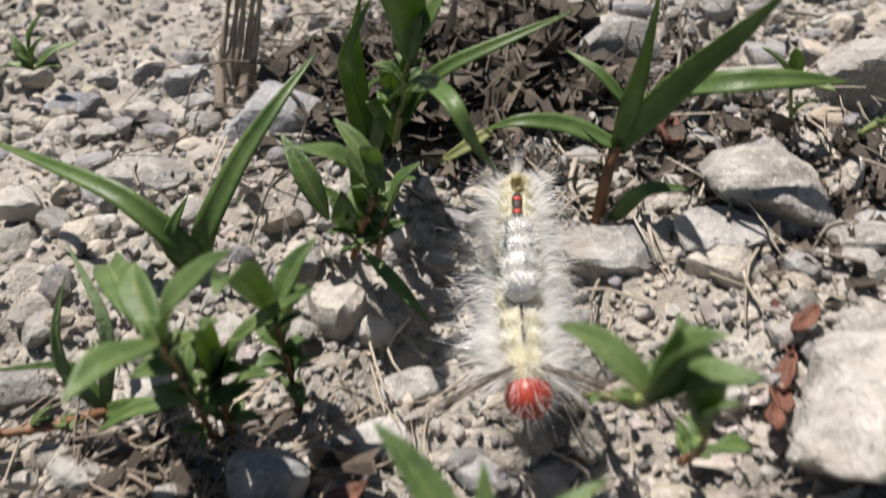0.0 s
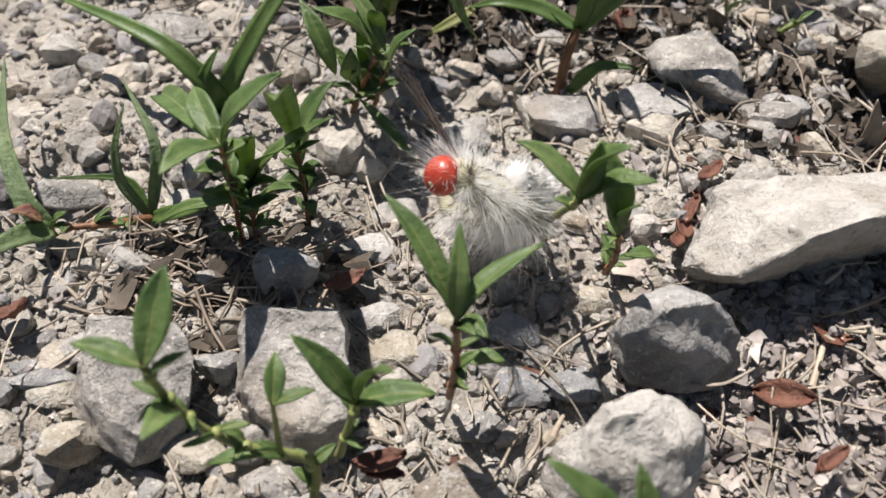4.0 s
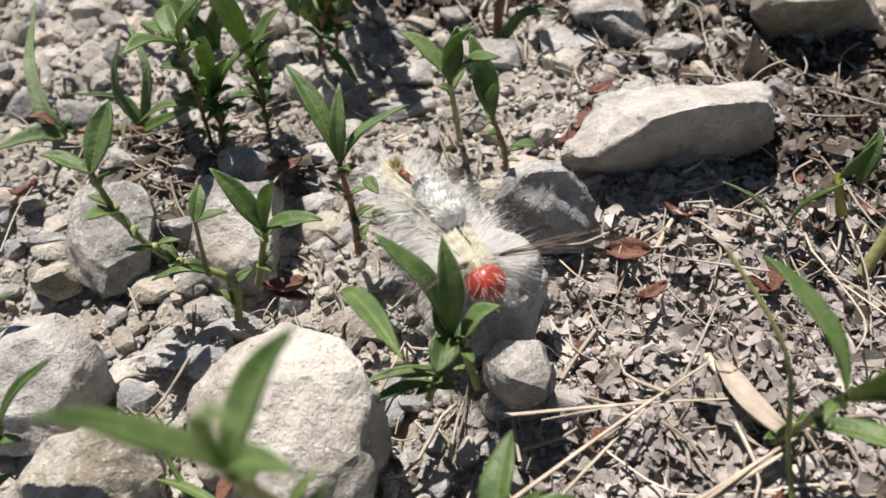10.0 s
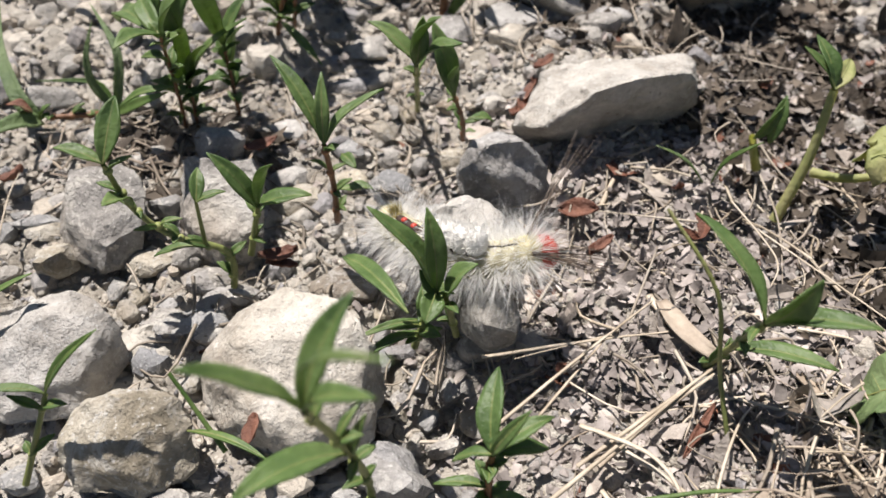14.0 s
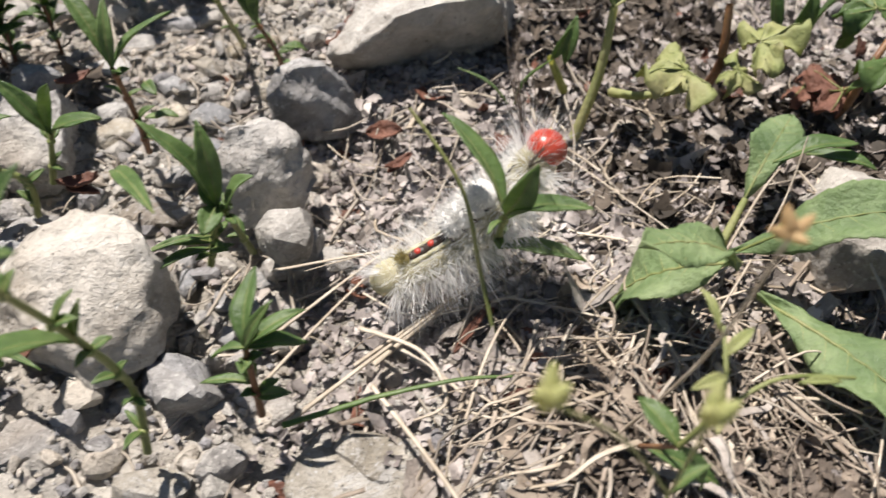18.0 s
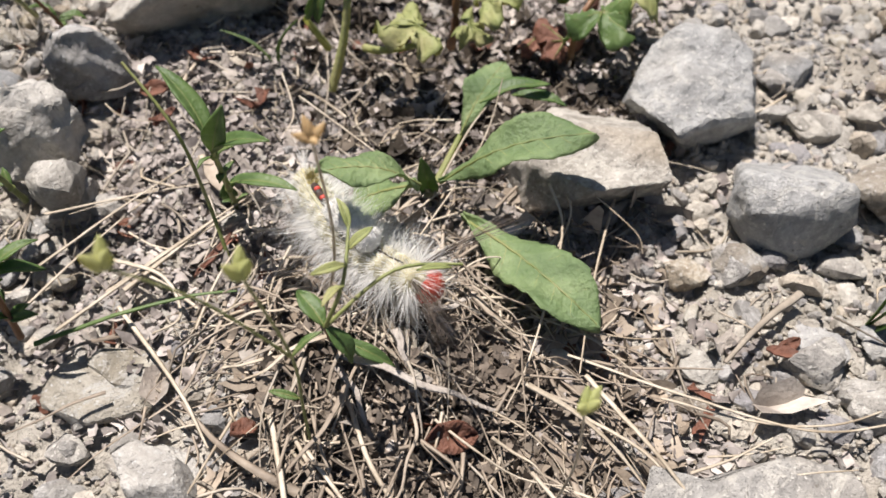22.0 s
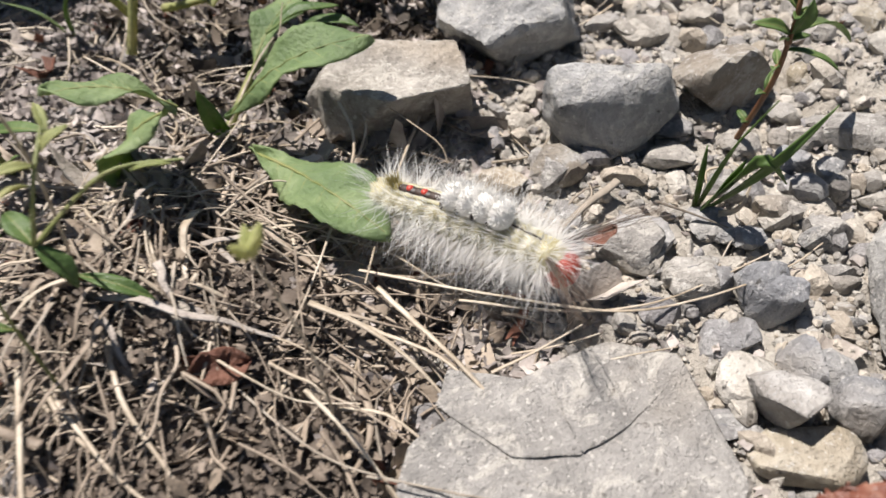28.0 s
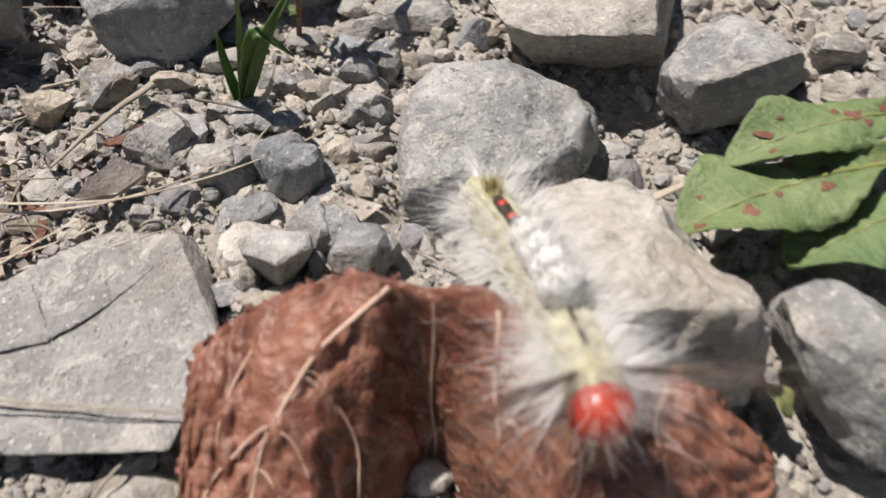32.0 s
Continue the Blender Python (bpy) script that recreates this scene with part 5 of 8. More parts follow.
def straw(pts, radius, mat, name, label, category):
    base = Vector(pts[0])
    v, f = tube_points(pts, radius * 0.54, 6, 7, 0.45, 0.55)
    r = np.random.default_rng(int(abs(pts[0][0]) * 1e5) % 9999)
    v = v + waves(v, 900, r)[:, None] * radius * 0.12
    ob = new(name, mesh_of(name, v - np.array(base), f, mat))
    ob.location = base
    return tagged(ob, label, category, "dry straws" if category == "straw" else "twigs")


def chip(at, length, width, yaw):
    r = leaf_rng
    s, w = np.linspace(-1, 1, 9), np.linspace(-1, 1, 5)
    prof = (1 - np.abs(s) ** 2.5) * (0.75 + 0.25 * r.uniform(size=9)) + 0.05
    top = np.stack([np.repeat(s[:, None] * length / 2, 5, 1), w[None, :] * prof[:, None] * width / 2, 0.25 * width * (w[None, :] ** 2) + 0.2 * length * (s[:, None] ** 2) * r.uniform(-0.5, 1) + r.normal(size=(9, 5)) * width * 0.05], -1)
    ob = new("dry_leaf_piece")
    ob.matrix_world = pose(at[0], at[1], at[2], r.normal(0, 14), r.normal(0, 14), yaw)
    holder = ob.location.copy()
    ob.location = (0, 0, 0)
    sheet("piece", ob, top, RUST, 0.0002)
    ob.location = holder
    tagged(ob, "curled rust-brown fragment of dry leaf", "dry leaf", "dry leaf pieces")


def dead_leaf(top, left, mid):
    """The large curled brown leaf: an arched shell with raised veins."""
    ob = new("curled_dead_leaf")
    ob.location = (top[0], top[1], 0.0)
    tagged(ob, "large curled reddish-brown dead leaf with pale veins", "dead leaf")
    r = np.random.default_rng(9)
    ridge = np.array([0, 0, -0.0014]) + np.array([(0.0985, -0.0600, 0.0040), (0.1025, -0.0545, 0.0095), (0.1065, -0.0548, 0.0118), (0.1120, -0.0572, 0.0146), (0.1175, -0.0597, 0.0168), (0.1210, -0.0636, 0.0170), (0.1250, -0.0690, 0.0152), (0.1320, -0.0750, 0.0105), (0.1380, -0.0810, 0.0050)])
    n, m = 161, 81
    k = np.linspace(0, len(ridge) - 1, n)
    c = np.stack([np.interp(k, range(len(ridge)), ridge[:, i]) for i in range(3)], 1)
    for _ in range(30):
        c[1:-1] = (c[:-2] + 2 * c[1:-1] + c[2:]) / 4
    u = np.linspace(0, 1, n)
    v = np.linspace(-0.14, 1, m)
    front = np.array([-0.42, -0.90, 0])
    ragged = 1 + 0.05 * np.sin(u * 61) + 0.04 * np.sin(u * 143 + 1)
    gap = np.exp(-((u - 0.56) / 0.13) ** 2)
    reach = 0.0150 * np.sin(np.pi * np.clip(u * 0.9 + 0.06, 0, 1)) ** 0.6 * ragged * (1 + 0.1 * gap)
    p = c[:, None] + front * (np.sign(v) * np.abs(v) ** 0.9)[None, :, None] * reach[:, None, None]
    p -= front * (0.66 * gap[:, None] * np.clip(v, 0, 1)[None] * reach[:, None])[..., None]
    p[..., 2] -= (np.abs(v)[None, :] ** (1.9 - 1.3 * gap[:, None])) * (0.62 + 0.8 * gap[:, None]) * reach[:, None]
    # pleats between the veins, then finer crumpling drawn out along them
    uv = np.stack([np.repeat(u[:, None], m, 1), np.repeat(v[None], n, 0) * 0.25, np.zeros((n, m))], -1).reshape(-1, 3)
    crumple = np.abs(np.sin(uv[:, 0] * 22 + 2.2 * uv[:, 1])) * 0.0006 + np.abs(waves(uv, 14, r)) * 0.0026 + np.abs(waves(uv, 38, r)) * 0.0012 + waves(uv, 90, r) * 0.0004
    crumple = crumple - crumple.mean()
    p = p + (np.array([0, -0.4, 0.9]) * crumple[:, None]).reshape(p.shape)
    p[:, -1] += r.normal(0, 0.0004, (n, 3))
    p[:, 0] += r.normal(0, 0.0004, (n, 3))
    blade_ob = sheet("leaf_blade", ob, p, DEAD, 0.00025)
    v0 = int(0.14 * m)

    def vein(path, radius):
        path = [(path[q][0] * (1 - e) + path[q + 1][0] * e, path[q][1] * (1 - e) + path[q + 1][1] * e) for q in range(len(path) - 1) for e in (0, 0.25, 0.5, 0.75)] + [path[-1]]
        pts = [p[int(a * (n - 1)), min(int(v0 + b * (m - 1 - v0)), m - 1)] + np.array([0, -0.0001, 0.00016]) for a, b in path]
        for _ in range(2):
            pts = [pts[0]] + [(pts[q - 1] + 2 * pts[q] + pts[q + 1]) / 4 for q in range(1, len(pts) - 1)] + [pts[-1]]
        vv, ff = tube_points(pts, radius * 1.0, 6, 5, 0.5)
        part("vein", mesh_of("vein", vv - np.array(ob.location), ff, VEIN), blade_ob, "pale raised vein")
    vein([(0.50, 0.0), (0.38, 0.25), (0.31, 0.5), (0.27, 0.8), (0.24, 1.0)], 0.00026)
    vein([(0.31, 0.5), (0.22, 0.62), (0.14, 0.85)], 0.00018)
    vein([(0.36, 0.3), (0.44, 0.6), (0.42, 0.95)], 0.00017)
    for a in (0.58, 0.68, 0.78, 0.87):
        vein([(a, 0.0), (a - 0.02, 0.3), (a - 0.01, 0.6), (a - 0.05, 0.95)], 0.00019)
    vein([(0.30, 0.05), (0.22, 0.35), (0.20, 0.6)], 0.00015)
    for a, b in ((0.36, 0.3), (0.31, 0.5), (0.28, 0.7), (0.58, 0.4), (0.67, 0.5), (0.77, 0.5), (0.67, 0.25), (0.86, 0.4)):
        vein([(a, b), (a + 0.035, b + 0.08), (a + 0.05, b + 0.22)], 0.00009)
        vein([(a, b + 0.06), (a - 0.03, b + 0.13), (a - 0.045, b + 0.26)], 0.00009)


p = plant("knotweed_seedling", (-0.0010, 0.0483, -0.0010), "upright knotweed seedling with four long green leaves", "seedling", "knotweed seedlings")
stem(p, [(-0.0010, 0.0483, -0.0010), (-0.0005, 0.0465, 0.0075), (-0.0007, 0.0448, 0.0161)], 0.00060, STEM_RED)
leaf(p, (-0.0007, 0.0448, 0.0161), (-0.0064, 0.0522, 0.0240), 0.0032, LEAF, 0, 0.10, 0.25)
leaf(p, (-0.0007, 0.0448, 0.0161), (-0.0003, 0.0494, 0.0233), 0.0024, LEAF, 0, 0.10, 0.25)
leaf(p, (-0.0007, 0.0448, 0.0161), (0.0069, 0.0496, 0.0202), 0.0030, LEAF, 0, 0.10, 0.25)
leaf(p, (0.0000, 0.0484, 0.0050), (0.0044, 0.0483, 0.0050), 0.0030, LEAF, 0, 0.05, 0.25)
leaf(p, (0.0006, 0.0510, 0.0090), (0.0025, 0.0481, 0.0090), 0.0022, LEAF, 0, 0.10, 0.25)
p = plant("creeping_knotweed", (-0.0141, 0.0377, -0.0010), "sprawling knotweed stem with paired oval leaves", "seedling", "knotweed seedlings")
stem(p, [(-0.0141, 0.0377, -0.0010), (-0.0138, 0.0386, 0.0047), (-0.0198, 0.0385, 0.0084), (-0.0231, 0.0386, 0.0134), (-0.0238, 0.0377, 0.0210)], 0.00060, STEM)
leaf(p, (-0.0238, 0.0377, 0.0210), (-0.0222, 0.0434, 0.0258), 0.0036, LEAF, 0, 0.05, 0.25)
leaf(p, (-0.0238, 0.0377, 0.0210), (-0.0289, 0.0390, 0.0226), 0.0026, LEAF, 0, 0.10, 0.25)
leaf(p, (-0.0231, 0.0386, 0.0134), (-0.0234, 0.0329, 0.0195), 0.0030, LEAF, 0, 0.10, 0.25)
stem(p, [(-0.0162, 0.0385, 0.0062), (-0.0159, 0.0392, 0.0130)], 0.00040, STEM)
leaf(p, (-0.0159, 0.0392, 0.0130), (-0.0158, 0.0430, 0.0151), 0.0024, LEAF, 0, 0.10, 0.25)
leaf(p, (-0.0159, 0.0392, 0.0130), (-0.0124, 0.0401, 0.0137), 0.0016, LEAF, 0, 0.10, 0.25)
stem(p, [(-0.0116, 0.0405, 0.0020), (-0.0094, 0.0411, 0.0098)], 0.00060, STEM)
leaf(p, (-0.0094, 0.0411, 0.0098), (-0.0143, 0.0433, 0.0171), 0.0034, LEAF, 0, 0.10, 0.25)
leaf(p, (-0.0094, 0.0411, 0.0098), (-0.0057, 0.0374, 0.0200), 0.0022, LEAF, 0, 0.10, 0.25)
leaf(p, (-0.0094, 0.0411, 0.0098), (-0.0025, 0.0403, 0.0121), 0.0036, LEAF, 0, 0.10, 0.25)
leaf(p, (-0.0156, 0.0386, 0.0058), (-0.0228, 0.0383, 0.0050), 0.0026, LEAF, 0, 0.10, 0.25)
p = plant("knotweed_seedling", (0.0112, 0.0731, -0.0020), "knotweed seedling with lance-shaped bright green leaves", "seedling", "knotweed seedlings")
stem(p, [(0.0112, 0.0731, -0.0020), (0.0110, 0.0559, 0.0189)], 0.00060, STEM)
leaf(p, (0.0110, 0.0559, 0.0189), (0.0052, 0.0590, 0.0236), 0.0042, LEAF, 0, 0.10, 0.25)
leaf(p, (0.0110, 0.0559, 0.0189), (0.0140, 0.0540, 0.0270), 0.0044, LEAF, 0, 0.10, 0.25)
leaf(p, (0.0110, 0.0559, 0.0189), (0.0121, 0.0564, 0.0257), 0.0030, LEAF, 0, 0.10, 0.25)
leaf(p, (0.0110, 0.0559, 0.0189), (0.0166, 0.0534, 0.0236), 0.0036, LEAF, 0, 0.10, 0.25)
p = plant("knotweed_seedling", (0.0177, 0.0642, -0.0010), "small red-stemmed knotweed seedling beside the flat rock", "seedling", "knotweed seedlings")
stem(p, [(0.0177, 0.0642, -0.0010), (0.0174, 0.0609, 0.0054), (0.0159, 0.0575, 0.0126)], 0.00050, STEM_RED)
leaf(p, (0.0159, 0.0575, 0.0126), (0.0134, 0.0599, 0.0226), 0.0040, LEAF, 0, 0.10, 0.25)
leaf(p, (0.0159, 0.0575, 0.0126), (0.0163, 0.0548, 0.0193), 0.0020, LEAF, 0, 0.10, 0.25)
leaf(p, (0.0182, 0.0605, 0.0060), (0.0219, 0.0610, 0.0050), 0.0026, LEAF, 0, 0.10, 0.25)
p = plant("knotweed_seedling", (0.0088, 0.0259, 0.0000), "leafy knotweed seedling standing before a pale stone", "seedling", "knotweed seedlings")
stem(p, [(0.0088, 0.0259, 0.0000), (0.0102, 0.0259, 0.0052), (0.0116, 0.0259, 0.0103)], 0.00060, STEM)
stem(p, [(0.0139, 0.0273, 0.0000), (0.0126, 0.0244, 0.0108)], 0.00060, STEM)
leaf(p, (0.0116, 0.0259, 0.0103), (0.0047, 0.0301, 0.0200), 0.0036, LEAF, 0, 0.10, 0.25)
leaf(p, (0.0116, 0.0259, 0.0103), (0.0110, 0.0296, 0.0198), 0.0034, LEAF, 0, 0.10, 0.25)
leaf(p, (0.0086, 0.0144, 0.0218), (0.0020, 0.0262, 0.0166), 0.0028, LEAF, 0, 0.10, 0.25)
leaf(p, (0.0128, 0.0250, 0.0101), (0.0162, 0.0264, 0.0140), 0.0042, LEAF, 0, 0.15, 0.25)
leaf(p, (0.0116, 0.0259, 0.0103), (0.0101, 0.0218, 0.0100), 0.0036, LEAF, 0, 0.10, 0.25)
leaf(p, (0.0102, 0.0259, 0.0052), (0.0026, 0.0234, 0.0060), 0.0014, LEAF, 0, 0.10, 0.25)
leaf(p, (0.0097, 0.0259, 0.0031), (0.0028, 0.0220, 0.0040), 0.0018, LEAF, 0, 0.10, 0.25)
leaf(p, (0.0100, 0.0259, 0.0041), (0.0047, 0.0244, 0.0060), 0.0020, LEAF, 0, 0.10, 0.25)
leaf(p, (0.0097, 0.0259, 0.0031), (0.0119, 0.0235, 0.0051), 0.0023, LEAF, 0, 0.12, 0.35)
leaf(p, (0.0101, 0.0259, 0.0048), (0.0101, 0.0291, 0.0075), 0.0023, LEAF, 0, 0.12, 0.35)
leaf(p, (0.0106, 0.0259, 0.0065), (0.0093, 0.0245, 0.0081), 0.0020, LEAF, 0, 0.12, 0.35)
leaf(p, (0.0111, 0.0259, 0.0083), (0.0131, 0.0261, 0.0095), 0.0018, LEAF, 0, 0.12, 0.35)
leaf(p, (0.0115, 0.0259, 0.0100), (0.0099, 0.0271, 0.0128), 0.0023, LEAF, 0, 0.12, 0.35)
p = plant("knotweed_seedling", (0.0033, 0.0021, -0.0010), "tall knotweed shoot with broad leaves close to the lens", "seedling", "knotweed seedlings")
stem(p, [(0.0033, 0.0021, -0.0010), (0.0041, 0.0042, 0.0080), (0.0034, 0.0018, 0.0200), (0.0015, -0.0014, 0.0325)], 0.00060, STEM)
leaf(p, (0.0015, -0.0014, 0.0325), (-0.0045, -0.0037, 0.0416), 0.0034, LEAF, 0, 0.05, 0.25)
leaf(p, (0.0015, -0.0014, 0.0325), (0.0055, 0.0028, 0.0398), 0.0034, LEAF, 0, 0.10, 0.25)
leaf(p, (0.0015, -0.0014, 0.0325), (0.0082, -0.0103, 0.0512), 0.0012, LEAF, 0, 0.10, 0.25)
leaf(p, (0.0015, -0.0014, 0.0325), (0.0069, -0.0053, 0.0399), 0.0022, LEAF, 0, 0.10, 0.25)
leaf(p, (0.0034, 0.0018, 0.0200), (-0.0045, -0.0046, 0.0260), 0.0042, LEAF, 0, 0.10, 0.25)
leaf(p, (0.0034, 0.0018, 0.0200), (0.0051, 0.0019, 0.0260), 0.0016, LEAF, 0, 0.10, 0.25)
p = plant("knotweed_seedling", (0.0152, 0.0045, 0.0000), "compact knotweed seedling with clustered narrow leaves", "seedling", "knotweed seedlings")
stem(p, [(0.0152, 0.0045, 0.0000), (0.0155, 0.0050, 0.0121)], 0.00060, STEM_RED)
leaf(p, (0.0155, 0.0050, 0.0121), (0.0169, 0.0125, 0.0150), 0.0036, LEAF, 0, 0.10, 0.25)
leaf(p, (0.0155, 0.0050, 0.0121), (0.0215, 0.0074, 0.0140), 0.0026, LEAF, 0, 0.10, 0.25)
leaf(p, (0.0155, 0.0050, 0.0121), (0.0212, 0.0063, 0.0100), 0.0026, LEAF, 0, 0.10, 0.25)
leaf(p, (0.0155, 0.0050, 0.0121), (0.0119, 0.0056, 0.0100), 0.0022, LEAF, 0, 0.10, 0.25)
leaf(p, (0.0154, 0.0047, 0.0060), (0.0100, 0.0054, 0.0060), 0.0018, LEAF, 0, 0.10, 0.25)
leaf(p, (0.0155, 0.0050, 0.0121), (0.0189, 0.0059, 0.0180), 0.0018, LEAF, 0, 0.10, 0.25)
leaf(p, (0.0153, 0.0046, 0.0036), (0.0190, 0.0036, 0.0054), 0.0019, LEAF, 0, 0.12, 0.35)
leaf(p, (0.0154, 0.0048, 0.0063), (0.0142, 0.0067, 0.0079), 0.0022, LEAF, 0, 0.12, 0.35)
leaf(p, (0.0154, 0.0049, 0.0090), (0.0150, 0.0028, 0.0111), 0.0024, LEAF, 0, 0.12, 0.35)
leaf(p, (0.0155, 0.0050, 0.0117), (0.0170, 0.0061, 0.0135), 0.0021, LEAF, 0, 0.12, 0.35)
p = plant("knotweed_shoot", (0.0423, 0.0209, -0.0010), "dark green knotweed shoot among the dry straw", "seedling", "knotweed seedlings")
stem(p, [(0.0423, 0.0209, -0.0010), (0.0420, 0.0169, 0.0090), (0.0417, 0.0129, 0.0190)], 0.00060, STEM)
leaf(p, (0.0417, 0.0129, 0.0190), (0.0366, 0.0225, 0.0242), 0.0043, LEAF, 0, 0.10, 0.25)
leaf(p, (0.0417, 0.0129, 0.0190), (0.0439, 0.0114, 0.0268), 0.0037, LEAF, 0, 0.10, 0.25)
leaf(p, (0.0417, 0.0129, 0.0190), (0.0484, 0.0076, 0.0245), 0.0029, LEAF, 0, 0.10, 0.25)
leaf(p, (0.0420, 0.0169, 0.0090), (0.0506, 0.0115, 0.0120), 0.0031, LEAF, 0, 0.10, 0.25)
leaf(p, (0.0421, 0.0185, 0.0050), (0.0415, 0.0181, 0.0080), 0.0031, LEAF, 0, 0.10, 0.25)
stem(p, [(0.0414, 0.0072, 0.0010), (0.0397, 0.0132, 0.0100), (0.0378, 0.0161, 0.0200), (0.0333, 0.0216, 0.0260)], 0.00035, STEM)
p = plant("grass_seedling", (-0.0331, 0.0113, 0.0000), "thin yellow-green grass seedling at the stones", "grass")
stem(p, [(-0.0331, 0.0113, 0.0000), (-0.0285, 0.0159, 0.0100)], 0.00050, STEM)
leaf(p, (-0.0285, 0.0159, 0.0100), (-0.0212, 0.0176, 0.0180), 0.0016, GRASS, 0, 0.10, 0.25)
leaf(p, (-0.0285, 0.0159, 0.0100), (-0.0340, 0.0150, 0.0120), 0.0022, LEAF_GREY, 0, 0.10, 0.25)
leaf(p, (-0.0418, 0.0280, 0.0060), (-0.0342, 0.0322, 0.0100), 0.0020, GRASS, 0, 0.10, 0.25)
stem(p, [(-0.0112, 0.0114, 0.0040), (-0.0134, 0.0141, 0.0060), (-0.0164, 0.0175, 0.0100)], 0.00040, GRASS)
leaf(p, (-0.0155, 0.0141, 0.0040), (-0.0062, 0.0090, 0.0060), 0.0014, GRASS, 0, 0.10, 0.25)
p = plant("knotweed_clump", (-0.0247, 0.0713, -0.0020), "bushy knotweed clump with many oval leaves", "plant", "knotweed seedlings")
stem(p, [(-0.0253, 0.0713, -0.0020), (-0.0235, 0.0673, 0.0090), (-0.0222, 0.0634, 0.0200)], 0.00042, STEM_RED)
stem(p, [(-0.0234, 0.0709, -0.0020), (-0.0229, 0.0717, 0.0060)], 0.00042, STEM_RED)
stem(p, [(-0.0173, 0.0741, -0.0020), (-0.0171, 0.0739, 0.0046), (-0.0170, 0.0737, 0.0112)], 0.00042, STEM_RED)
leaf(p, (-0.0222, 0.0634, 0.0200), (-0.0153, 0.0637, 0.0279), 0.0044, LEAF, 0, 0.10, 0.25)
leaf(p, (-0.0170, 0.0737, 0.0112), (-0.0153, 0.0586, 0.0291), 0.0040, LEAF, 0, 0.10, 0.25)
leaf(p, (-0.0222, 0.0634, 0.0200), (-0.0259, 0.0714, 0.0212), 0.0036, LEAF, 0, 0.10, 0.25)
leaf(p, (-0.0222, 0.0634, 0.0200), (-0.0358, 0.0870, 0.0076), 0.0040, LEAF, 0, 0.10, 0.25)
leaf(p, (-0.0222, 0.0634, 0.0200), (-0.0256, 0.0559, 0.0236), 0.0040, LEAF, 0, 0.10, 0.25)
leaf(p, (-0.0170, 0.0737, 0.0112), (-0.0126, 0.0770, 0.0174), 0.0034, LEAF, 0, 0.10, 0.25)
leaf(p, (-0.0229, 0.0717, 0.0060), (-0.0188, 0.0627, 0.0217), 0.0030, LEAF, 0, 0.10, 0.25)
leaf(p, (-0.0229, 0.0717, 0.0060), (-0.0178, 0.0670, 0.0160), 0.0024, LEAF, 0, 0.10, 0.25)
leaf(p, (-0.0229, 0.0717, 0.0060), (-0.0121, 0.0706, 0.0176), 0.0026, LEAF, 0, 0.10, 0.25)
leaf(p, (-0.0229, 0.0717, 0.0060), (-0.0259, 0.0680, 0.0100), 0.0020, LEAF, 0, 0.10, 0.25)
leaf(p, (-0.0229, 0.0717, 0.0060), (-0.0218, 0.0636, 0.0140), 0.0018, LEAF, 0, 0.10, 0.25)
leaf(p, (-0.0235, 0.0673, 0.0090), (-0.0328, 0.0671, 0.0060), 0.0022, GRASS, 0, 0.10, 0.25)
leaf(p, (-0.0248, 0.0720, 0.0040), (-0.0287, 0.0709, 0.0060), 0.0030, LEAF, 0, 0.10, 0.25)
leaf(p, (-0.0239, 0.0725, 0.0040), (-0.0190, 0.0694, 0.0100), 0.0030, LEAF, 0, 0.10, 0.25)
leaf(p, (-0.0248, 0.0741, 0.0040), (-0.0246, 0.0701, 0.0120), 0.0030, LEAF, 0, 0.10, 0.25)
leaf(p, (-0.0227, 0.0720, 0.0040), (-0.0175, 0.0702, 0.0080), 0.0030, LEAF, 0, 0.10, 0.25)
leaf(p, (-0.0259, 0.0762, 0.0040), (-0.0210, 0.0715, 0.0140), 0.0030, LEAF, 0, 0.10, 0.25)
leaf(p, (-0.0173, 0.0761, 0.0040), (-0.0194, 0.0747, 0.0080), 0.0030, LEAF, 0, 0.10, 0.25)
leaf(p, (-0.0177, 0.0794, 0.0040), (-0.0136, 0.0747, 0.0140), 0.0030, LEAF, 0, 0.10, 0.25)
leaf(p, (-0.0242, 0.0689, 0.0046), (-0.0197, 0.0716, 0.0055), 0.0025, LEAF, 0, 0.12, 0.35)
leaf(p, (-0.0238, 0.0680, 0.0071), (-0.0274, 0.0688, 0.0092), 0.0025, LEAF, 0, 0.12, 0.35)
leaf(p, (-0.0234, 0.0671, 0.0095), (-0.0211, 0.0640, 0.0122), 0.0022, LEAF, 0, 0.12, 0.35)
leaf(p, (-0.0231, 0.0663, 0.0120), (-0.0227, 0.0694, 0.0146), 0.0024, LEAF, 0, 0.12, 0.35)
leaf(p, (-0.0228, 0.0654, 0.0144), (-0.0254, 0.0631, 0.0171), 0.0028, LEAF, 0, 0.12, 0.35)
leaf(p, (-0.0225, 0.0645, 0.0169), (-0.0198, 0.0644, 0.0197), 0.0026, LEAF, 0, 0.12, 0.35)
leaf(p, (-0.0223, 0.0636, 0.0194), (-0.0236, 0.0649, 0.0212), 0.0028, LEAF, 0, 0.12, 0.35)
leaf(p, (-0.0232, 0.0711, 0.0004), (-0.0195, 0.0697, 0.0025), 0.0021, LEAF, 0, 0.12, 0.35)
leaf(p, (-0.0231, 0.0713, 0.0022), (-0.0244, 0.0739, 0.0035), 0.0027, LEAF, 0, 0.12, 0.35)
leaf(p, (-0.0230, 0.0715, 0.0040), (-0.0237, 0.0689, 0.0064), 0.0025, LEAF, 0, 0.12, 0.35)
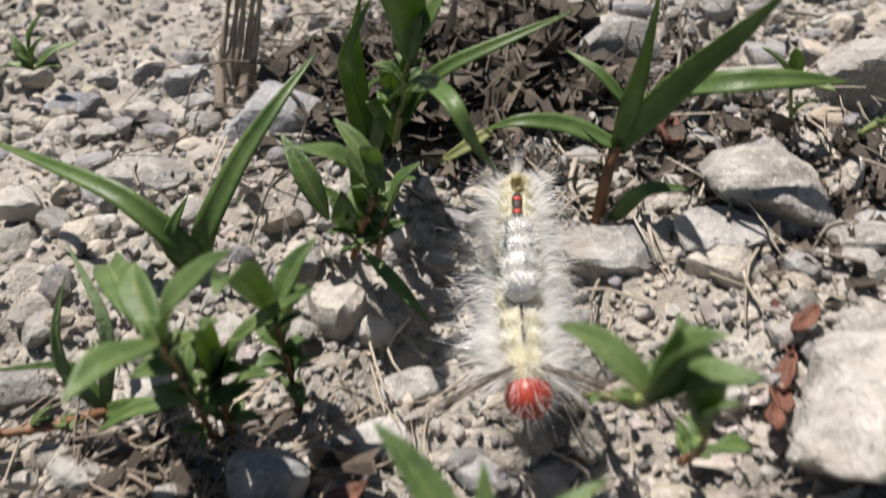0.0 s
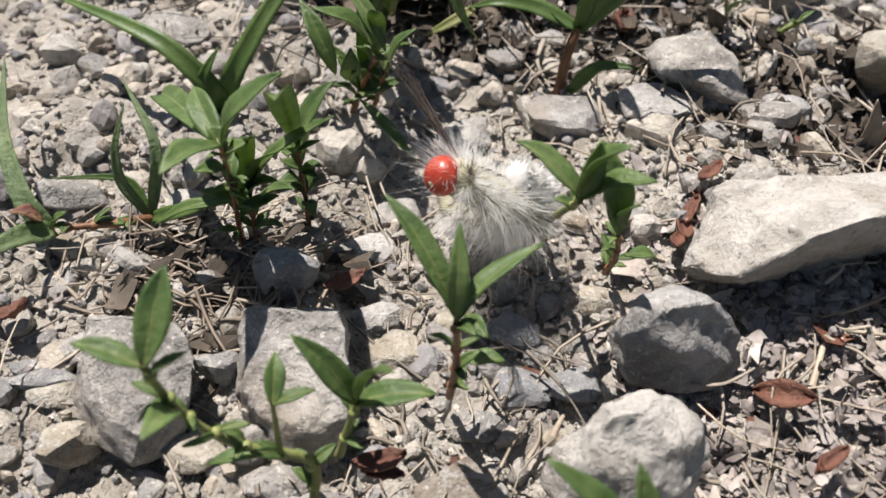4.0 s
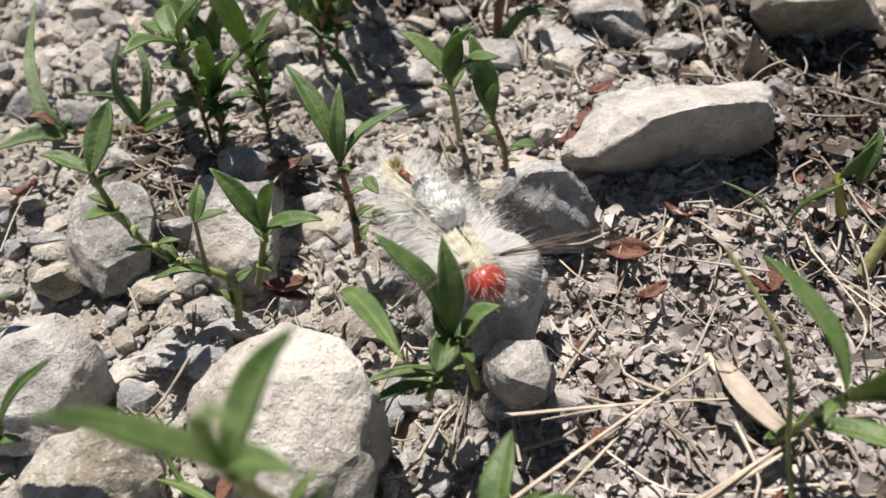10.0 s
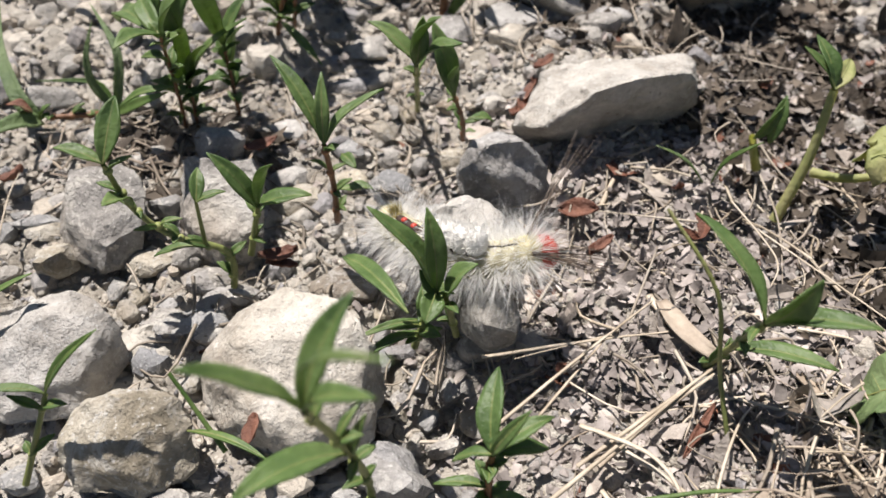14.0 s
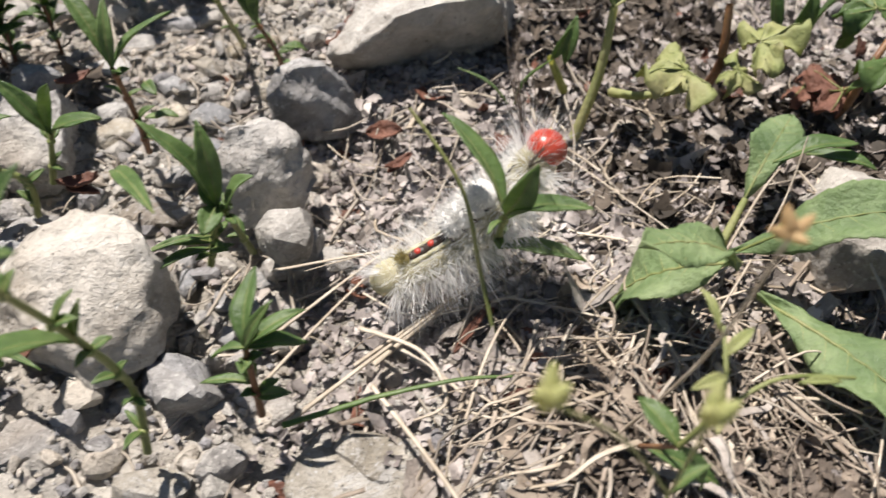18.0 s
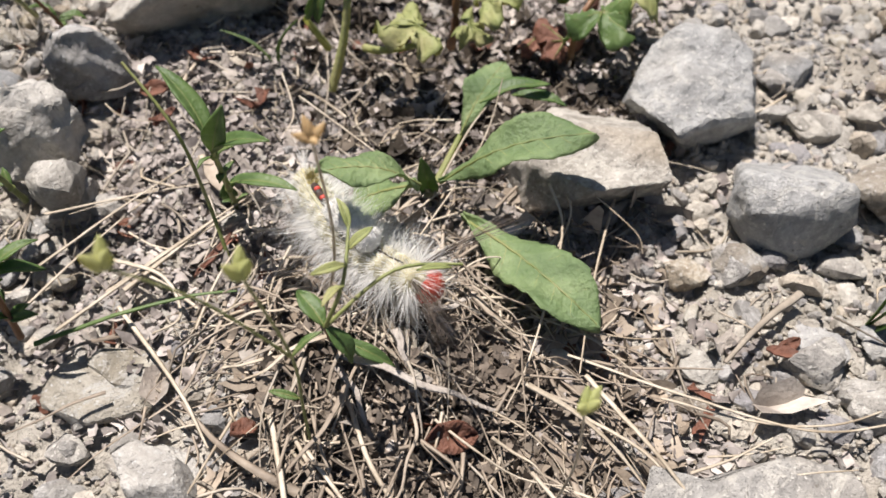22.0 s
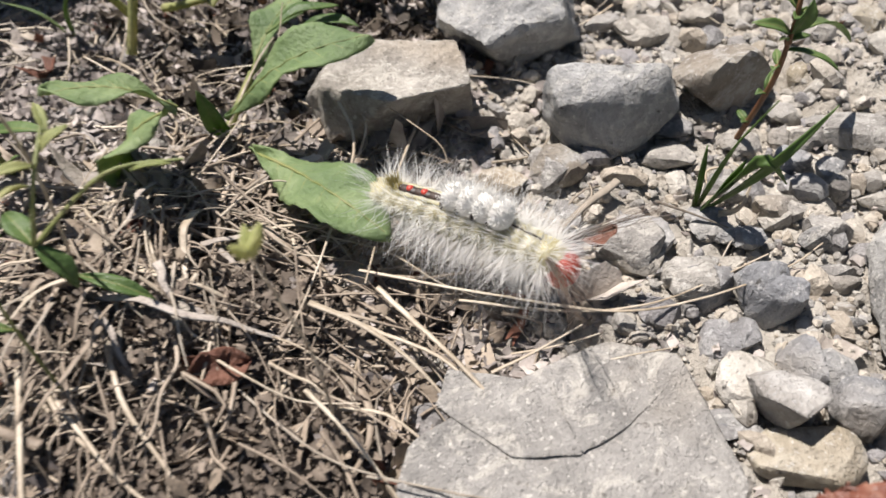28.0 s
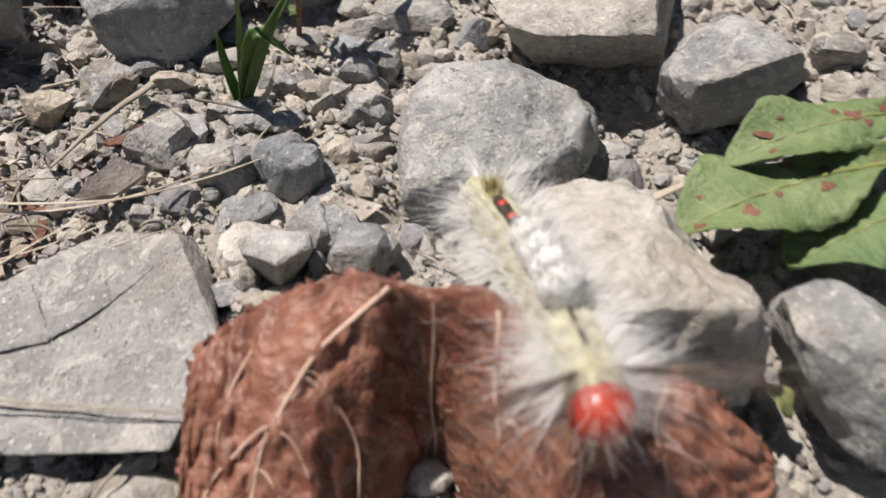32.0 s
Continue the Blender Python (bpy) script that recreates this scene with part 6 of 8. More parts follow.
leaf(p, (-0.0229, 0.0717, 0.0058), (-0.0213, 0.0727, 0.0078), 0.0024, LEAF, 0, 0.12, 0.35)
leaf(p, (-0.0172, 0.0740, 0.0020), (-0.0157, 0.0699, 0.0035), 0.0023, LEAF, 0, 0.12, 0.35)
leaf(p, (-0.0172, 0.0739, 0.0034), (-0.0159, 0.0769, 0.0061), 0.0024, LEAF, 0, 0.12, 0.35)
leaf(p, (-0.0171, 0.0739, 0.0049), (-0.0197, 0.0727, 0.0066), 0.0029, LEAF, 0, 0.12, 0.35)
leaf(p, (-0.0171, 0.0739, 0.0064), (-0.0145, 0.0730, 0.0087), 0.0024, LEAF, 0, 0.12, 0.35)
leaf(p, (-0.0171, 0.0738, 0.0079), (-0.0186, 0.0765, 0.0113), 0.0027, LEAF, 0, 0.12, 0.35)
leaf(p, (-0.0171, 0.0738, 0.0094), (-0.0177, 0.0712, 0.0119), 0.0026, LEAF, 0, 0.12, 0.35)
leaf(p, (-0.0170, 0.0737, 0.0108), (-0.0149, 0.0752, 0.0133), 0.0023, LEAF, 0, 0.12, 0.35)
p = plant("grass_tuft", (-0.0301, 0.0942, -0.0020), "broad-bladed green grass tuft with arching blades", "grass", "grass tufts")
blade(p, [(-0.0301, 0.0942, -0.0020), (-0.0297, 0.0910, 0.0060), (-0.0354, 0.0935, 0.0120), (-0.0436, 0.0984, 0.0130), (-0.0556, 0.1074, 0.0120)], 0.0030, GRASS, 0)
blade(p, [(-0.0301, 0.0942, -0.0020), (-0.0280, 0.0915, 0.0070), (-0.0225, 0.0967, 0.0140), (-0.0179, 0.1009, 0.0180), (-0.0141, 0.1068, 0.0200)], 0.0028, GRASS, 0)
blade(p, [(-0.0301, 0.0942, -0.0020), (-0.0319, 0.0910, 0.0070), (-0.0287, 0.0939, 0.0110)], 0.0022, GRASS, 0)
p = plant("grass_tuft", (-0.0366, 0.0751, -0.0010), "sparse grey-green grass tuft with narrow blades", "grass", "grass tufts")
blade(p, [(-0.0366, 0.0751, -0.0010), (-0.0339, 0.0781, 0.0080), (-0.0391, 0.0862, 0.0120)], 0.0016, LEAF_GREY, 0)
blade(p, [(-0.0366, 0.0751, -0.0010), (-0.0394, 0.0763, 0.0040), (-0.0393, 0.0781, 0.0080), (-0.0376, 0.0811, 0.0120)], 0.0014, LEAF_GREY, 0)
blade(p, [(-0.0366, 0.0751, -0.0010), (-0.0388, 0.0785, 0.0030), (-0.0476, 0.0761, 0.0050)], 0.0012, GRASS, 0)
blade(p, [(-0.0366, 0.0751, -0.0010), (-0.0313, 0.0721, 0.0030), (-0.0259, 0.0704, 0.0060)], 0.0020, GRASS, 0)
stem(p, [(-0.0366, 0.0751, -0.0010), (-0.0403, 0.0722, 0.0010), (-0.0455, 0.0708, 0.0020)], 0.00070, STEM_RED)
p = plant("dandelion_seedling", (-0.0468, 0.0715, 0.0010), "dusty strap leaves with one rust-brown tip", "plant")
blade(p, [(-0.0468, 0.0715, 0.0010), (-0.0486, 0.0678, 0.0040), (-0.0523, 0.0628, 0.0050)], 0.0030, LEAF_GREY, 0)
blade(p, [(-0.0468, 0.0715, 0.0010), (-0.0495, 0.0727, 0.0040), (-0.0531, 0.0804, 0.0080), (-0.0546, 0.0914, 0.0120)], 0.0026, LEAF_GREY, 0)
leaf(p, (-0.0472, 0.0708, 0.0030), (-0.0502, 0.0707, 0.0050), 0.0034, RUST, 0, 0.10, 0.25)
leaf(p, (-0.0468, 0.0715, 0.0010), (-0.0443, 0.0714, 0.0040), 0.0020, LEAF, 0, 0.10, 0.25)
p = plant("knotweed_clump", (-0.0128, 0.0961, -0.0020), "dense knotweed clump with dark oval leaves", "plant", "knotweed seedlings")
stem(p, [(-0.0128, 0.0961, -0.0020), (-0.0106, 0.0915, 0.0060), (-0.0083, 0.0899, 0.0120)], 0.00060, STEM_RED)
stem(p, [(-0.0099, 0.0962, -0.0020), (-0.0075, 0.0890, 0.0100)], 0.00050, STEM_RED)
leaf(p, (-0.0083, 0.0899, 0.0120), (-0.0154, 0.0895, 0.0189), 0.0050, LEAF, 0, 0.10, 0.25)
leaf(p, (-0.0139, 0.0914, 0.0080), (-0.0181, 0.0972, 0.0156), 0.0034, LEAF, 0, 0.10, 0.25)
leaf(p, (-0.0083, 0.0899, 0.0120), (-0.0083, 0.0853, 0.0211), 0.0030, LEAF, 0, 0.10, 0.25)
leaf(p, (-0.0071, 0.0885, 0.0100), (-0.0035, 0.0892, 0.0160), 0.0032, LEAF, 0, 0.10, 0.25)
leaf(p, (-0.0121, 0.0902, 0.0080), (-0.0114, 0.0881, 0.0140), 0.0036, LEAF, 0, 0.10, 0.25)
leaf(p, (-0.0109, 0.0910, 0.0040), (-0.0039, 0.0810, 0.0020), 0.0020, LEAF, 0, 0.10, 0.25)
leaf(p, (-0.0072, 0.0875, 0.0140), (-0.0115, 0.0921, 0.0200), 0.0030, LEAF, 0, 0.10, 0.25)
leaf(p, (-0.0040, 0.0986, 0.0220), (-0.0045, 0.0937, 0.0340), 0.0060, LEAF, 0, 0.10, 0.25)
leaf(p, (-0.0032, 0.0979, 0.0220), (0.0010, 0.0972, 0.0300), 0.0045, LEAF, 0, 0.10, 0.25)
stem(p, [(-0.0069, 0.1087, 0.0060), (-0.0039, 0.0992, 0.0220)], 0.00060, STEM)
leaf(p, (-0.0039, 0.0984, 0.0220), (-0.0020, 0.0972, 0.0280), 0.0024, LEAF, 0, 0.10, 0.25)
leaf(p, (-0.0107, 0.0917, 0.0050), (-0.0137, 0.0927, 0.0100), 0.0034, LEAF, 0, 0.10, 0.25)
leaf(p, (-0.0102, 0.0936, 0.0050), (-0.0063, 0.0911, 0.0120), 0.0034, LEAF, 0, 0.10, 0.25)
leaf(p, (-0.0096, 0.0956, 0.0050), (-0.0108, 0.0929, 0.0140), 0.0034, LEAF, 0, 0.10, 0.25)
leaf(p, (-0.0076, 0.0974, 0.0050), (-0.0042, 0.0918, 0.0120), 0.0034, LEAF, 0, 0.10, 0.25)
leaf(p, (-0.0107, 0.0908, 0.0050), (-0.0075, 0.0921, 0.0060), 0.0034, LEAF, 0, 0.10, 0.25)
leaf(p, (-0.0121, 0.0939, 0.0050), (-0.0151, 0.0950, 0.0100), 0.0034, LEAF, 0, 0.10, 0.25)
leaf(p, (-0.0070, 0.1102, 0.0050), (-0.0090, 0.1017, 0.0160), 0.0034, LEAF, 0, 0.10, 0.25)
leaf(p, (-0.0055, 0.1140, 0.0050), (-0.0014, 0.0995, 0.0180), 0.0034, LEAF, 0, 0.10, 0.25)
leaf(p, (-0.0070, 0.1171, 0.0050), (-0.0060, 0.1003, 0.0200), 0.0034, LEAF, 0, 0.10, 0.25)
leaf(p, (-0.0115, 0.0933, 0.0028), (-0.0147, 0.0925, 0.0055), 0.0024, LEAF, 0, 0.12, 0.35)
leaf(p, (-0.0110, 0.0923, 0.0046), (-0.0072, 0.0902, 0.0065), 0.0026, LEAF, 0, 0.12, 0.35)
leaf(p, (-0.0105, 0.0914, 0.0063), (-0.0116, 0.0946, 0.0094), 0.0022, LEAF, 0, 0.12, 0.35)
leaf(p, (-0.0100, 0.0910, 0.0076), (-0.0115, 0.0877, 0.0107), 0.0021, LEAF, 0, 0.12, 0.35)
leaf(p, (-0.0095, 0.0907, 0.0090), (-0.0061, 0.0922, 0.0116), 0.0027, LEAF, 0, 0.12, 0.35)
leaf(p, (-0.0090, 0.0903, 0.0103), (-0.0112, 0.0911, 0.0124), 0.0027, LEAF, 0, 0.12, 0.35)
leaf(p, (-0.0084, 0.0900, 0.0116), (-0.0073, 0.0880, 0.0146), 0.0022, LEAF, 0, 0.12, 0.35)
leaf(p, (-0.0092, 0.0941, 0.0016), (-0.0120, 0.0912, 0.0040), 0.0023, LEAF, 0, 0.12, 0.35)
leaf(p, (-0.0088, 0.0929, 0.0036), (-0.0049, 0.0930, 0.0060), 0.0021, LEAF, 0, 0.12, 0.35)
leaf(p, (-0.0084, 0.0917, 0.0056), (-0.0107, 0.0936, 0.0086), 0.0024, LEAF, 0, 0.12, 0.35)
leaf(p, (-0.0080, 0.0905, 0.0076), (-0.0077, 0.0883, 0.0098), 0.0023, LEAF, 0, 0.12, 0.35)
leaf(p, (-0.0076, 0.0892, 0.0096), (-0.0062, 0.0912, 0.0117), 0.0025, LEAF, 0, 0.12, 0.35)
leaf(p, (-0.0060, 0.1059, 0.0108), (-0.0082, 0.1101, 0.0125), 0.0031, LEAF, 0, 0.12, 0.35)
leaf(p, (-0.0056, 0.1046, 0.0129), (-0.0068, 0.1000, 0.0144), 0.0028, LEAF, 0, 0.12, 0.35)
leaf(p, (-0.0052, 0.1033, 0.0151), (-0.0026, 0.1050, 0.0178), 0.0028, LEAF, 0, 0.12, 0.35)
leaf(p, (-0.0048, 0.1021, 0.0172), (-0.0078, 0.1026, 0.0201), 0.0026, LEAF, 0, 0.12, 0.35)
leaf(p, (-0.0044, 0.1008, 0.0194), (-0.0023, 0.0981, 0.0233), 0.0028, LEAF, 0, 0.12, 0.35)
leaf(p, (-0.0040, 0.0995, 0.0215), (-0.0038, 0.1026, 0.0247), 0.0029, LEAF, 0, 0.12, 0.35)
p = plant("grass_tuft", (-0.0109, 0.1129, 0.0000), "arching dark green grass blades in the far weeds", "grass", "grass tufts")
blade(p, [(-0.0109, 0.1129, 0.0000), (-0.0076, 0.1070, 0.0120), (-0.0027, 0.0955, 0.0220), (0.0001, 0.0868, 0.0240), (0.0018, 0.0852, 0.0200), (0.0042, 0.0893, 0.0140)], 0.0026, GRASS, 0)
blade(p, [(-0.0109, 0.1129, 0.0000), (-0.0116, 0.1076, 0.0120), (-0.0108, 0.1010, 0.0220), (-0.0069, 0.1021, 0.0280)], 0.0024, GRASS, 0)
blade(p, [(-0.0109, 0.1129, 0.0000), (-0.0019, 0.1105, 0.0140), (0.0075, 0.1097, 0.0180), (0.0162, 0.1120, 0.0200)], 0.0022, GRASS, 0)
blade(p, [(-0.0109, 0.1129, 0.0000), (-0.0114, 0.1136, 0.0100), (-0.0065, 0.1083, 0.0160)], 0.0016, GRASS, 0)
blade(p, [(-0.0109, 0.1129, 0.0000), (-0.0104, 0.1114, 0.0120), (-0.0098, 0.1061, 0.0220), (-0.0076, 0.0989, 0.0300)], 0.0018, GRASS, 0)
p = plant("grass_tuft", (0.0171, 0.0992, -0.0020), "stout grass tuft with a purple stem base", "grass", "grass tufts")
stem(p, [(0.0171, 0.0992, -0.0020), (0.0174, 0.0984, 0.0050), (0.0187, 0.0995, 0.0090)], 0.00110, STEM_RED)
blade(p, [(0.0187, 0.0995, 0.0090), (0.0203, 0.0995, 0.0180), (0.0202, 0.0946, 0.0300)], 0.0026, GRASS, 0)
blade(p, [(0.0187, 0.0995, 0.0090), (0.0239, 0.0988, 0.0160), (0.0277, 0.0940, 0.0240), (0.0308, 0.0912, 0.0300)], 0.0034, GRASS, 0)
blade(p, [(0.0189, 0.0990, 0.0150), (0.0163, 0.1008, 0.0180), (0.0132, 0.1042, 0.0190)], 0.0014, GRASS, 0)
blade(p, [(0.0238, 0.1000, 0.0150), (0.0287, 0.0945, 0.0190), (0.0353, 0.0940, 0.0190), (0.0415, 0.0959, 0.0170)], 0.0028, GRASS, 0)
blade(p, [(0.0187, 0.0995, 0.0090), (0.0131, 0.1019, 0.0110), (0.0079, 0.1018, 0.0120), (0.0038, 0.1034, 0.0100)], 0.0024, GRASS, 0)
blade(p, [(0.0181, 0.0972, 0.0000), (0.0211, 0.0954, 0.0060), (0.0270, 0.0941, 0.0060)], 0.0020, GRASS, 0)
blade(p, [(0.0048, 0.1033, 0.0100), (0.0006, 0.1022, 0.0080), (-0.0021, 0.1031, 0.0060)], 0.0016, LEAF_PALE, 0)
p = plant("knotweed_seedling", (0.0446, 0.1109, 0.0000), "tiny knotweed seedling on the pale far stones", "seedling", "knotweed seedlings")
stem(p, [(0.0446, 0.1109, 0.0000), (0.0408, 0.1066, 0.0100)], 0.00040, STEM)
leaf(p, (0.0408, 0.1066, 0.0100), (0.0362, 0.1064, 0.0160), 0.0030, LEAF, 0, 0.10, 0.25)
leaf(p, (0.0408, 0.1066, 0.0100), (0.0389, 0.1040, 0.0170), 0.0024, LEAF, 0, 0.10, 0.25)
leaf(p, (0.0408, 0.1066, 0.0100), (0.0440, 0.1026, 0.0120), 0.0030, LEAF, 0, 0.10, 0.25)
leaf(p, (0.0427, 0.1087, 0.0050), (0.0436, 0.1035, 0.0100), 0.0014, LEAF, 0, 0.10, 0.25)
stem(p, [(0.0462, 0.1051, -0.0010), (0.0479, 0.1037, 0.0040), (0.0504, 0.1014, 0.0080)], 0.00060, STEM)
p = plant("far_weed", (-0.0696, 0.1501, -0.0020), "low light-green weed at the far edge", "plant")
leaf(p, (-0.0650, 0.1421, 0.0030), (-0.0675, 0.1452, 0.0080), 0.0026, GRASS, 0, 0.10, 0.25)
leaf(p, (-0.0650, 0.1421, 0.0030), (-0.0604, 0.1434, 0.0120), 0.0026, GRASS, 0, 0.10, 0.25)
leaf(p, (-0.0650, 0.1421, 0.0030), (-0.0604, 0.1423, 0.0030), 0.0026, GRASS, 0, 0.10, 0.25)
leaf(p, (-0.0650, 0.1421, 0.0030), (-0.0698, 0.1420, 0.0040), 0.0026, GRASS, 0, 0.10, 0.25)
leaf(p, (-0.0650, 0.1421, 0.0030), (-0.0591, 0.1396, 0.0100), 0.0026, GRASS, 0, 0.10, 0.25)
leaf(p, (-0.0650, 0.1421, 0.0030), (-0.0582, 0.1467, 0.0050), 0.0026, GRASS, 0, 0.10, 0.25)
leaf(p, (-0.0650, 0.1421, 0.0030), (-0.0664, 0.1423, 0.0060), 0.0026, GRASS, 0, 0.10, 0.25)
p = plant("pale_weed", (0.0509, 0.0490, 0.0000), "pale yellow-green weed with thick upright stems", "plant")
leaf(p, (0.0509, 0.0490, 0.0000), (0.0428, 0.0510, 0.0076), 0.0014, LEAF_GREY, 0, 0.10, 0.25)
leaf(p, (0.0509, 0.0490, 0.0000), (0.0544, 0.0456, 0.0120), 0.0016, LEAF, 0, 0.10, 0.25)
stem(p, [(0.0585, 0.0431, 0.0000), (0.0614, 0.0458, 0.0087), (0.0627, 0.0485, 0.0175)], 0.00100, LEAF_PALE)
leaf(p, (0.0577, 0.0498, 0.0080), (0.0592, 0.0522, 0.0140), 0.0028, LEAF, 0, 0.10, 0.25)
leaf(p, (0.0627, 0.0485, 0.0175), (0.0610, 0.0538, 0.0220), 0.0034, LEAF, 0, 0.10, 0.25)
leaf(p, (0.0627, 0.0485, 0.0175), (0.0667, 0.0538, 0.0180), 0.0030, LEAF_PALE, 0, 0.10, 0.25)
stem(p, [(0.0594, 0.0536, 0.0000), (0.0559, 0.0513, 0.0080)], 0.00090, LEAF_PALE)
leaf(p, (0.0560, 0.0509, 0.0080), (0.0582, 0.0503, 0.0140), 0.0020, LEAF, 0, 0.10, 0.25)
leaf(p, (0.0627, 0.0485, 0.0175), (0.0586, 0.0515, 0.0220), 0.0022, LEAF, 0, 0.10, 0.25)
p = plant("lobed_weed", (0.0798, 0.0506, 0.0000), "wilting rosette of pale lobed leaves", "plant")
lobed(p, (0.0762, 0.0437, 0.0100), (0.0662, 0.0418, 0.0120), 0.0085, LEAF_PALE)
lobed(p, (0.0803, 0.0465, 0.0100), (0.0869, 0.0460, 0.0140), 0.0080, LEAF_PALE)
lobed(p, (0.0789, 0.0467, 0.0090), (0.0832, 0.0442, 0.0070), 0.0055, LEAF_PALE)
lobed(p, (0.0995, 0.0444, 0.0120), (0.1022, 0.0352, 0.0120), 0.0090, LEAF)
lobed(p, (0.1039, 0.0465, 0.0120), (0.1145, 0.0463, 0.0140), 0.0100, LEAF_PALE)
lobed(p, (0.0996, 0.0443, 0.0140), (0.1010, 0.0551, 0.0160), 0.0080, LEAF)
lobed(p, (0.0909, 0.0481, 0.0040), (0.0963, 0.0426, 0.0030), 0.0060, RUST)
lobed(p, (0.0987, 0.0405, 0.0040), (0.0943, 0.0464, 0.0060), 0.0070, RUST)
stem(p, [(0.0649, 0.0489, 0.0030), (0.0681, 0.0453, 0.0050), (0.0764, 0.0451, 0.0060)], 0.00090, LEAF_PALE)
stem(p, [(0.0798, 0.0506, 0.0000), (0.0793, 0.0473, 0.0080), (0.0793, 0.0495, 0.0160)], 0.00100, STEM_RED)
stem(p, [(0.0981, 0.0426, 0.0000), (0.0983, 0.0420, 0.0100), (0.1035, 0.0465, 0.0130)], 0.00080, STEM_RED)
leaf(p, (0.0910, 0.0511, 0.0080), (0.0932, 0.0532, 0.0160), 0.0040, LEAF, 0, 0.10, 0.25)
leaf(p, (0.0954, 0.0533, 0.0080), (0.0984, 0.0511, 0.0160), 0.0040, LEAF, 0, 0.10, 0.25)
leaf(p, (0.0884, 0.0514, 0.0080), (0.0871, 0.0554, 0.0160), 0.0040, LEAF, 0, 0.10, 0.25)
leaf(p, (0.0957, 0.0410, 0.0060), (0.0976, 0.0384, 0.0100), 0.0030, LEAF, 0, 0.10, 0.25)
leaf(p, (0.0973, 0.0488, 0.0080), (0.0975, 0.0480, 0.0120), 0.0030, LEAF, 0, 0.10, 0.25)
p = plant("toothed_rosette", (0.0695, 0.0184, 0.0000), "rosette of broad grey-green toothed leaves on straw", "plant")
leaf(p, (0.0700, 0.0158, 0.0050), (0.0881, 0.0101, 0.0168), 0.0072, LEAF_GREY, 0, 0.12, 0.12, toothed=True)
leaf(p, (0.0720, 0.0107, 0.0030), (0.0833, -0.0112, 0.0060), 0.0085, LEAF_GREY, 0, 0.06, 0.10, toothed=True)
leaf(p, (0.0746, 0.0237, 0.0060), (0.0834, 0.0334, 0.0099), 0.0058, LEAF_GREY, 0, 0.10, 0.20, toothed=True)
leaf(p, (0.0828, 0.0272, 0.0090), (0.0895, 0.0227, 0.0100), 0.0030, LEAF, 0, 0.10, 0.25)
leaf(p, (0.0651, 0.0073, 0.0147), (0.0527, 0.0057, 0.0208), 0.0060, LEAF_GREY, 0, 0.10, 0.12, toothed=True)
leaf(p, (0.0651, 0.0073, 0.0147), (0.0552, 0.0130, 0.0021), 0.0085, LEAF_GREY, 0, 0.10, 0.08, toothed=True)
leaf(p, (0.0695, 0.0184, 0.0000), (0.0672, 0.0163, 0.0100), 0.0036, LEAF, 0, 0.10, 0.25)
stem(p, [(0.0698, 0.0181, 0.0020), (0.0745, 0.0235, 0.0060)], 0.00080, LEAF_PALE)
leaf(p, (0.0775, 0.0254, 0.0100), (0.0877, 0.0253, 0.0120), 0.0040, LEAF, 0, 0.10, 0.25)
p = plant("straw_weed", (0.0521, -0.0032, -0.0010), "slender weed shoot with two small green leaves", "seedling", "knotweed seedlings")
stem(p, [(0.0521, -0.0032, -0.0010), (0.0517, -0.0080, 0.0085), (0.0512, -0.0127, 0.0180)], 0.00040, STEM_RED)
leaf(p, (0.0512, -0.0127, 0.0180), (0.0535, -0.0148, 0.0138), 0.0030, LEAF, 0, 0.10, 0.25)
leaf(p, (0.0512, -0.0127, 0.0180), (0.0490, -0.0084, 0.0188), 0.0030, LEAF, 0, 0.10, 0.25)
leaf(p, (0.0517, -0.0080, 0.0085), (0.0585, -0.0117, 0.0060), 0.0024, LEAF, 0, 0.10, 0.25)
stem(p, [(0.0512, -0.0127, 0.0180), (0.0534, -0.0120, 0.0240), (0.0548, -0.0069, 0.0260)], 0.00030, STEM)
leaf(p, (0.0542, -0.0091, 0.0250), (0.0571, -0.0074, 0.0260), 0.0014, LEAF_PALE, 0, 0.10, 0.25)
leaf(p, (0.0540, -0.0107, 0.0250), (0.0505, -0.0120, 0.0260), 0.0014, LEAF_PALE, 0, 0.10, 0.25)
leaf(p, (0.0548, -0.0065, 0.0250), (0.0542, -0.0031, 0.0260), 0.0014, LEAF_PALE, 0, 0.10, 0.25)
leaf(p, (0.0534, -0.0131, 0.0250), (0.0511, -0.0157, 0.0260), 0.0014, LEAF_PALE, 0, 0.10, 0.25)
stem(p, [(0.0512, -0.0127, 0.0180), (0.0586, -0.0100, 0.0220), (0.0656, -0.0105, 0.0220)], 0.00030, STEM)
leaf(p, (0.0609, -0.0104, 0.0220), (0.0644, -0.0107, 0.0220), 0.0010, LEAF_PALE, 0, 0.10, 0.25)
p = plant("budding_weed", (0.0480, -0.0170, 0.0000), "spindly weed with pale green flower buds", "plant")
stem(p, [(0.0480, -0.0170, 0.0000), (0.0479, -0.0175, 0.0110), (0.0478, -0.0180, 0.0220), (0.0455, -0.0205, 0.0385)], 0.00025, STEM)
stem(p, [(0.0478, -0.0180, 0.0220), (0.0421, -0.0187, 0.0333), (0.0365, -0.0195, 0.0405)], 0.00020, STEM)
bud(p, (0.0455, -0.0205, 0.0385), (0.0437, -0.0216, 0.0425))
bud(p, (0.0455, -0.0205, 0.0385), (0.0469, -0.0212, 0.0425))
bud(p, (0.0455, -0.0205, 0.0385), (0.0459, -0.0187, 0.0425))
bud(p, (0.0365, -0.0195, 0.0405), (0.0347, -0.0206, 0.0445))
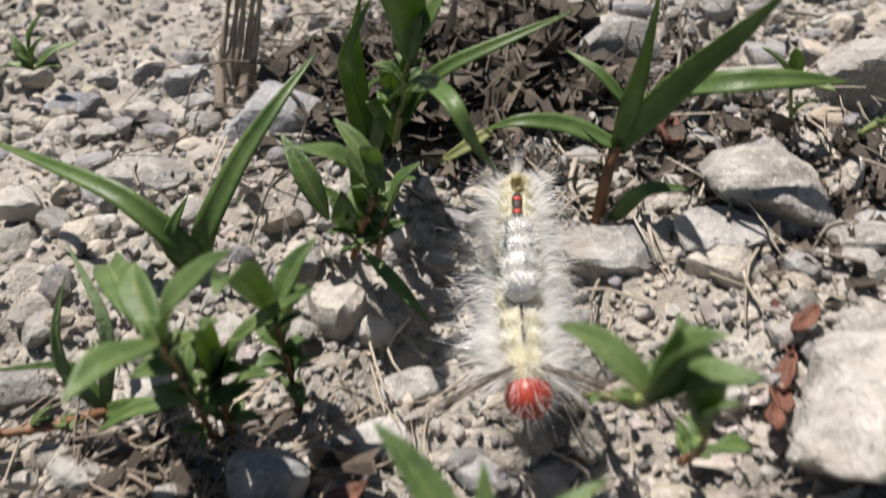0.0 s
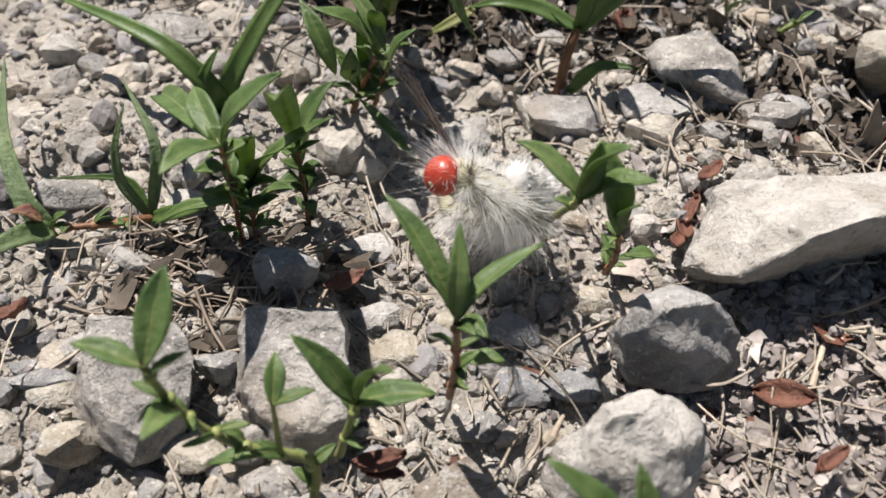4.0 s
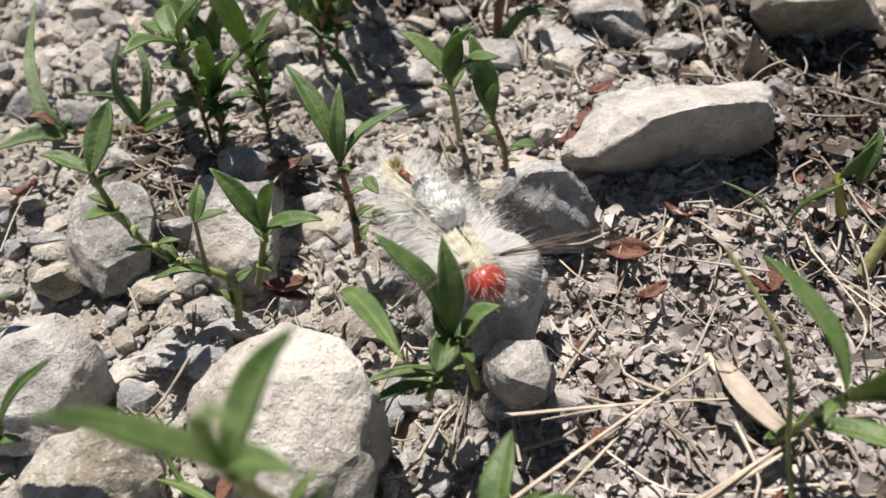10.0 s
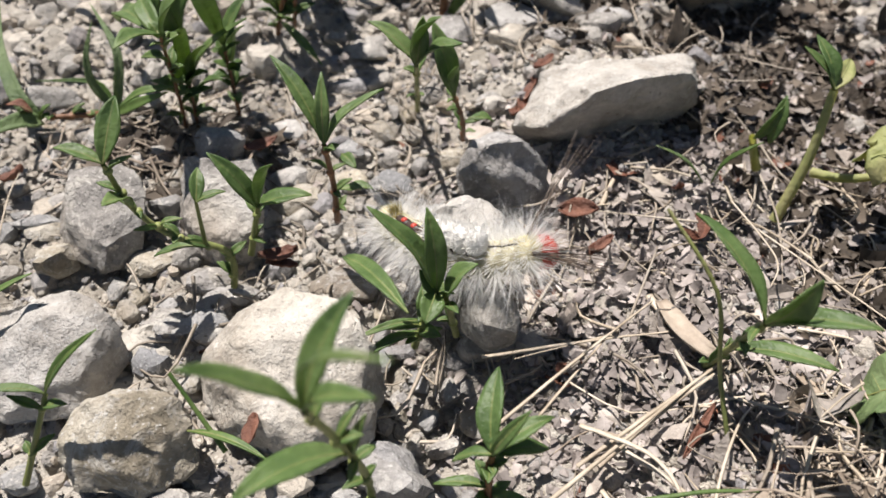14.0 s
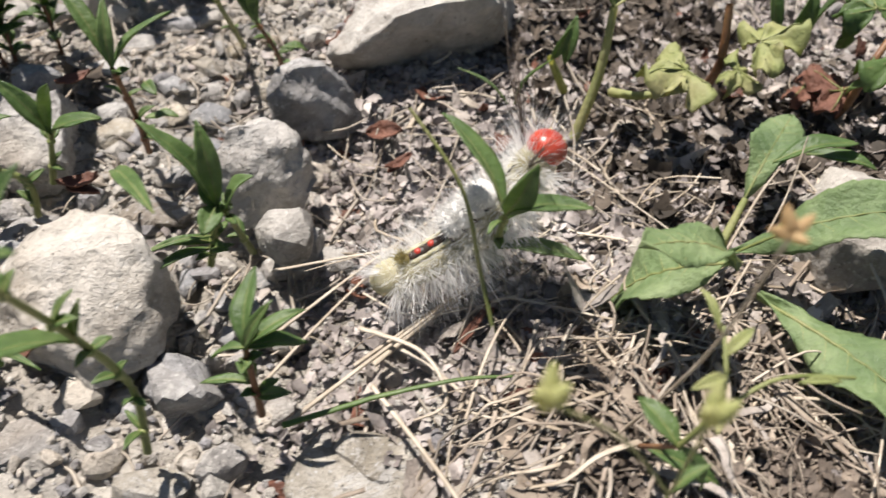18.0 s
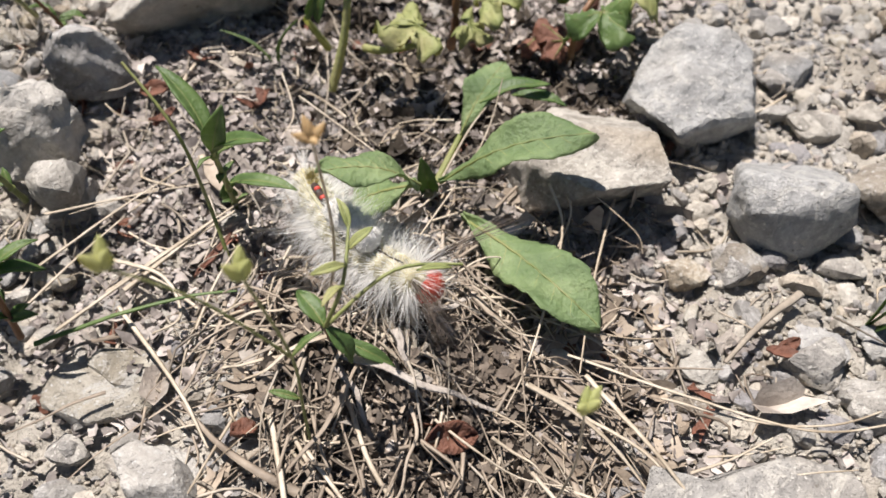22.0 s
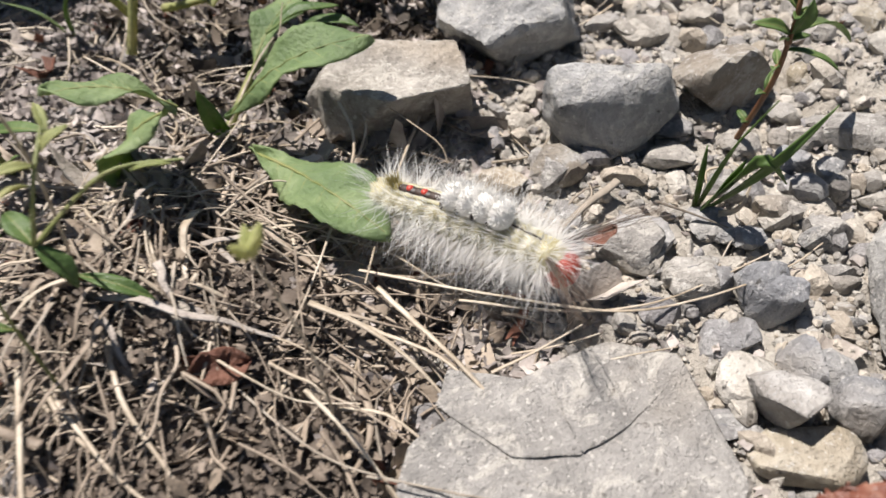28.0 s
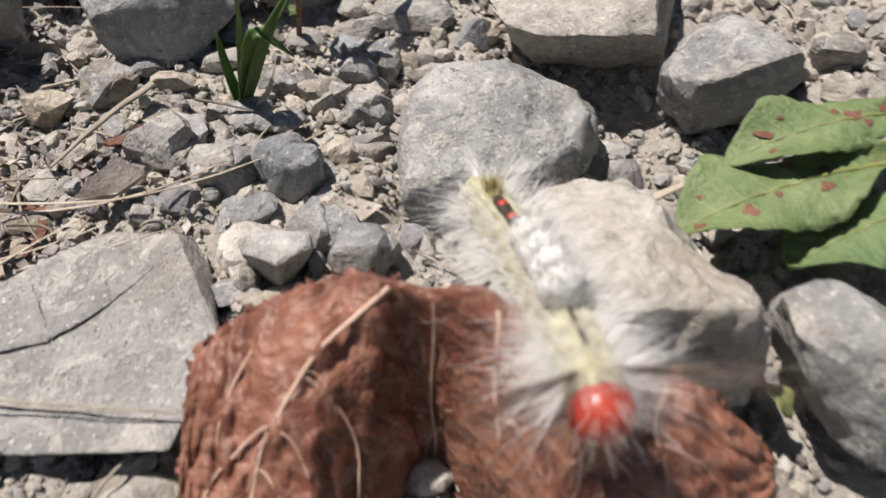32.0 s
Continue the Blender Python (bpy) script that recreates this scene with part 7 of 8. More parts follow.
bud(p, (0.0365, -0.0195, 0.0405), (0.0379, -0.0202, 0.0445))
bud(p, (0.0365, -0.0195, 0.0405), (0.0369, -0.0177, 0.0445))
leaf(p, (0.0478, -0.0180, 0.0220), (0.0508, -0.0170, 0.0240), 0.0012, LEAF, 0, 0.10, 0.25)
leaf(p, (0.0479, -0.0176, 0.0132), (0.0449, -0.0166, 0.0142), 0.0012, LEAF, 0, 0.10, 0.25)
p = plant("budding_weed", (0.0725, -0.0290, 0.0000), "spindly weed with one pale seed head", "plant")
stem(p, [(0.0725, -0.0290, 0.0000), (0.0720, -0.0305, 0.0152), (0.0695, -0.0320, 0.0305)], 0.00022, STRAW)
bud(p, (0.0695, -0.0320, 0.0305), (0.0677, -0.0331, 0.0337))
bud(p, (0.0695, -0.0320, 0.0305), (0.0709, -0.0327, 0.0337))
bud(p, (0.0695, -0.0320, 0.0305), (0.0699, -0.0302, 0.0337))
bud(p, (0.0695, -0.0320, 0.0305), (0.0717, -0.0306, 0.0337))
p = plant("withered_weed", (0.0500, -0.0040, 0.0000), "bent dry stalk with a withered brown flower head", "plant")
stem(p, [(0.0500, -0.0040, 0.0000), (0.0531, -0.0084, 0.0237), (0.0520, -0.0120, 0.0430)], 0.00024, STRAW)
bud(p, (0.0520, -0.0120, 0.0430), (0.0494, -0.0116, 0.0440), DRY_TAN)
bud(p, (0.0520, -0.0120, 0.0430), (0.0540, -0.0114, 0.0452), DRY_TAN)
bud(p, (0.0520, -0.0120, 0.0430), (0.0526, -0.0140, 0.0442), DRY_TAN)
bud(p, (0.0520, -0.0120, 0.0430), (0.0512, -0.0104, 0.0460), DRY_TAN)
p = plant("dry_grass_leaf", (0.039, 0.029, 0.002), "wide bleached dry grass leaf lying on litter", "dry leaf")
blade(p, [(0.039, 0.029, 0.002), (0.04, 0.024, 0.003), (0.042, 0.02, 0.004), (0.045, 0.019, 0.002)], 0.0026, THATCH, 0)
p = plant("dry_grass_leaf", (0.043, 0.056, 0.001), "narrow grey dry leaf strip among crumbs", "dry leaf")
blade(p, [(0.043, 0.056, 0.001), (0.044, 0.05, 0.002), (0.048, 0.049, 0.001)], 0.0014, TWIG, 0)
p = plant("dry_stub", (0.054, 0.082, 0.0), "broken grey-brown dry plant stub behind the flat rock", "dry stem")
blade(p, [(0.0540, 0.0820, -0.0010), (0.0543, 0.0824, 0.0040), (0.0538, 0.0832, 0.0085)], 0.0036, THATCH, 0)
blade(p, [(0.0550, 0.0820, -0.0010), (0.0556, 0.0826, 0.0030), (0.0564, 0.0826, 0.0062)], 0.0022, TWIG, 0)
p = plant("grass_tuft", (0.1207, -0.0138, -0.0020), "small bright grass tuft rooted between pebbles", "grass", "grass tufts")
blade(p, [(0.1207, -0.0138, -0.0020), (0.1221, -0.0202, 0.0135), (0.1262, -0.0208, 0.0080)], 0.0018, GRASS, 0)
blade(p, [(0.1207, -0.0138, -0.0020), (0.1232, -0.0211, 0.0120), (0.1291, -0.0207, 0.0180)], 0.0016, GRASS, 0)
blade(p, [(0.1207, -0.0138, -0.0020), (0.1223, -0.0152, 0.0100), (0.1219, -0.0199, 0.0200)], 0.0010, GRASS, 0)
blade(p, [(0.1207, -0.0138, -0.0020), (0.1199, -0.0143, 0.0060), (0.1200, -0.0140, 0.0100)], 0.0014, GRASS, 0)
blade(p, [(0.1207, -0.0138, -0.0020), (0.1212, -0.0172, 0.0060), (0.1227, -0.0176, 0.0100)], 0.0020, GRASS, 0)
blade(p, [(0.1207, -0.0138, -0.0020), (0.1229, -0.0190, 0.0030), (0.1252, -0.0170, 0.0060)], 0.0008, STRAW, 0)
p = plant("knotweed_shoot", (0.1326, -0.0044, -0.0010), "thin red-stemmed knotweed shoot over brown stone", "seedling", "knotweed seedlings")
stem(p, [(0.1326, -0.0044, -0.0010), (0.1328, -0.0071, 0.0100), (0.1320, -0.0083, 0.0180), (0.1320, -0.0078, 0.0240)], 0.00050, STEM_RED)
leaf(p, (0.1320, -0.0083, 0.0180), (0.1469, -0.0033, 0.0102), 0.0024, LEAF, 0, 0.10, 0.25)
leaf(p, (0.1322, -0.0079, 0.0156), (0.1373, -0.0118, 0.0140), 0.0020, LEAF, 0, 0.10, 0.25)
leaf(p, (0.1320, -0.0083, 0.0180), (0.1334, -0.0084, 0.0220), 0.0030, LEAF, 0, 0.10, 0.25)
leaf(p, (0.1320, -0.0080, 0.0210), (0.1307, -0.0049, 0.0220), 0.0030, LEAF, 0, 0.10, 0.25)
leaf(p, (0.1320, -0.0083, 0.0180), (0.1270, -0.0073, 0.0200), 0.0020, LEAF, 0, 0.10, 0.25)
p = plant("broad_leaf_weed", (0.1760, -0.0651, -0.0010), "broad green leaf with brown insect holes", "plant")
leaf(p, (0.1772, -0.0630, 0.0070), (0.1566, -0.0563, 0.0050), 0.0085, LEAF_WIDE, 0, 0.08, 0.20, toothed=True, spots=True)
leaf(p, (0.1714, -0.0666, 0.0060), (0.1480, -0.0591, 0.0020), 0.0120, LEAF_WIDE, 0, 0.06, 0.12, toothed=True, spots=True)
leaf(p, (0.1695, -0.0711, 0.0050), (0.1539, -0.0683, 0.0020), 0.0095, LEAF_GREY, 0, 0.05, 0.10, toothed=True)
leaf(p, (0.1431, -0.0760, 0.0020), (0.1438, -0.0789, -0.0000), 0.0030, LEAF_PALE, 0, 0.10, 0.25)
stem(p, [(0.1760, -0.0651, -0.0010), (0.1757, -0.0686, 0.0080)], 0.00100, STEM)
dead_leaf((0.1186, -0.0601, 0.0169), (0.0999, -0.0590, 0.0110), (0.1090, -0.0654, 0.0190))
straw([(0.0181, 0.0024, 0.0015), (0.0295, 0.0099, 0.0025), (0.0417, 0.0182, 0.0030)], 0.00060, STRAW, "dry_straw", "bleached dry grass straw lying on litter", "straw")
straw([(0.0147, 0.0064, 0.0015), (0.0225, 0.0149, 0.0020), (0.0320, 0.0250, 0.0015)], 0.00050, STRAW, "dry_straw", "bleached dry grass straw lying on litter", "straw")
straw([(0.0321, 0.0245, 0.0020), (0.0272, 0.0235, 0.0020), (0.0203, 0.0223, 0.0015)], 0.00030, STRAW, "dry_straw", "bleached dry grass straw lying on litter", "straw")
straw([(0.0363, -0.0004, 0.0030), (0.0395, 0.0062, 0.0040), (0.0433, 0.0117, 0.0040), (0.0469, 0.0139, 0.0030)], 0.00040, STRAW, "dry_straw", "bleached dry grass straw lying on litter", "straw")
straw([(0.0519, -0.0040, 0.0020), (0.0562, -0.0051, 0.0030), (0.0625, -0.0059, 0.0030)], 0.00060, STRAW, "dry_straw", "bleached dry grass straw lying on litter", "straw")
straw([(0.0294, 0.0113, 0.0010), (0.0343, 0.0061, 0.0020), (0.0370, 0.0023, 0.0015), (0.0351, 0.0015, 0.0010)], 0.00060, STRAW, "dry_straw", "bleached dry grass straw lying on litter", "straw")
straw([(0.0176, 0.0018, 0.0020), (0.0270, 0.0027, 0.0040), (0.0357, 0.0032, 0.0050), (0.0417, 0.0029, 0.0050)], 0.00070, GRASS, "green_straw", "green-yellow grass stalk lying across straw", "straw")
straw([(0.0165, 0.0228, 0.0015), (0.0278, 0.0237, 0.0020), (0.0390, 0.0245, 0.0020)], 0.00050, STRAW, "dry_straw", "bleached dry grass straw lying on litter", "straw")
straw([(0.0275, 0.0086, 0.0010), (0.0345, 0.0133, 0.0020), (0.0423, 0.0178, 0.0030)], 0.00080, STRAW, "dry_straw", "bleached dry grass straw lying on litter", "straw")
straw([(0.0835, 0.0106, 0.0080), (0.0832, 0.0031, 0.0060), (0.0749, -0.0118, 0.0040), (0.0704, -0.0174, 0.0020)], 0.00040, STRAW, "dry_straw", "bleached dry grass straw lying on litter", "straw")
straw([(0.0734, -0.0145, 0.0020), (0.0798, -0.0208, 0.0020), (0.0847, -0.0262, 0.0020), (0.0875, -0.0324, 0.0015)], 0.00060, STRAW, "dry_straw", "bleached dry grass straw lying on litter", "straw")
straw([(0.0642, -0.0220, 0.0015), (0.0701, -0.0319, 0.0025), (0.0761, -0.0373, 0.0032), (0.0848, -0.0426, 0.0032)], 0.00030, TWIG, "dry_straw", "bleached dry grass straw lying on litter", "straw")
straw([(0.0433, 0.0138, 0.0040), (0.0549, 0.0090, 0.0040), (0.0688, 0.0029, 0.0040)], 0.00040, STRAW, "dry_straw", "bleached dry grass straw lying on litter", "straw")
straw([(0.0453, -0.0060, 0.0040), (0.0454, -0.0128, 0.0030), (0.0491, -0.0229, 0.0020), (0.0566, -0.0307, 0.0015)], 0.00070, STRAW, "dry_straw", "bleached dry grass straw lying on litter", "straw")
straw([(0.0885, -0.0290, 0.0020), (0.0935, -0.0287, 0.0030), (0.0991, -0.0273, 0.0030)], 0.00040, STRAW, "dry_straw", "bleached dry grass straw lying on litter", "straw")
straw([(0.0479, -0.0002, 0.0030), (0.0565, -0.0076, 0.0030), (0.0640, -0.0123, 0.0020)], 0.00040, STRAW, "dry_straw", "bleached dry grass straw lying on litter", "straw")
straw([(0.0531, 0.0368, 0.0050), (0.0651, 0.0191, 0.0050), (0.0691, 0.0154, 0.0030)], 0.00030, STRAW, "dry_straw", "bleached dry grass straw lying on litter", "straw")
straw([(0.0438, -0.0103, 0.0030), (0.0446, -0.0253, 0.0040), (0.0440, -0.0359, 0.0020), (0.0412, -0.0408, 0.0010)], 0.00070, STRAW, "dry_straw", "bleached dry grass straw lying on litter", "straw")
straw([(0.0522, -0.0076, 0.0040), (0.0537, -0.0206, 0.0040), (0.0567, -0.0288, 0.0030), (0.0599, -0.0368, 0.0015)], 0.00070, STRAW, "dry_straw", "bleached dry grass straw lying on litter", "straw")
straw([(0.0475, -0.0185, 0.0030), (0.0520, -0.0277, 0.0030), (0.0563, -0.0340, 0.0015), (0.0598, -0.0427, 0.0010)], 0.00050, STRAW, "dry_straw", "bleached dry grass straw lying on litter", "straw")
straw([(0.0271, 0.0054, 0.0020), (0.0341, -0.0082, 0.0030), (0.0369, -0.0155, 0.0020)], 0.00060, STRAW, "dry_straw", "bleached dry grass straw lying on litter", "straw")
straw([(0.0163, 0.0128, 0.0020), (0.0270, 0.0206, 0.0030), (0.0377, 0.0284, 0.0030)], 0.00050, STRAW, "dry_straw", "bleached dry grass straw lying on litter", "straw")
straw([(0.0253, 0.0087, 0.0010), (0.0396, 0.0168, 0.0030), (0.0503, 0.0232, 0.0040)], 0.00050, STRAW, "dry_straw", "bleached dry grass straw lying on litter", "straw")
straw([(0.0938, 0.0105, 0.0030), (0.0859, -0.0029, 0.0040), (0.0793, -0.0161, 0.0050)], 0.00040, STRAW, "dry_straw", "bleached dry grass straw lying on litter", "straw")
straw([(0.0739, -0.0350, 0.0010), (0.0826, -0.0414, 0.0030), (0.0957, -0.0506, 0.0030), (0.1029, -0.0551, 0.0030)], 0.00024, TWIG, "dry_straw", "bleached dry grass straw lying on litter", "straw")
straw([(0.0883, -0.0200, 0.0030), (0.0984, -0.0252, 0.0030), (0.1083, -0.0273, 0.0030), (0.1231, -0.0249, 0.0020)], 0.00040, STRAW, "dry_straw", "bleached dry grass straw lying on litter", "straw")
straw([(0.0807, -0.0425, 0.0015), (0.0852, -0.0447, 0.0020), (0.0871, -0.0488, 0.0020)], 0.00040, STRAW, "dry_straw", "bleached dry grass straw lying on litter", "straw")
straw([(0.0909, -0.0322, 0.0010), (0.0992, -0.0316, 0.0020), (0.1074, -0.0325, 0.0020)], 0.00030, STRAW, "dry_straw", "bleached dry grass straw lying on litter", "straw")
straw([(0.0794, -0.0124, 0.0030), (0.0913, -0.0211, 0.0040), (0.1028, -0.0276, 0.0040), (0.1135, -0.0285, 0.0030), (0.1240, -0.0272, 0.0020), (0.1306, -0.0249, 0.0010)], 0.00040, STRAW, "dry_straw", "bleached dry grass straw lying on litter", "straw")
straw([(0.0806, -0.0155, 0.0030), (0.0851, -0.0261, 0.0030), (0.0881, -0.0330, 0.0015)], 0.00070, STRAW, "dry_straw", "bleached dry grass straw lying on litter", "straw")
straw([(0.0867, -0.0435, 0.0030), (0.0910, -0.0468, 0.0030), (0.1001, -0.0534, 0.0030), (0.1033, -0.0562, 0.0025)], 0.00028, TWIG, "dry_straw", "bleached dry grass straw lying on litter", "straw")
straw([(0.0836, 0.0204, 0.0060), (0.0861, 0.0087, 0.0060), (0.0829, 0.0029, 0.0040)], 0.00040, STRAW, "dry_straw", "bleached dry grass straw lying on litter", "straw")
straw([(0.0871, 0.0110, 0.0080), (0.0934, 0.0030, 0.0050), (0.0941, 0.0004, 0.0030)], 0.00030, STRAW, "dry_straw", "bleached dry grass straw lying on litter", "straw")
straw([(0.1500, -0.0537, 0.0010), (0.1551, -0.0546, 0.0020), (0.1593, -0.0556, 0.0030)], 0.00080, STRAW, "dry_straw", "bleached dry grass straw lying on litter", "straw")
straw([(0.0912, -0.0276, 0.0020), (0.0964, -0.0283, 0.0020), (0.1008, -0.0283, 0.0020)], 0.00030, STRAW, "dry_straw", "bleached dry grass straw lying on litter", "straw")
straw([(0.0511, 0.0424, 0.0050), (0.0518, 0.0300, 0.0080), (0.0498, 0.0257, 0.0080)], 0.00030, STRAW, "dry_straw", "bleached dry grass straw lying on litter", "straw")
straw([(0.0693, 0.0162, 0.0030), (0.0754, 0.0224, 0.0080), (0.0792, 0.0254, 0.0100)], 0.00040, STRAW, "dry_straw", "bleached dry grass straw lying on litter", "straw")
straw([(0.0632, 0.0054, 0.0040), (0.0761, 0.0189, 0.0080), (0.0804, 0.0253, 0.0140)], 0.00030, STRAW, "dry_straw", "bleached dry grass straw lying on litter", "straw")
straw([(0.0434, -0.0087, 0.0020), (0.0445, -0.0147, 0.0020), (0.0470, -0.0195, 0.0010)], 0.00080, STRAW, "dry_straw", "bleached dry grass straw lying on litter", "straw")
straw([(0.0545, -0.0122, 0.0030), (0.0554, -0.0183, 0.0020), (0.0574, -0.0243, 0.0010)], 0.00080, STRAW, "dry_straw", "bleached dry grass straw lying on litter", "straw")
straw([(0.0263, 0.0130, 0.0020), (0.0329, 0.0075, 0.0040), (0.0346, 0.0019, 0.0030), (0.0311, 0.0007, 0.0020)], 0.00060, STRAW, "dry_straw", "bleached dry grass straw lying on litter", "straw")
straw([(-0.0461, 0.0472, 0.0010), (-0.0463, 0.0538, 0.0020), (-0.0461, 0.0586, 0.0020)], 0.00030, STRAW, "dry_straw", "bleached dry grass straw lying on litter", "straw")
straw([(-0.0556, 0.0713, 0.0000), (-0.0458, 0.0684, 0.0010), (-0.0365, 0.0697, 0.0010)], 0.00030, TWIG, "dry_straw", "bleached dry grass straw lying on litter", "straw")
straw([(-0.0340, 0.0702, 0.0000), (-0.0259, 0.0732, 0.0010), (-0.0136, 0.0789, 0.0010)], 0.00040, STRAW, "dry_straw", "bleached dry grass straw lying on litter", "straw")
straw([(0.0232, 0.0475, 0.0010), (0.0266, 0.0472, 0.0015), (0.0311, 0.0493, 0.0020)], 0.00050, TWIG, "grey_twig", "weathered grey twig resting on gravel", "twig")
straw([(0.0354, 0.0468, 0.0010), (0.0376, 0.0507, 0.0015), (0.0399, 0.0548, 0.0010)], 0.00080, STRAW, "dry_straw", "bleached dry grass straw lying on litter", "straw")
straw([(0.0088, 0.0428, 0.0000), (0.0100, 0.0445, 0.0010)], 0.00080, STRAW, "dry_straw", "bleached dry grass straw lying on litter", "straw")
straw([(0.0157, 0.1076, 0.0020), (0.0143, 0.1031, 0.0010), (0.0156, 0.0986, -0.0000)], 0.00080, TWIG, "grey_twig", "weathered grey twig resting on gravel", "twig")
straw([(0.0218, 0.0953, 0.0020), (0.0214, 0.0895, 0.0010), (0.0226, 0.0850, 0.0000)], 0.00060, TWIG, "grey_twig", "weathered grey twig resting on gravel", "twig")
straw([(0.0341, 0.0966, 0.0030), (0.0317, 0.0843, 0.0060), (0.0347, 0.0824, 0.0020)], 0.00030, TWIG, "dry_straw", "bleached dry grass straw lying on litter", "straw")
straw([(-0.0200, 0.0768, 0.0000), (-0.0237, 0.0729, 0.0010), (-0.0308, 0.0684, 0.0010)], 0.00050, STRAW, "dry_straw", "bleached dry grass straw lying on litter", "straw")
straw([(-0.0335, 0.1293, 0.0010), (-0.0327, 0.1337, 0.0060), (-0.0304, 0.1355, 0.0130), (-0.0279, 0.1340, 0.0200)], 0.00190, THATCH, "dry_straw", "dead grass stalk standing in the far weeds", "straw")
straw([(-0.0324, 0.1301, 0.0010), (-0.0314, 0.1335, 0.0060), (-0.0291, 0.1352, 0.0130), (-0.0267, 0.1338, 0.0200)], 0.00190, THATCH, "dry_straw", "dead grass stalk standing in the far weeds", "straw")
straw([(-0.0321, 0.1351, 0.0010), (-0.0303, 0.1333, 0.0060), (-0.0281, 0.1350, 0.0130), (-0.0258, 0.1336, 0.0200)], 0.00190, THATCH, "dry_straw", "dead grass stalk standing in the far weeds", "straw")
straw([(-0.0300, 0.1297, 0.0010), (-0.0290, 0.1331, 0.0060), (-0.0268, 0.1348, 0.0130), (-0.0245, 0.1333, 0.0200)], 0.00190, THATCH, "dry_straw", "dead grass stalk standing in the far weeds", "straw")
straw([(-0.0296, 0.1347, 0.0010), (-0.0279, 0.1329, 0.0060), (-0.0258, 0.1346, 0.0130), (-0.0235, 0.1331, 0.0200)], 0.00190, THATCH, "dry_straw", "dead grass stalk standing in the far weeds", "straw")
chip((-0.0078, 0.0390, 0.0030), 0.0050, 0.0022, 10)
chip((-0.0118, 0.0604, 0.0030), 0.0050, 0.0020, 30)
chip((0.0311, 0.0741, 0.0050), 0.0045, 0.0020, 40)
chip((0.0286, 0.0702, 0.0030), 0.0045, 0.0020, 60)
chip((0.0255, 0.0650, 0.0030), 0.0045, 0.0018, 70)
chip((0.0325, 0.0373, 0.0030), 0.0040, 0.0014, 40)
chip((0.0318, 0.0454, 0.0020), 0.0060, 0.0030, -30)
chip((-0.0087, 0.0136, 0.0040), 0.0040, 0.0020, 80)
chip((0.0333, 0.0377, 0.0030), 0.0040, 0.0015, 30)
chip((0.0317, 0.0780, 0.0030), 0.0040, 0.0030, 0)
chip((0.0389, 0.0114, 0.0020), 0.0080, 0.0010, 50)
chip((0.0409, -0.0147, 0.0030), 0.0030, 0.0030, 20)
chip((0.0615, -0.0361, 0.0020), 0.0040, 0.0020, -30)
chip((0.1062, -0.0169, 0.0020), 0.0040, 0.0020, -30)
chip((0.1074, -0.0158, 0.0010), 0.0040, 0.0020, 20)
chip((0.0271, 0.1080, 0.0040), 0.0060, 0.0040, 70)
chip((0.0300, 0.0741, 0.0030), 0.0050, 0.0020, 70)
chip((0.0273, 0.0684, 0.0020), 0.0050, 0.0022, 80)
chip((-0.0480, 0.0598, 0.0000), 0.0040, 0.0030, 20)
chip((-0.0076, 0.0384, 0.0020), 0.0040, 0.0020, 0)
chip((0.0631, -0.0199, 0.0030), 0.0060, 0.0040, 0)
chip((0.0559, 0.0005, 0.0030), 0.0060, 0.0040, 30)
straw([(0.0281, 0.0974, 0.0010), (0.0306, 0.0926, 0.0060), (0.0328, 0.0868, 0.0050), (0.0382, 0.0864, 0.0010)], 0.00035, TWIG, "rootlet", "thin curled grey-brown rootlet on stones", "twig")
straw([(0.0214, 0.1006, 0.0010), (0.0220, 0.0921, 0.0015), (0.0223, 0.0843, 0.0005)], 0.00035, TWIG, "rootlet", "thin curled grey-brown rootlet on stones", "twig")
straw([(0.0440, 0.0982, 0.0020), (0.0500, 0.0982, 0.0040), (0.0592, 0.1007, 0.0010)], 0.00035, TWIG, "rootlet", "thin curled grey-brown rootlet on stones", "twig")
straw([(0.0523, 0.1023, 0.0020), (0.0567, 0.0989, 0.0050), (0.0591, 0.0975, 0.0010)], 0.00035, TWIG, "rootlet", "thin curled grey-brown rootlet on stones", "twig")
straw([(0.0329, 0.0923, 0.0030), (0.0338, 0.0835, 0.0050), (0.0369, 0.0830, 0.0010)], 0.00035, TWIG, "rootlet", "thin curled grey-brown rootlet on stones", "twig")
straw([(0.0198, 0.0942, 0.0030), (0.0205, 0.0892, 0.0030), (0.0234, 0.0894, 0.0010)], 0.00035, TWIG, "rootlet", "thin curled grey-brown rootlet on stones", "twig")
straw([(0.0570, 0.0740, 0.0010), (0.0620, 0.0713, 0.0020), (0.0687, 0.0726, 0.0010)], 0.00035, TWIG, "rootlet", "thin curled grey-brown rootlet on stones", "twig")
straw([(0.0647, 0.0789, 0.0010), (0.0698, 0.0741, 0.0020), (0.0773, 0.0728, 0.0010)], 0.00035, TWIG, "rootlet", "thin curled grey-brown rootlet on stones", "twig")
straw([(0.0588, 0.0513, 0.0010), (0.0577, 0.0408, 0.0020), (0.0548, 0.0300, 0.0010)], 0.00035, TWIG, "rootlet", "thin curled grey-brown rootlet on stones", "twig")
straw([(0.0392, 0.0523, 0.0010), (0.0344, 0.0476, 0.0015), (0.0307, 0.0467, 0.0005)], 0.00035, TWIG, "rootlet", "thin curled grey-brown rootlet on stones", "twig")
straw([(0.0351, 0.0276, 0.0010), (0.0390, 0.0343, 0.0030), (0.0399, 0.0360, 0.0040)], 0.00035, TWIG, "rootlet", "thin curled grey-brown rootlet on stones", "twig")
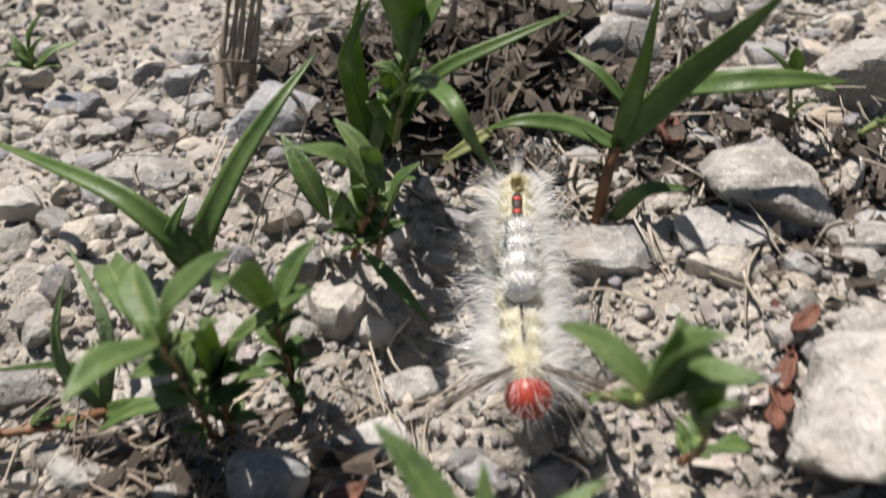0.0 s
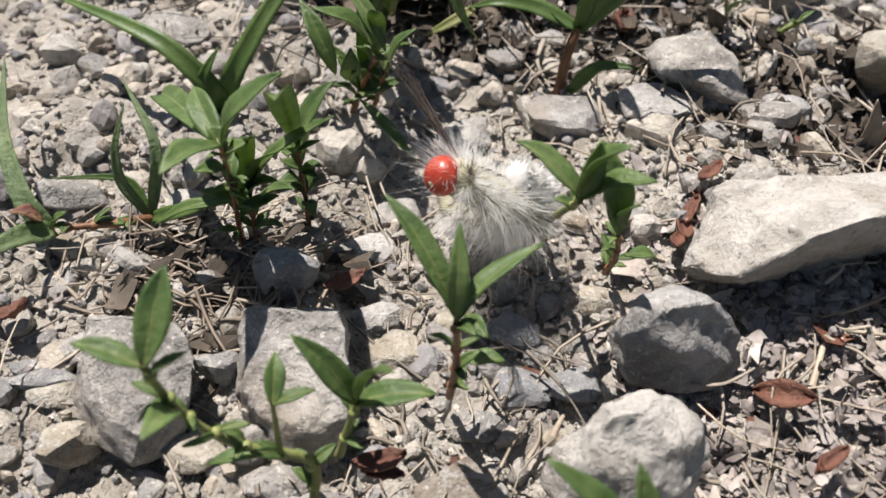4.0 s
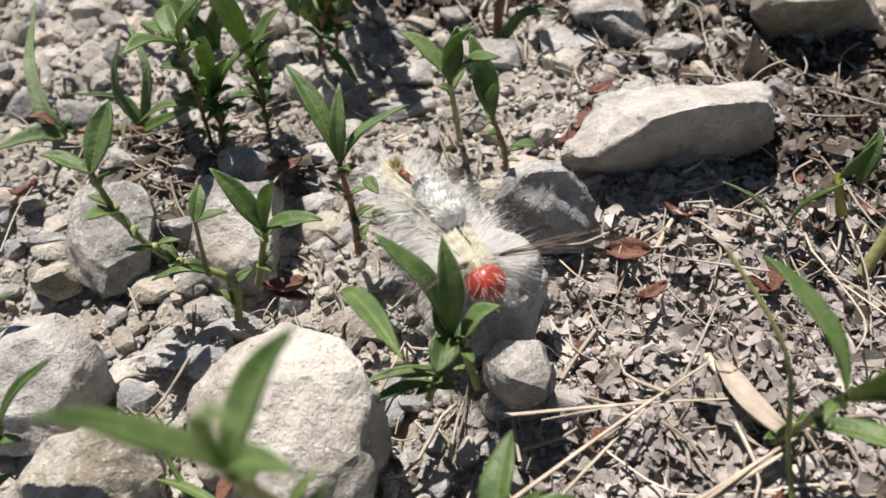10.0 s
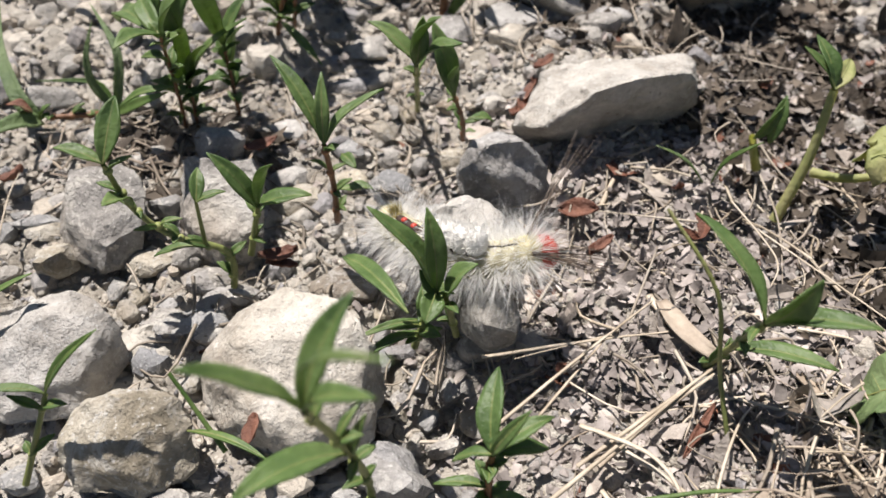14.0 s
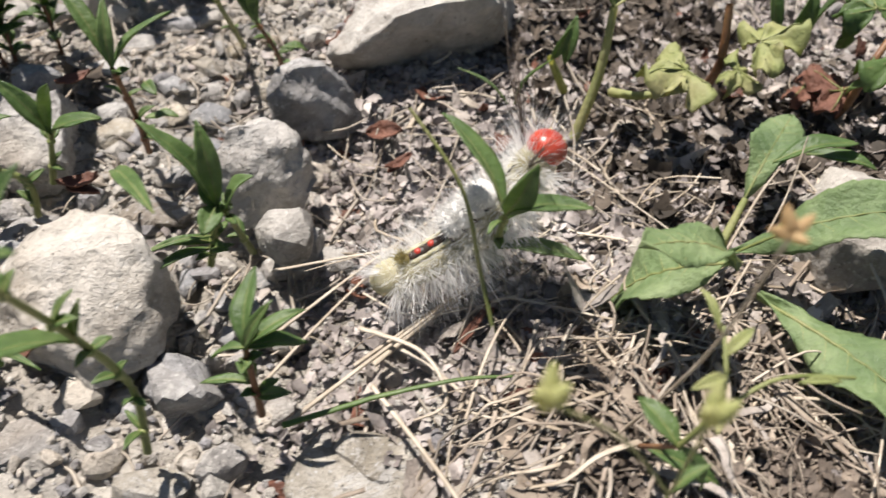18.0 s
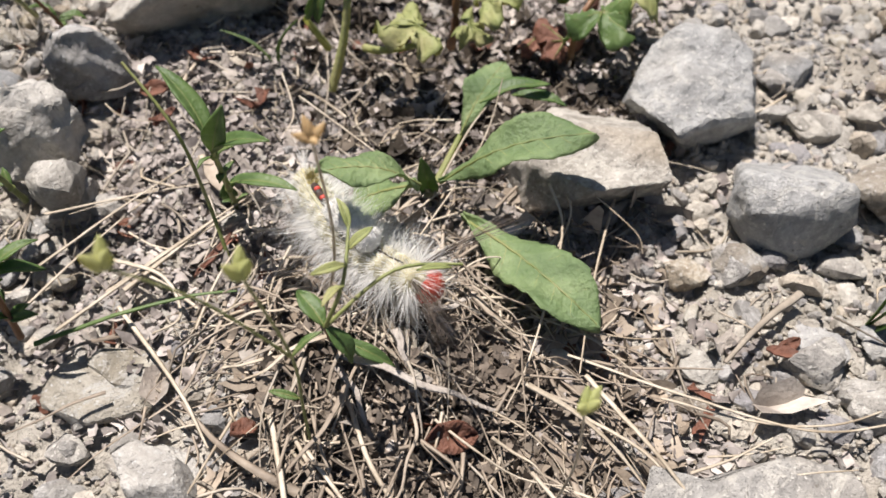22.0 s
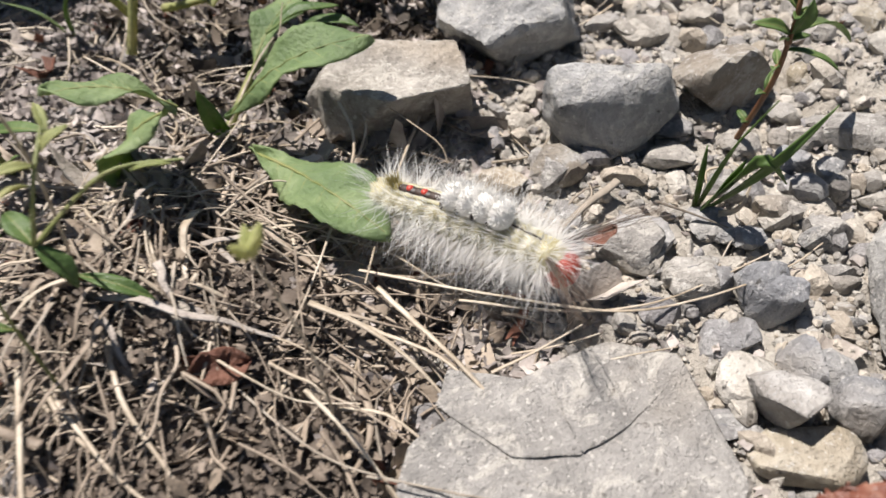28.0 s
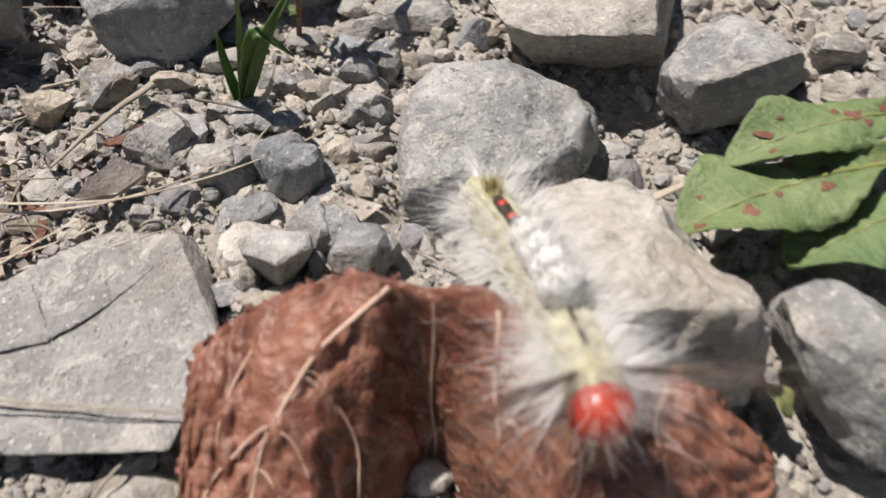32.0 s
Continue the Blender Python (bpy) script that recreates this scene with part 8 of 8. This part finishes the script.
straw([(0.0380, 0.0304, 0.0015), (0.0402, 0.0235, 0.0020), (0.0438, 0.0186, 0.0025)], 0.00110, STRAW, "dry_straw", "broad bleached dry grass blade on litter", "straw")
straw([(0.1123, -0.0094, 0.0030), (0.1055, -0.0124, 0.0025), (0.0985, -0.0166, 0.0020)], 0.00110, TWIG, "grey_twig", "weathered grey twig resting on gravel", "twig")
straw([(0.1504, -0.0533, 0.0010), (0.1548, -0.0543, 0.0020), (0.1588, -0.0552, 0.0030)], 0.00060, STRAW, "dry_straw", "bleached dry grass straw lying on litter", "straw")

# ---- the tussock caterpillar ----
def plain(name, stops, rough=0.5, spec=0.4, scale=700, through=0.0, coat=0.0):
    m, nt, b = material(name, rough, spec)
    f = noise_node(nt, scale, 4, 0.6)
    col = ramp(nt, f, *stops)
    nt.links.new(col, b.inputs["Base Color"])
    bump(nt, b, (f, 0.00008))
    b.inputs["Coat Weight"].default_value = coat
    clear = 0.40 if name == "pale_hair" else 0.0
    if through:
        t = nt.nodes.new("ShaderNodeBsdfTranslucent")
        nt.links.new(col, t.inputs[0])
        s = nt.nodes.new("ShaderNodeMixShader")
        s.inputs[0].default_value = through
        nt.links.new(b.outputs[0], s.inputs[1])
        nt.links.new(t.outputs[0], s.inputs[2])
        if clear:
            g, s2 = nt.nodes.new("ShaderNodeBsdfTransparent"), nt.nodes.new("ShaderNodeMixShader")
            s2.inputs[0].default_value = clear
            nt.links.new(s.outputs[0], s2.inputs[1])
            nt.links.new(g.outputs[0], s2.inputs[2])
            s = s2
        nt.links.new(s.outputs[0], nt.nodes["Material Output"].inputs[0])
    return m


SKIN = plain("cream_skin", ((0.35, (0.27, 0.25, 0.165)), (0.5, (0.41, 0.385, 0.275)), (0.68, (0.52, 0.495, 0.385))), 0.5)
SKIN_YELLOW = plain("yellow_skin", ((0.35, (0.30, 0.275, 0.17)), (0.6, (0.42, 0.39, 0.26))), 0.55)
for m in (SKIN, SKIN_YELLOW):
    b = m.node_tree.nodes["Principled BSDF"]
    b.inputs["Subsurface Weight"].default_value, b.inputs["Subsurface Scale"].default_value = 0.75, 0.002
    b.inputs["Subsurface Radius"].default_value = (1.0, 0.9, 0.55)
DARK_STRIPE = plain("dark_stripe", ((0.4, (0.025, 0.018, 0.014)), (0.6, (0.06, 0.035, 0.025))), 0.5)
RED_DOT = plain("red_dot", ((0.4, (0.33, 0.028, 0.018)), (0.6, (0.47, 0.055, 0.032))), 0.4)
HEAD = plain("red_head", ((0.35, (0.31, 0.032, 0.018)), (0.65, (0.45, 0.066, 0.036))), 0.34, 0.4, 400, coat=0.25)
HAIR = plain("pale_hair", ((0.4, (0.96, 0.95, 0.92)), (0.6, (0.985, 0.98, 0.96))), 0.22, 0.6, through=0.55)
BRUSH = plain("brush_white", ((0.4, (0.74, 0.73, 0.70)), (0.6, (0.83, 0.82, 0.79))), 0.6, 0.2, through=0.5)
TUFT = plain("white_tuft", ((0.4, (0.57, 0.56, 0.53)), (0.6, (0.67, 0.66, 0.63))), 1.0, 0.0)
PENCIL = plain("dark_pencil", ((0.4, (0.09, 0.07, 0.055)), (0.6, (0.17, 0.13, 0.10))), 0.5, through=0.2)

TAIL_KNOB = plain("ochre_knob", ((0.4, (0.30, 0.25, 0.09)), (0.6, (0.42, 0.36, 0.15))), 0.6)

cat_rng = np.random.default_rng(2024)


def hairs(roots, dirs, lengths, radius, bend=0.2):
    """Fine tapered flattened hairs."""
    n = len(roots)
    d = dirs / np.linalg.norm(dirs, axis=1)[:, None]
    a = np.cross(d, cat_rng.normal(size=(n, 3)))
    a /= np.linalg.norm(a, axis=1)[:, None]
    mid = roots + d * lengths[:, None] * 0.5
    tip = roots + d * lengths[:, None] + a * (lengths * cat_rng.normal(0, bend, n))[:, None] + np.array([0, 0, -0.05]) * lengths[:, None]
    v = np.stack([roots - a * radius, roots + a * radius, mid - a * radius * 0.8, mid + a * radius * 0.8, tip], 1)
    q = [[0, 1, 3], [0, 3, 2], [2, 3, 4]]
    return v.reshape(-1, 3), (np.array(q)[None] + (np.arange(n) * 5)[:, None, None]).reshape(-1, 3)


caterpillar = new("tussock_caterpillar")
tagged(caterpillar, "hairy cream caterpillar with red head and white tufts, crawling over gravel", "caterpillar")
N_SEG = 12
segments = []


def body_segment(i):
    """Segment i from the head end; forward is +y, up is +z."""
    r = cat_rng
    taper = 1.0 - 0.16 * abs(i - 5.5) / 5.5
    rad = 0.00250 * taper
    v, f = ball(rad * 1.05, 0.00275, rad)
    v[:, 2] += 0.00012 * np.sin(v[:, 0] * 4200)
    seg = part("body_segment", mesh_of("body_segment", v, f, SKIN_YELLOW if i in (0, 10, 11) else SKIN), caterpillar, "cream ringed body segment")
    for s in (-1, 1):
        for h in (0.15, -0.45):
            v, f = ball(0.00032, 0.0003, 0.00032, s * rad * math.cos(h), 0, rad * math.sin(h) + 0.0002, 2)
            part("wart", mesh_of("wart", v, f, SKIN), seg)
        leg = i in (0, 1, 2)
        if leg or i in (5, 6, 7, 8, 11):
            k = 0.00026 if leg else 0.00055
            p, q = tube_points([(s * rad * 0.5, 0, -rad * 0.6), (s * rad * 0.62, 0.0001, -rad * 1.0), (s * rad * 0.55, 0.0003, -rad * 1.35)], k, 7, 3, 0.5)
            part("leg", mesh_of("leg", p, q, SKIN), seg, "" if leg else "stubby pale proleg")
    if i in (3, 4, 5, 6):
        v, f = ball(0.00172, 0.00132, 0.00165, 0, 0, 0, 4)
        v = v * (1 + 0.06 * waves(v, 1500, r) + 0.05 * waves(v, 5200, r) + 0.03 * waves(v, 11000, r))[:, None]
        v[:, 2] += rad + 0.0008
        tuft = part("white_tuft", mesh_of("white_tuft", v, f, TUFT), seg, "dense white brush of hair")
        for s in (-1, 1):
            e, g = ball(0.00012, 0.00022, 0.0006, s * 0.0013, -0.00095, rad + 0.0001, 2)
            part("dark_mark", mesh_of("dark_mark", e, g, DARK_STRIPE), seg, "short black slit between brushes")
        n = 330
        d = r.normal(size=(n, 3)) * np.array([1, 0.8, 1])
        d[:, 2] = np.abs(d[:, 2]) * 1.3
        d /= np.linalg.norm(d, axis=1)[:, None]
        roots = d * np.array([0.0016, 0.0011, 0.0014]) + np.array([0, 0, rad + 0.0008])
        p, q = hairs(roots, d + np.array([0, 0, 0.3]), r.uniform(0.0005, 0.0013, n), 0.00005, 0.10)
        part("brush_hair", mesh_of("brush_hair", p, q, BRUSH), tuft)
    if i in (7, 8, 9):
        v, f = ball(0.00060, 0.0017, 0.00046, 0, 0, rad * 0.93)
        for s in (-1, 1):
            e, g = ball(0.00030, 0.0016, 0.00026, s * 0.00078, 0, rad * 0.88)
            part("side_stripe", mesh_of("side_stripe", e, g, SKIN_YELLOW), seg, "pale yellow line beside the black stripe")
        part("dorsal_stripe", mesh_of("dorsal_stripe", v, f, DARK_STRIPE), seg, "black stripe along the back")
        if i in (8, 9):
            v, f = ball(0.00046, 0.00046, 0.00034, 0, 0, rad * 0.93 + 0.00026, 2)
            part("red_spot", mesh_of("red_spot", v, f, RED_DOT), seg, "small bright red gland")
    if i == 10:
        v, f = ball(0.00075, 0.0007, 0.0006, 0, 0, rad * 0.9)
        part("tail_knob", mesh_of("tail_knob", v, f, TAIL_KNOB), seg, "ochre knob at the root of the tail hair")
        n = 150
        dirs = np.stack([r.normal(0, 0.3, n), -0.35 + r.normal(0, 0.3, n), 1 + r.normal(0, 0.2, n)], 1)
        roots = np.stack([r.normal(0, 0.0003, n), r.normal(0, 0.0003, n), np.full(n, rad * 0.95)], 1)
        p, q = hairs(roots, dirs, r.uniform(0.0008, 0.0022, n), 0.00005, 0.1)
        part("tail_brush", mesh_of("tail_brush", p, q, TAIL_KNOB), seg, "ochre brush of short hair")
    if i in (1, 2):
        v, f = ball(0.00016, 0.0011, 0.00016, 0, 0, rad * 0.97)
        part("dorsal_stripe", mesh_of("dorsal_stripe", v, f, DARK_STRIPE), seg, "thin dark line along the back")
    # long hair in fans, one from each wart, shorter hair above
    n = 250
    side = r.choice((-1, 1), n)
    el = r.choice((-0.75, -0.35, 0.10), n, p=(0.42, 0.4, 0.18)) + r.normal(0, 0.16, n) + (0.35 if i < 3 else 0.0)
    fwd = r.normal(0.0, 0.42, n) + (0.5 if i == 0 else -0.5 if i > 9 else 0)
    dirs = np.stack([side * np.cos(el), fwd, np.sin(el)], 1)
    roots = dirs * np.array([rad * 0.9, 0.0004, rad * 0.9])
    p, q = hairs(roots, dirs, r.gamma(5, 0.00074, n).clip(0.0016, 0.0076), 0.000036, 0.12)
    part("side_hair", mesh_of("side_hair", p, q, HAIR), seg, "long pale spreading hair")
    n = 90
    el = r.choice((0.5, 0.85), n) + r.normal(0, 0.1, n)
    el = np.where(r.uniform(size=n) < 0.5, el, 3.1416 - el)
    dirs = np.stack([np.cos(el), r.normal(0, 0.4, n), np.sin(el)], 1)
    roots = dirs * np.array([rad, 0.0005, rad]) * 0.92
    p, q = hairs(roots, dirs, r.uniform(0.0015, 0.0055, n), 0.000032, 0.12)
    part("back_hair", mesh_of("back_hair", p, q, HAIR), seg)
    # dense short fuzz close to the skin
    n = 110 if 2 < i < 10 else 330
    el = r.uniform(-0.6, 3.74, n)
    dirs = np.stack([np.cos(el), r.normal(0, 0.45, n), np.sin(el)], 1)
    roots = dirs * np.array([rad, 0.0012, rad]) * 0.95
    keep = ~((np.abs(dirs[:, 0]) < 0.35) & (dirs[:, 2] > 0)) if i in (7, 8, 9) else np.ones(n, bool)
    p, q = hairs(roots[keep], dirs[keep], r.uniform(0.0005, 0.0017, n)[keep], 0.000032, 0.2)
    part("fuzz", mesh_of("fuzz", p, q, HAIR), seg)
    if i == 0:
        n = 210
        dirs = np.stack([r.normal(0, 0.6, n), 0.85 + r.normal(0, 0.2, n), 0.55 + r.normal(0, 0.3, n)], 1)
        roots = dirs * np.array([rad, 0.001, rad]) * 0.95
        p, q = hairs(roots, dirs, r.uniform(0.0020, 0.0056, n), 0.000034, 0.14)
        part("collar_hair", mesh_of("collar_hair", p, q, HAIR), seg, "pale hair falling over the head")
        for s in (-1, 1):
            n = 30
            dirs = np.stack([s * 0.72 + r.normal(0, 0.07, n), 0.75 + r.normal(0, 0.07, n), 0.42 + r.normal(0, 0.06, n)], 1)
            roots = np.stack([s * 0.0011 + r.normal(0, 0.00014, n), 0.0004 + r.normal(0, 0.00014, n), 0.0013 + r.normal(0, 0.0001, n)], 1)
            p, q = hairs(roots, dirs, np.where(r.uniform(size=n) < 0.3, r.uniform(0.004, 0.010, n), r.uniform(0.012, 0.0175, n)), 0.000045, 0.03)
            part("hair_pencil", mesh_of("hair_pencil", p, q, PENCIL), seg, "long dark hair pencil")
    if i == 11:
        n = 60
        dirs = np.stack([r.normal(0, 0.16, n), -1 + r.normal(0, 0.12, n), 0.55 + r.normal(0, 0.14, n)], 1)
        roots = np.stack([r.normal(0, 0.0002, n), r.normal(-0.0004, 0.0002, n), np.full(n, 0.0012)], 1)
        p, q = hairs(roots, dirs, r.uniform(0.003, 0.0062, n), 0.00004, 0.08)
        part("tail_pencil", mesh_of("tail_pencil", p, q, HAIR), seg, "pale hair pencil at the tail")
    return seg


segments = [body_segment(i) for i in range(N_SEG)]
v, f = ball(0.00215, 0.0019, 0.00212, 0, 0.0003, -0.0006)
head = part("head", mesh_of("head", v, f, HEAD), caterpillar, "glossy orange-red round head")
for s in (-1, 1):
    v, f = ball(0.00035, 0.0003, 0.0003, s * 0.0008, 0.0017, -0.0014, 2)
    part("mouthpart", mesh_of("mouthpart", v, f, SKIN_YELLOW), head)
    p, q = tube_points([(s * 0.0008, 0.0010, -0.0006), (s * 0.0012, 0.0016, -0.0008)], 0.00014, 5, 2, 0.5)
    part("antenna", mesh_of("antenna", p, q, SKIN_YELLOW), head)
n = 70
d = cat_rng.normal(size=(n, 3)) * np.array([1, 0.6, 1]) + np.array([0, 0.9, 0])
d /= np.linalg.norm(d, axis=1)[:, None]
p, q = hairs(d * 0.0020, d, cat_rng.uniform(0.001, 0.0036, n), 0.000022, 0.15)
part("face_hair", mesh_of("face_hair", p, q, HAIR), head)

crawl_rows = []


def crawl(t, tail, mid, front):
    """The body's line at one time: tail, middle and head in metres."""
    crawl_rows.append((t, np.array(tail), np.array(mid), np.array(front)))


crawl(0, (0.0072, 0.0987, 0.0050), (0.0053, 0.0807, 0.0060), (0.0046, 0.0680, 0.0060))
crawl(0.5, (0.0031, 0.0886, 0.0050), (0.0022, 0.0743, 0.0060), (0.0027, 0.0618, 0.0060))
crawl(1, (0.0025, 0.0830, 0.0050), (0.0012, 0.0701, 0.0060), (0.0013, 0.0581, 0.0060))
crawl(1.5, (0.0015, 0.0788, 0.0050), (0.0020, 0.0652, 0.0060), (0.0051, 0.0559, 0.0091))
crawl(2, (-0.0019, 0.0749, 0.0049), (0.0030, 0.0607, 0.0058), (0.0090, 0.0605, 0.0113))
crawl(2.5, (0.0006, 0.0733, 0.0049), (0.0060, 0.0600, 0.0060), (0.0101, 0.0634, 0.0139))
crawl(3, (-0.0003, 0.0713, 0.0049), (0.0073, 0.0610, 0.0057), (0.0021, 0.0660, 0.0138))
crawl(3.5, (-0.0014, 0.0686, 0.0047), (0.0083, 0.0646, 0.0056), (-0.0006, 0.0630, 0.0150))
crawl(5.5, (0.0110, 0.0800, 0.0047), (0.0081, 0.0693, 0.0065), (0.0039, 0.0592, 0.0109))
crawl(6, (0.0119, 0.0761, 0.0049), (0.0091, 0.0646, 0.0065), (0.0074, 0.0540, 0.0094))
crawl(6.5, (0.0136, 0.0677, 0.0047), (0.0077, 0.0625, 0.0065), (0.0025, 0.0494, 0.0098))
crawl(7, (0.0122, 0.0641, 0.0050), (0.0064, 0.0538, 0.0060), (0.0028, 0.0423, 0.0080))
crawl(7.5, (0.0134, 0.0648, 0.0050), (0.0091, 0.0496, 0.0060), (0.0061, 0.0328, 0.0070))
crawl(8, (0.0131, 0.0628, 0.0050), (0.0095, 0.0511, 0.0060), (0.0092, 0.0373, 0.0100))
crawl(8.5, (0.0128, 0.0636, 0.0050), (0.0088, 0.0508, 0.0080), (0.0073, 0.0394, 0.0120))
crawl(9, (0.0130, 0.0663, 0.0050), (0.0086, 0.0482, 0.0080), (0.0100, 0.0356, 0.0120))
crawl(9.5, (0.0103, 0.0631, 0.0050), (0.0077, 0.0471, 0.0080), (0.0107, 0.0337, 0.0120))
crawl(10, (0.0028, 0.0563, 0.0050), (0.0093, 0.0448, 0.0080), (0.0148, 0.0328, 0.0110))
crawl(10.5, (0.0006, 0.0535, 0.0050), (0.0089, 0.0421, 0.0090), (0.0159, 0.0323, 0.0120))
crawl(11, (-0.0008, 0.0451, 0.0044), (0.0048, 0.0466, 0.0088), (0.0131, 0.0388, 0.0163))
crawl(11.5, (-0.0015, 0.0439, 0.0046), (0.0032, 0.0451, 0.0091), (0.0117, 0.0351, 0.0166))
crawl(12, (0.0022, 0.0426, 0.0060), (0.0108, 0.0329, 0.0080), (0.0179, 0.0230, 0.0060))
crawl(12.5, (0.0013, 0.0442, 0.0060), (0.0093, 0.0347, 0.0080), (0.0195, 0.0298, 0.0090))
crawl(13, (0.0009, 0.0413, 0.0059), (0.0096, 0.0333, 0.0080), (0.0192, 0.0299, 0.0100))
crawl(13.5, (0.0028, 0.0432, 0.0058), (0.0103, 0.0335, 0.0080), (0.0201, 0.0320, 0.0111))
crawl(15.5, (0.0178, 0.0319, 0.0060), (0.0292, 0.0267, 0.0070), (0.0394, 0.0214, 0.0070))
crawl(16, (0.0156, 0.0306, 0.0060), (0.0274, 0.0230, 0.0070), (0.0396, 0.0178, 0.0070))
crawl(16.5, (0.0193, 0.0273, 0.0060), (0.0276, 0.0189, 0.0071), (0.0383, 0.0182, 0.0093))
crawl(17, (0.0196, 0.0161, 0.0059), (0.0308, 0.0154, 0.0068), (0.0393, 0.0159, 0.0133))
crawl(17.5, (0.0238, 0.0166, 0.0060), (0.0363, 0.0167, 0.0092), (0.0400, 0.0209, 0.0186))
crawl(18, (0.0296, 0.0166, 0.0057), (0.0397, 0.0188, 0.0100), (0.0467, 0.0194, 0.0207))
crawl(18.5, (0.0345, 0.0148, 0.0062), (0.0412, 0.0188, 0.0126), (0.0480, 0.0207, 0.0222))
crawl(19, (0.0420, 0.0213, 0.0094), (0.0527, 0.0220, 0.0180), (0.0578, 0.0149, 0.0126))
crawl(19.5, (0.0459, 0.0208, 0.0116), (0.0546, 0.0205, 0.0144), (0.0629, 0.0124, 0.0091))
crawl(20, (0.0460, 0.0200, 0.0120), (0.0565, 0.0133, 0.0120), (0.0612, 0.0027, 0.0090))
crawl(20.5, (0.0517, 0.0257, 0.0109), (0.0558, 0.0120, 0.0123), (0.0511, 0.0048, 0.0106))
crawl(21, (0.0494, 0.0222, 0.0100), (0.0544, 0.0080, 0.0123), (0.0519, 0.0003, 0.0107))
crawl(21.5, (0.0538, 0.0207, 0.0099), (0.0540, 0.0068, 0.0113), (0.0557, -0.0020, 0.0118))
crawl(22, (0.0522, 0.0167, 0.0080), (0.0562, 0.0038, 0.0100), (0.0635, -0.0043, 0.0110))
crawl(22.5, (0.0505, 0.0144, 0.0069), (0.0577, 0.0015, 0.0090), (0.0629, -0.0057, 0.0111))
crawl(23, (0.0485, 0.0030, 0.0085), (0.0579, 0.0001, 0.0117), (0.0679, -0.0052, 0.0107))
crawl(23.5, (0.0538, 0.0012, 0.0080), (0.0652, -0.0037, 0.0080), (0.0769, -0.0092, 0.0090))
crawl(24, (0.0545, -0.0009, 0.0070), (0.0682, -0.0069, 0.0083), (0.0796, -0.0153, 0.0087))
crawl(24.5, (0.0572, -0.0002, 0.0070), (0.0683, -0.0107, 0.0083), (0.0766, -0.0234, 0.0087))
crawl(25, (0.0584, -0.0016, 0.0070), (0.0661, -0.0179, 0.0084), (0.0682, -0.0305, 0.0090))
crawl(25.5, (0.0595, -0.0015, 0.0070), (0.0721, -0.0141, 0.0080), (0.0822, -0.0222, 0.0080))
crawl(27.5, (0.0785, -0.0019, 0.0060), (0.0880, -0.0091, 0.0070), (0.0928, -0.0214, 0.0060))
crawl(28, (0.0840, -0.0048, 0.0060), (0.0923, -0.0140, 0.0071), (0.0986, -0.0222, 0.0072))
crawl(28.5, (0.0867, -0.0133, 0.0050), (0.0987, -0.0188, 0.0070), (0.1073, -0.0249, 0.0080))
crawl(29, (0.0923, -0.0175, 0.0050), (0.1049, -0.0223, 0.0072), (0.1136, -0.0311, 0.0074))
crawl(29.5, (0.0990, -0.0208, 0.0050), (0.1092, -0.0279, 0.0072), (0.1151, -0.0361, 0.0075))
crawl(30, (0.1058, -0.0241, 0.0050), (0.1136, -0.0368, 0.0070), (0.1185, -0.0459, 0.0070))
crawl(30.5, (0.1115, -0.0353, 0.0050), (0.1201, -0.0453, 0.0070), (0.1273, -0.0527, 0.0091))
crawl(31, (0.1167, -0.0451, 0.0046), (0.1277, -0.0492, 0.0090), (0.1331, -0.0564, 0.0122))
crawl(31.5, (0.1309, -0.0443, 0.0075), (0.1322, -0.0541, 0.0114), (0.1273, -0.0644, 0.0168))
crawl(32, (0.1306, -0.0515, 0.0100), (0.1276, -0.0643, 0.0130), (0.1231, -0.0764, 0.0170))


def body_frame(c, d):
    d = Vector(d).normalized()
    up = Vector((0, 0, 1))
    if abs(d.z) > 0.92:
        up = Vector((0, -0.4, 1)).normalized()
    x = d.cross(up).normalized()
    z = x.cross(d)
    m = Matrix((x, d, z)).transposed().to_4x4()
    m.translation = c
    return m


def motions():
    whole, moved = [], [[] for _ in range(N_SEG + 1)]
    for t, a, b, c in crawl_rows:
        ctrl = 2 * b - (a + c) / 2
        line = lambda s: (1 - s) ** 2 * a + 2 * s * (1 - s) * ctrl + s ** 2 * c
        slope = lambda s: 2 * (1 - s) * (ctrl - a) + 2 * s * (c - ctrl)
        # equal steps along the curve
        ss = np.linspace(0, 1, 80)
        pts = np.array([line(s) for s in ss])
        run = np.concatenate([[0], np.cumsum(np.linalg.norm(np.diff(pts, axis=0), axis=1))])
        at = lambda k: float(np.interp(k * run[-1], run, ss))
        root = body_frame(line(at(0.5)), slope(at(0.5)))
        whole.append((t, root))
        inv = root.inverted()
        for i in range(N_SEG + 1):
            k = 1.0 if i == N_SEG else 0.93 - i * 0.89 / (N_SEG - 1)
            s = at(k)
            moved[i].append((t, inv @ body_frame(line(s), slope(s))))
    walk(caterpillar, whole)
    for i, seg in enumerate(segments + [head]):
        walk(seg, moved[i])


motions()
